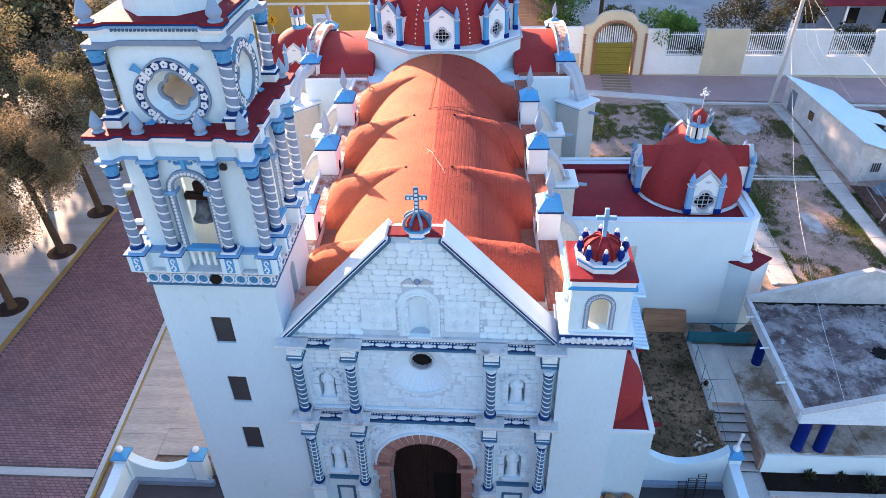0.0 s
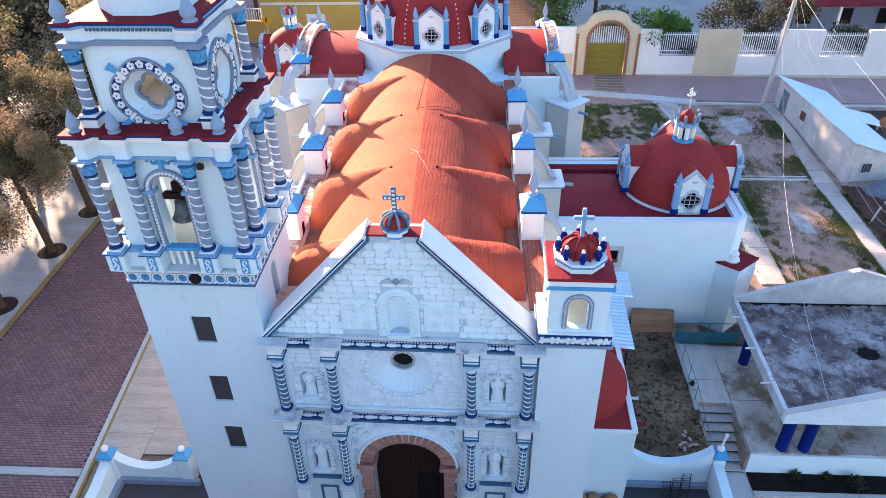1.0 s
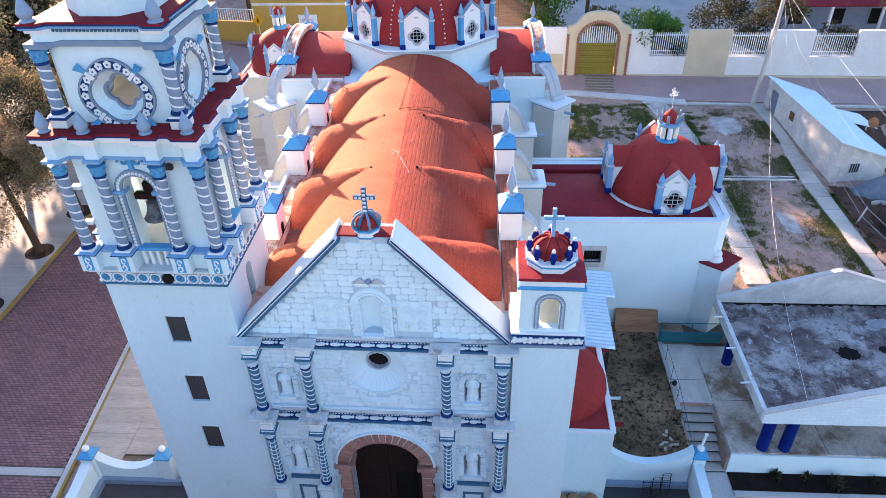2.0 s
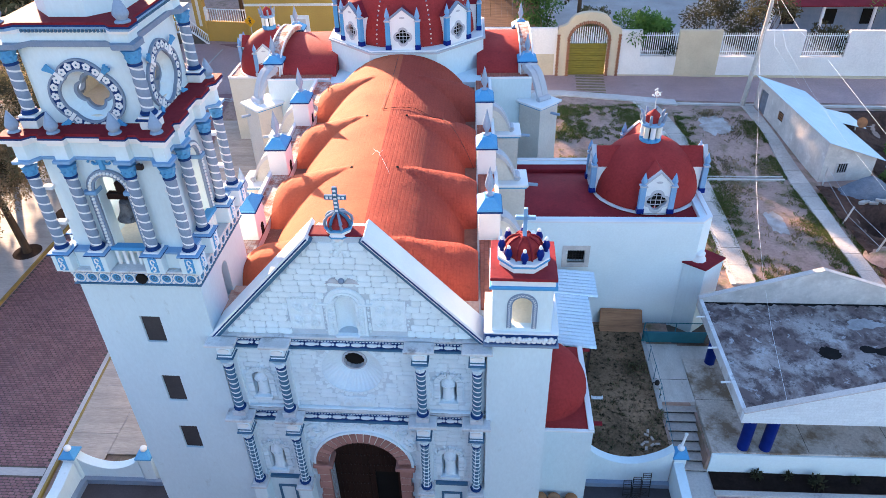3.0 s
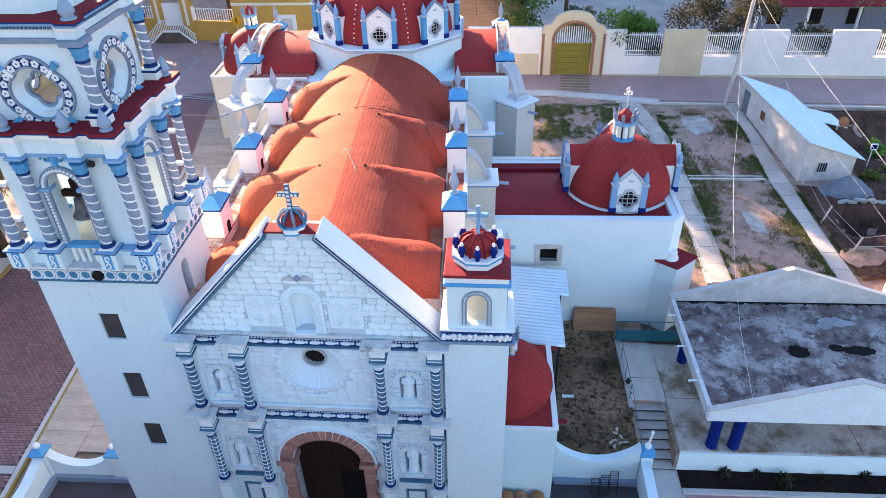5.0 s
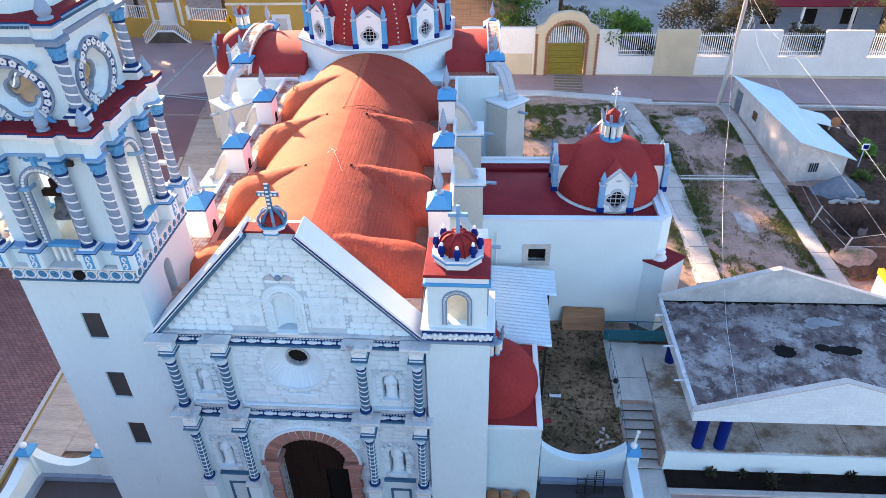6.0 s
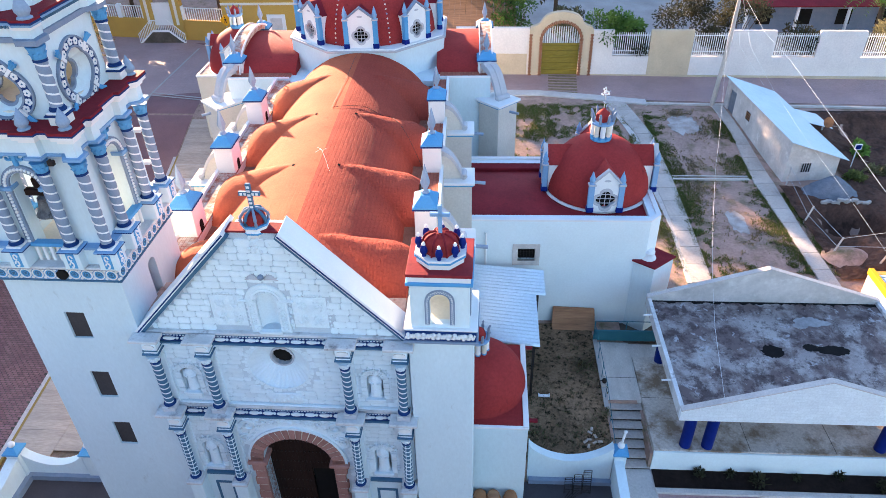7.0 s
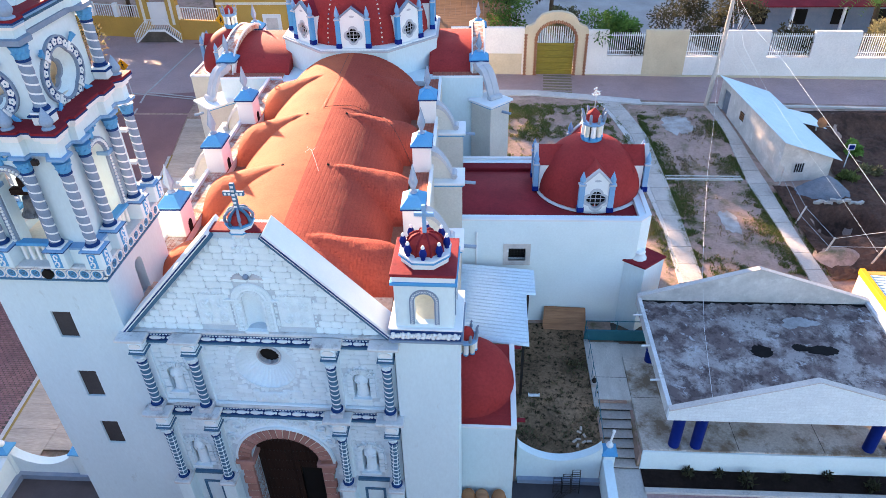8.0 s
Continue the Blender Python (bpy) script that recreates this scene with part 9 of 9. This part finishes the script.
for k, (bx_, by_, h_) in enumerate(((7.30, 15.75, 0.62), (7.62, 15.72, 0.85), (7.95, 15.76, 1.05))):
    part("rack_frame", Geo().tube([(bx_, by_, 0.3), (bx_ + 0.02, by_ + 0.22, 0.3 + h_), (bx_ + 0.30, by_ + 0.22, 0.32 + h_), (bx_ + 0.30, by_, 0.3)], 0.017, 5), IRON, rk)
    for i in range(int(h_ / 0.1)):
        q = (i + 0.6) * 0.1 / h_
        part("bar", Geo().tube([(bx_, by_ + 0.22 * q, 0.3 + h_ * q), (bx_ + 0.30, by_ + 0.22 * q, 0.31 + h_ * q)], 0.013, 5), IRON, rk)
for i in range(5):
    part("cross_bar", Geo().tube([(7.15 + 0.1 * i, 15.3 + 0.05 * i, 0.34), (7.5 + 0.16 * i, 15.72, 0.5 + 0.04 * i)], 0.014, 5), IRON, rk)
pm = thing("garden_pump", (9.21, 20.2, 1.42), "small dark pump on a pale block by the rail", "pump")
part("block", Geo().box(9.10, 9.32, 20.05, 20.30, 1.40, 1.56, 0.02), CONCL, pm)
part("motor", Geo().lathe([(0.02, -0.01), (0.09, 0), (0.10, 0.1), (0.07, 0.18), (0.02, 0.2)], 9.24, 20.2, 1.56, 12).tube([(9.24, 20.2, 1.65), (9.05, 20.15, 1.70), (9.02, 20.1, 1.42)], 0.02, 6), IRON, pm, "", 50)
solo("white_tray", Geo().box(6.52, 6.98, 19.46, 19.60, 1.36, 1.41, 0.01).box(6.52, 6.56, 19.46, 19.60, 1.41, 1.45).box(6.94, 6.98, 19.46, 19.60, 1.41, 1.45), WHITE2, "short white plastic tray lying on the earth", "tray")
BRK = Geo().box(-0.12, 0.12, -0.06, 0.06, 0, 0.06, 0.006).mesh("brick", CONCW)
for i, (x, y) in enumerate(((8.35, 17.4), (8.55, 17.25), (8.3, 17.1), (8.6, 17.55), (8.42, 17.75), (8.75, 17.3), (8.2, 17.3), (8.5, 17.9))):
    b = put("loose_brick", BRK, None, T(x - 0.05, y - 0.05, 1.38 + 0.03 * (i % 2), 37 * i, 0.75))
    tagged(b, "loose pale brick lying on the garden earth", "brick", "loose bricks")
# ---- grass and weeds in the yard
def grass(name, spots, n, seed, label, size=0.11, tone="grass", bare=-0.1):
    rg_ = random.Random(seed)
    vs, fs = [], []
    for i in range(n):
        x0, x1, y0, y1 = spots[rg_.randrange(len(spots))]
        x, y = rg_.uniform(x0, x1) + rg_.gauss(0, 0.06), rg_.uniform(y0, y1)
        if ((x - 18.3) / 0.6) ** 2 + ((y - 32.8) / 1.3) ** 2 < 1 or ((x - 17.75) / 1.0) ** 2 + ((y - 43.8) / 1.15) ** 2 < 1:
            continue
        if 0.8 * noise.noise(Vector((x * 0.45, y * 0.45, 5))) + 0.5 * noise.noise(Vector((x * 2, y * 2, 1))) < rg_.uniform(bare, 0.75):
            continue
        z = gz(x, y) + 0.02
        for j in range(3):
            a = rg_.uniform(0, 6.28)
            h = size * rg_.uniform(0.4, 1.3)
            dx, dy = math.cos(a), math.sin(a)
            k = len(vs)
            vs += [(x - dy * 0.02, y + dx * 0.02, z), (x + dy * 0.02, y - dx * 0.02, z), (x + dx * h * 0.8, y + dy * h * 0.8, z + h)]
            fs.append((k, k + 1, k + 2))
    g_ = Geo()
    g_.v, g_.f = vs, fs
    tagged(put(name, plain_mesh(name, g_, FOL[tone]), None), label, "grass", "", "stuff")


grass("lawn_grass", [(4.5, 14.2, 31, 46.8)], 190000, 5, "thin patchy green grass on the churchyard earth", 0.075)
strips = []
for wd in (0.22, 0.5, 0.9, 1.3):
    strips += [(15.4, 15.5 + wd, 27, 36), (15.2, 15.35 + wd, 36, 45.5), (20.65 - wd * 1.25, 20.6, 27.5, 45.5)]
grass("path_grass", strips + [(17.5, 20.6, 26.5, 29), (13.9, 14.5, 28, 44), (21.6, 22.2, 28, 36)], 95000, 6, "weeds growing along the concrete paths", 0.075, "grass", -0.2)
grass("yard_tufts", [(15.6, 20.6, 27, 46)], 26000, 9, "scattered low weeds on the yard earth", 0.06, "olive", 0.05)
grass("dry_grass", [(16, 20.6, 27, 46), (5, 14, 31, 46)], 26000, 7, "dry stubble scattered on the yard", 0.10, "brown")
grass("garden_moss", [(6, 9.3, 16.8, 23.5)], 9000, 8, "dark low moss and leaf litter in the garden", 0.09, "olive")
# ---- stones of the front, laid in courses on the mortar bed
XF[0] = FRONT
STONES = []
for v_ in range(5):
    rg = random.Random(900 + v_)
    o = [(-0.5, -0.5 + 0.22), (-0.5 + 0.12, -0.5), (0.5 - 0.12, -0.5), (0.5, -0.5 + 0.24), (0.5, 0.5 - 0.22), (0.5 - 0.11, 0.5), (-0.5 + 0.12, 0.5), (-0.5, 0.5 - 0.2)]
    o = [(x + 0.03 * rg.uniform(-1, 1), z + 0.05 * rg.uniform(-1, 1)) for x, z in o]
    g = Geo().loft([[(x, 0.0, z) for x, z in o], [(x, -0.7, z) for x, z in o], [(x * 0.93, -1.0, z * 0.87) for x, z in o]])
    STONES.append(g)
STONE_ME = [g.mesh("stone", STONE) for g in STONES]


def stone_courses(parent, inside, x0, x1, z0, z1, w, h, seed, limit, proud):
    """Courses of stones where inside(x, z) holds; the first `limit` as parts, the rest as one joined part."""
    rg = random.Random(seed)
    n, z, rest = 0, z0, Geo()
    row = 0
    while z < z1 - 0.03:
        hh = h * rg.uniform(0.85, 1.15)
        x = x0 + (0.5 if row % 2 else 0.0) * w * rg.uniform(0.7, 1.2) - w
        while x < x1:
            ww = w * rg.uniform(0.7, 1.35)
            a, b = x + 0.002, x + ww - 0.002
            ok = [inside(q, zz) for q in (a, (a + b) / 2, b) for zz in (z + 0.01, z + hh - 0.01)]
            if not all(ok) and inside((a + b) / 2, z + hh / 2):
                # cut stones fill up to the openings and slopes
                while b - a > 0.08 and not all(inside(q, zz) for q in (a, b) for zz in (z + 0.01, z + hh - 0.01)):
                    if not all(inside(a, zz) for zz in (z + 0.01, z + hh - 0.01)):
                        a += 0.02
                    if not all(inside(b, zz) for zz in (z + 0.01, z + hh - 0.01)):
                        b -= 0.02
                ok = [b - a > 0.08]
            if all(ok):
                m = Matrix.Translation(((a + b) / 2, FY + 0.004, z + hh / 2)) @ Matrix.Diagonal((b - a, proud * rg.uniform(0.6, 1.3), hh - 0.004, 1))
                if n < limit:
                    put("stone", rg.choice(STONE_ME), parent, XF[0] @ m)
                else:
                    rest.join(rg.choice(STONES), m)
                n += 1
            x += ww
        z += hh
        row += 1
    if rest.v:
        tagged(part("stonework", rest, STONE, parent), kind="stuff")
    return n


def in_gable(x, z):
    lim = 3.66 - (z - 9.55) * 0.925
    if any(abs(x - c) < 0.47 and 9.80 < z < 10.90 for c in PANELS):
        return False
    return 9.62 < z < 12.90 and abs(x - FXC) < lim and not (abs(x - GN[0]) < 0.56 and z < 10.72) and math.hypot(x - GN[0], z - GN[2]) > 0.57


def in_middle(x, z):
    if not (xl + 0.02 < x < xr - 0.02 and 6.75 < z < 9.12):
        return False
    if (x - OC[0]) ** 2 + (z - OC[1]) ** 2 < 1.05 ** 2:
        return False
    return not any(abs(x - c) < r + 0.12 and zb - 0.2 < z < zs + r + 0.12 for c, zb, zs, r in NICHES[:2])


def in_lower(x, z):
    if not (xl + 0.02 < x < xr - 0.02 and 3.38 < z < 6.10):
        return False
    if (x + 1.68) ** 2 + max(z - 4.06, 0) ** 2 < 1.64 ** 2 or (abs(x + 1.68) < 1.74 and z > 4.80):
        return False
    return not any(abs(x - c) < r + 0.12 and zb - 0.2 < z < zs + r + 0.12 for c, zb, zs, r in NICHES[2:])


gw_ = bpy.data.objects["gable_wall"]
stone_courses(gw_, in_gable, -5.4, 2.2, 9.62, 12.92, 0.34, 0.205, 5, 300, 0.035)
mw_ = [o for o in facade.children if o.name.startswith("wall")][0]
stone_courses(mw_, in_middle, -5.4, 2.3, 6.76, 9.13, 0.38, 0.165, 6, 300, 0.03)
stone_courses(mw_, in_lower, -5.4, 2.3, 3.38, 6.10, 0.36, 0.175, 8, 0, 0.028)
XF[0] = I4

# ---- street pavers: the stretch nearest the church singly, the rest joined
PAV = [Geo().loft([[(x, y, 0) for x, y in ((-0.5, -0.32), (-0.3, -0.5), (0.3, -0.5), (0.5, -0.32), (0.5, 0.32), (0.3, 0.5), (-0.3, 0.5), (-0.5, 0.32))], [(x * 0.94, y * 0.9, 1) for x, y in ((-0.5, -0.32), (-0.3, -0.5), (0.3, -0.5), (0.5, -0.32), (0.5, 0.32), (0.3, 0.5), (-0.3, 0.5), (-0.5, 0.32))]])]
PAV_ME = PAV[0].mesh("paver", PAVER)
road_ob = bpy.data.objects["road"]
rg = random.Random(77)
vs, fs, n = [], [], 0
PW, PH = 0.245, 0.125
y = 11.0
row = 0
while y < 33.0:
    x = -21.75 + (PW / 2 if row % 2 else 0)
    while x < kerb_x(y) - 0.4:
        if not 15.33 < y < 15.8:
            z = gz(x, y) + 0.018 + 0.004 * rg.random()
            if 16.0 < y < 17.8 and x > -20.2 and n < 300:
                put("paver", PAV_ME, road_ob, Matrix.Translation((x + PW / 2, y, z)) @ Matrix.Diagonal((PW - 0.020, PH - 0.018, 0.022, 1)))
                n += 1
            else:
                k = len(vs)
                h = 0.022 + 0.006 * rg.random()
                a, b = (PW - 0.020) / 2, (PH - 0.018) / 2
                cx = x + PW / 2
                for s, zz in ((1.0, z), (0.9, z + h)):
                    vs += [(cx - a * s, y - b * s * 0.6, zz), (cx - a * s * 0.6, y - b * s, zz), (cx + a * s * 0.6, y - b * s, zz), (cx + a * s, y - b * s * 0.6, zz), (cx + a * s, y + b * s * 0.6, zz), (cx + a * s * 0.6, y + b * s, zz), (cx - a * s * 0.6, y + b * s, zz), (cx - a * s, y + b * s * 0.6, zz)]
                fs += [(k + 8, k + 9, k + 10, k + 11, k + 12, k + 13, k + 14, k + 15)] + [(k + i, k + (i + 1) % 8, k + 8 + (i + 1) % 8, k + 8 + i) for i in range(8)]
        x += PW
    y += PH
    row += 1
g = Geo()
g.v, g.f = vs, fs
tagged(put("paving", plain_mesh("paving", g, PAVER), road_ob), kind="stuff")
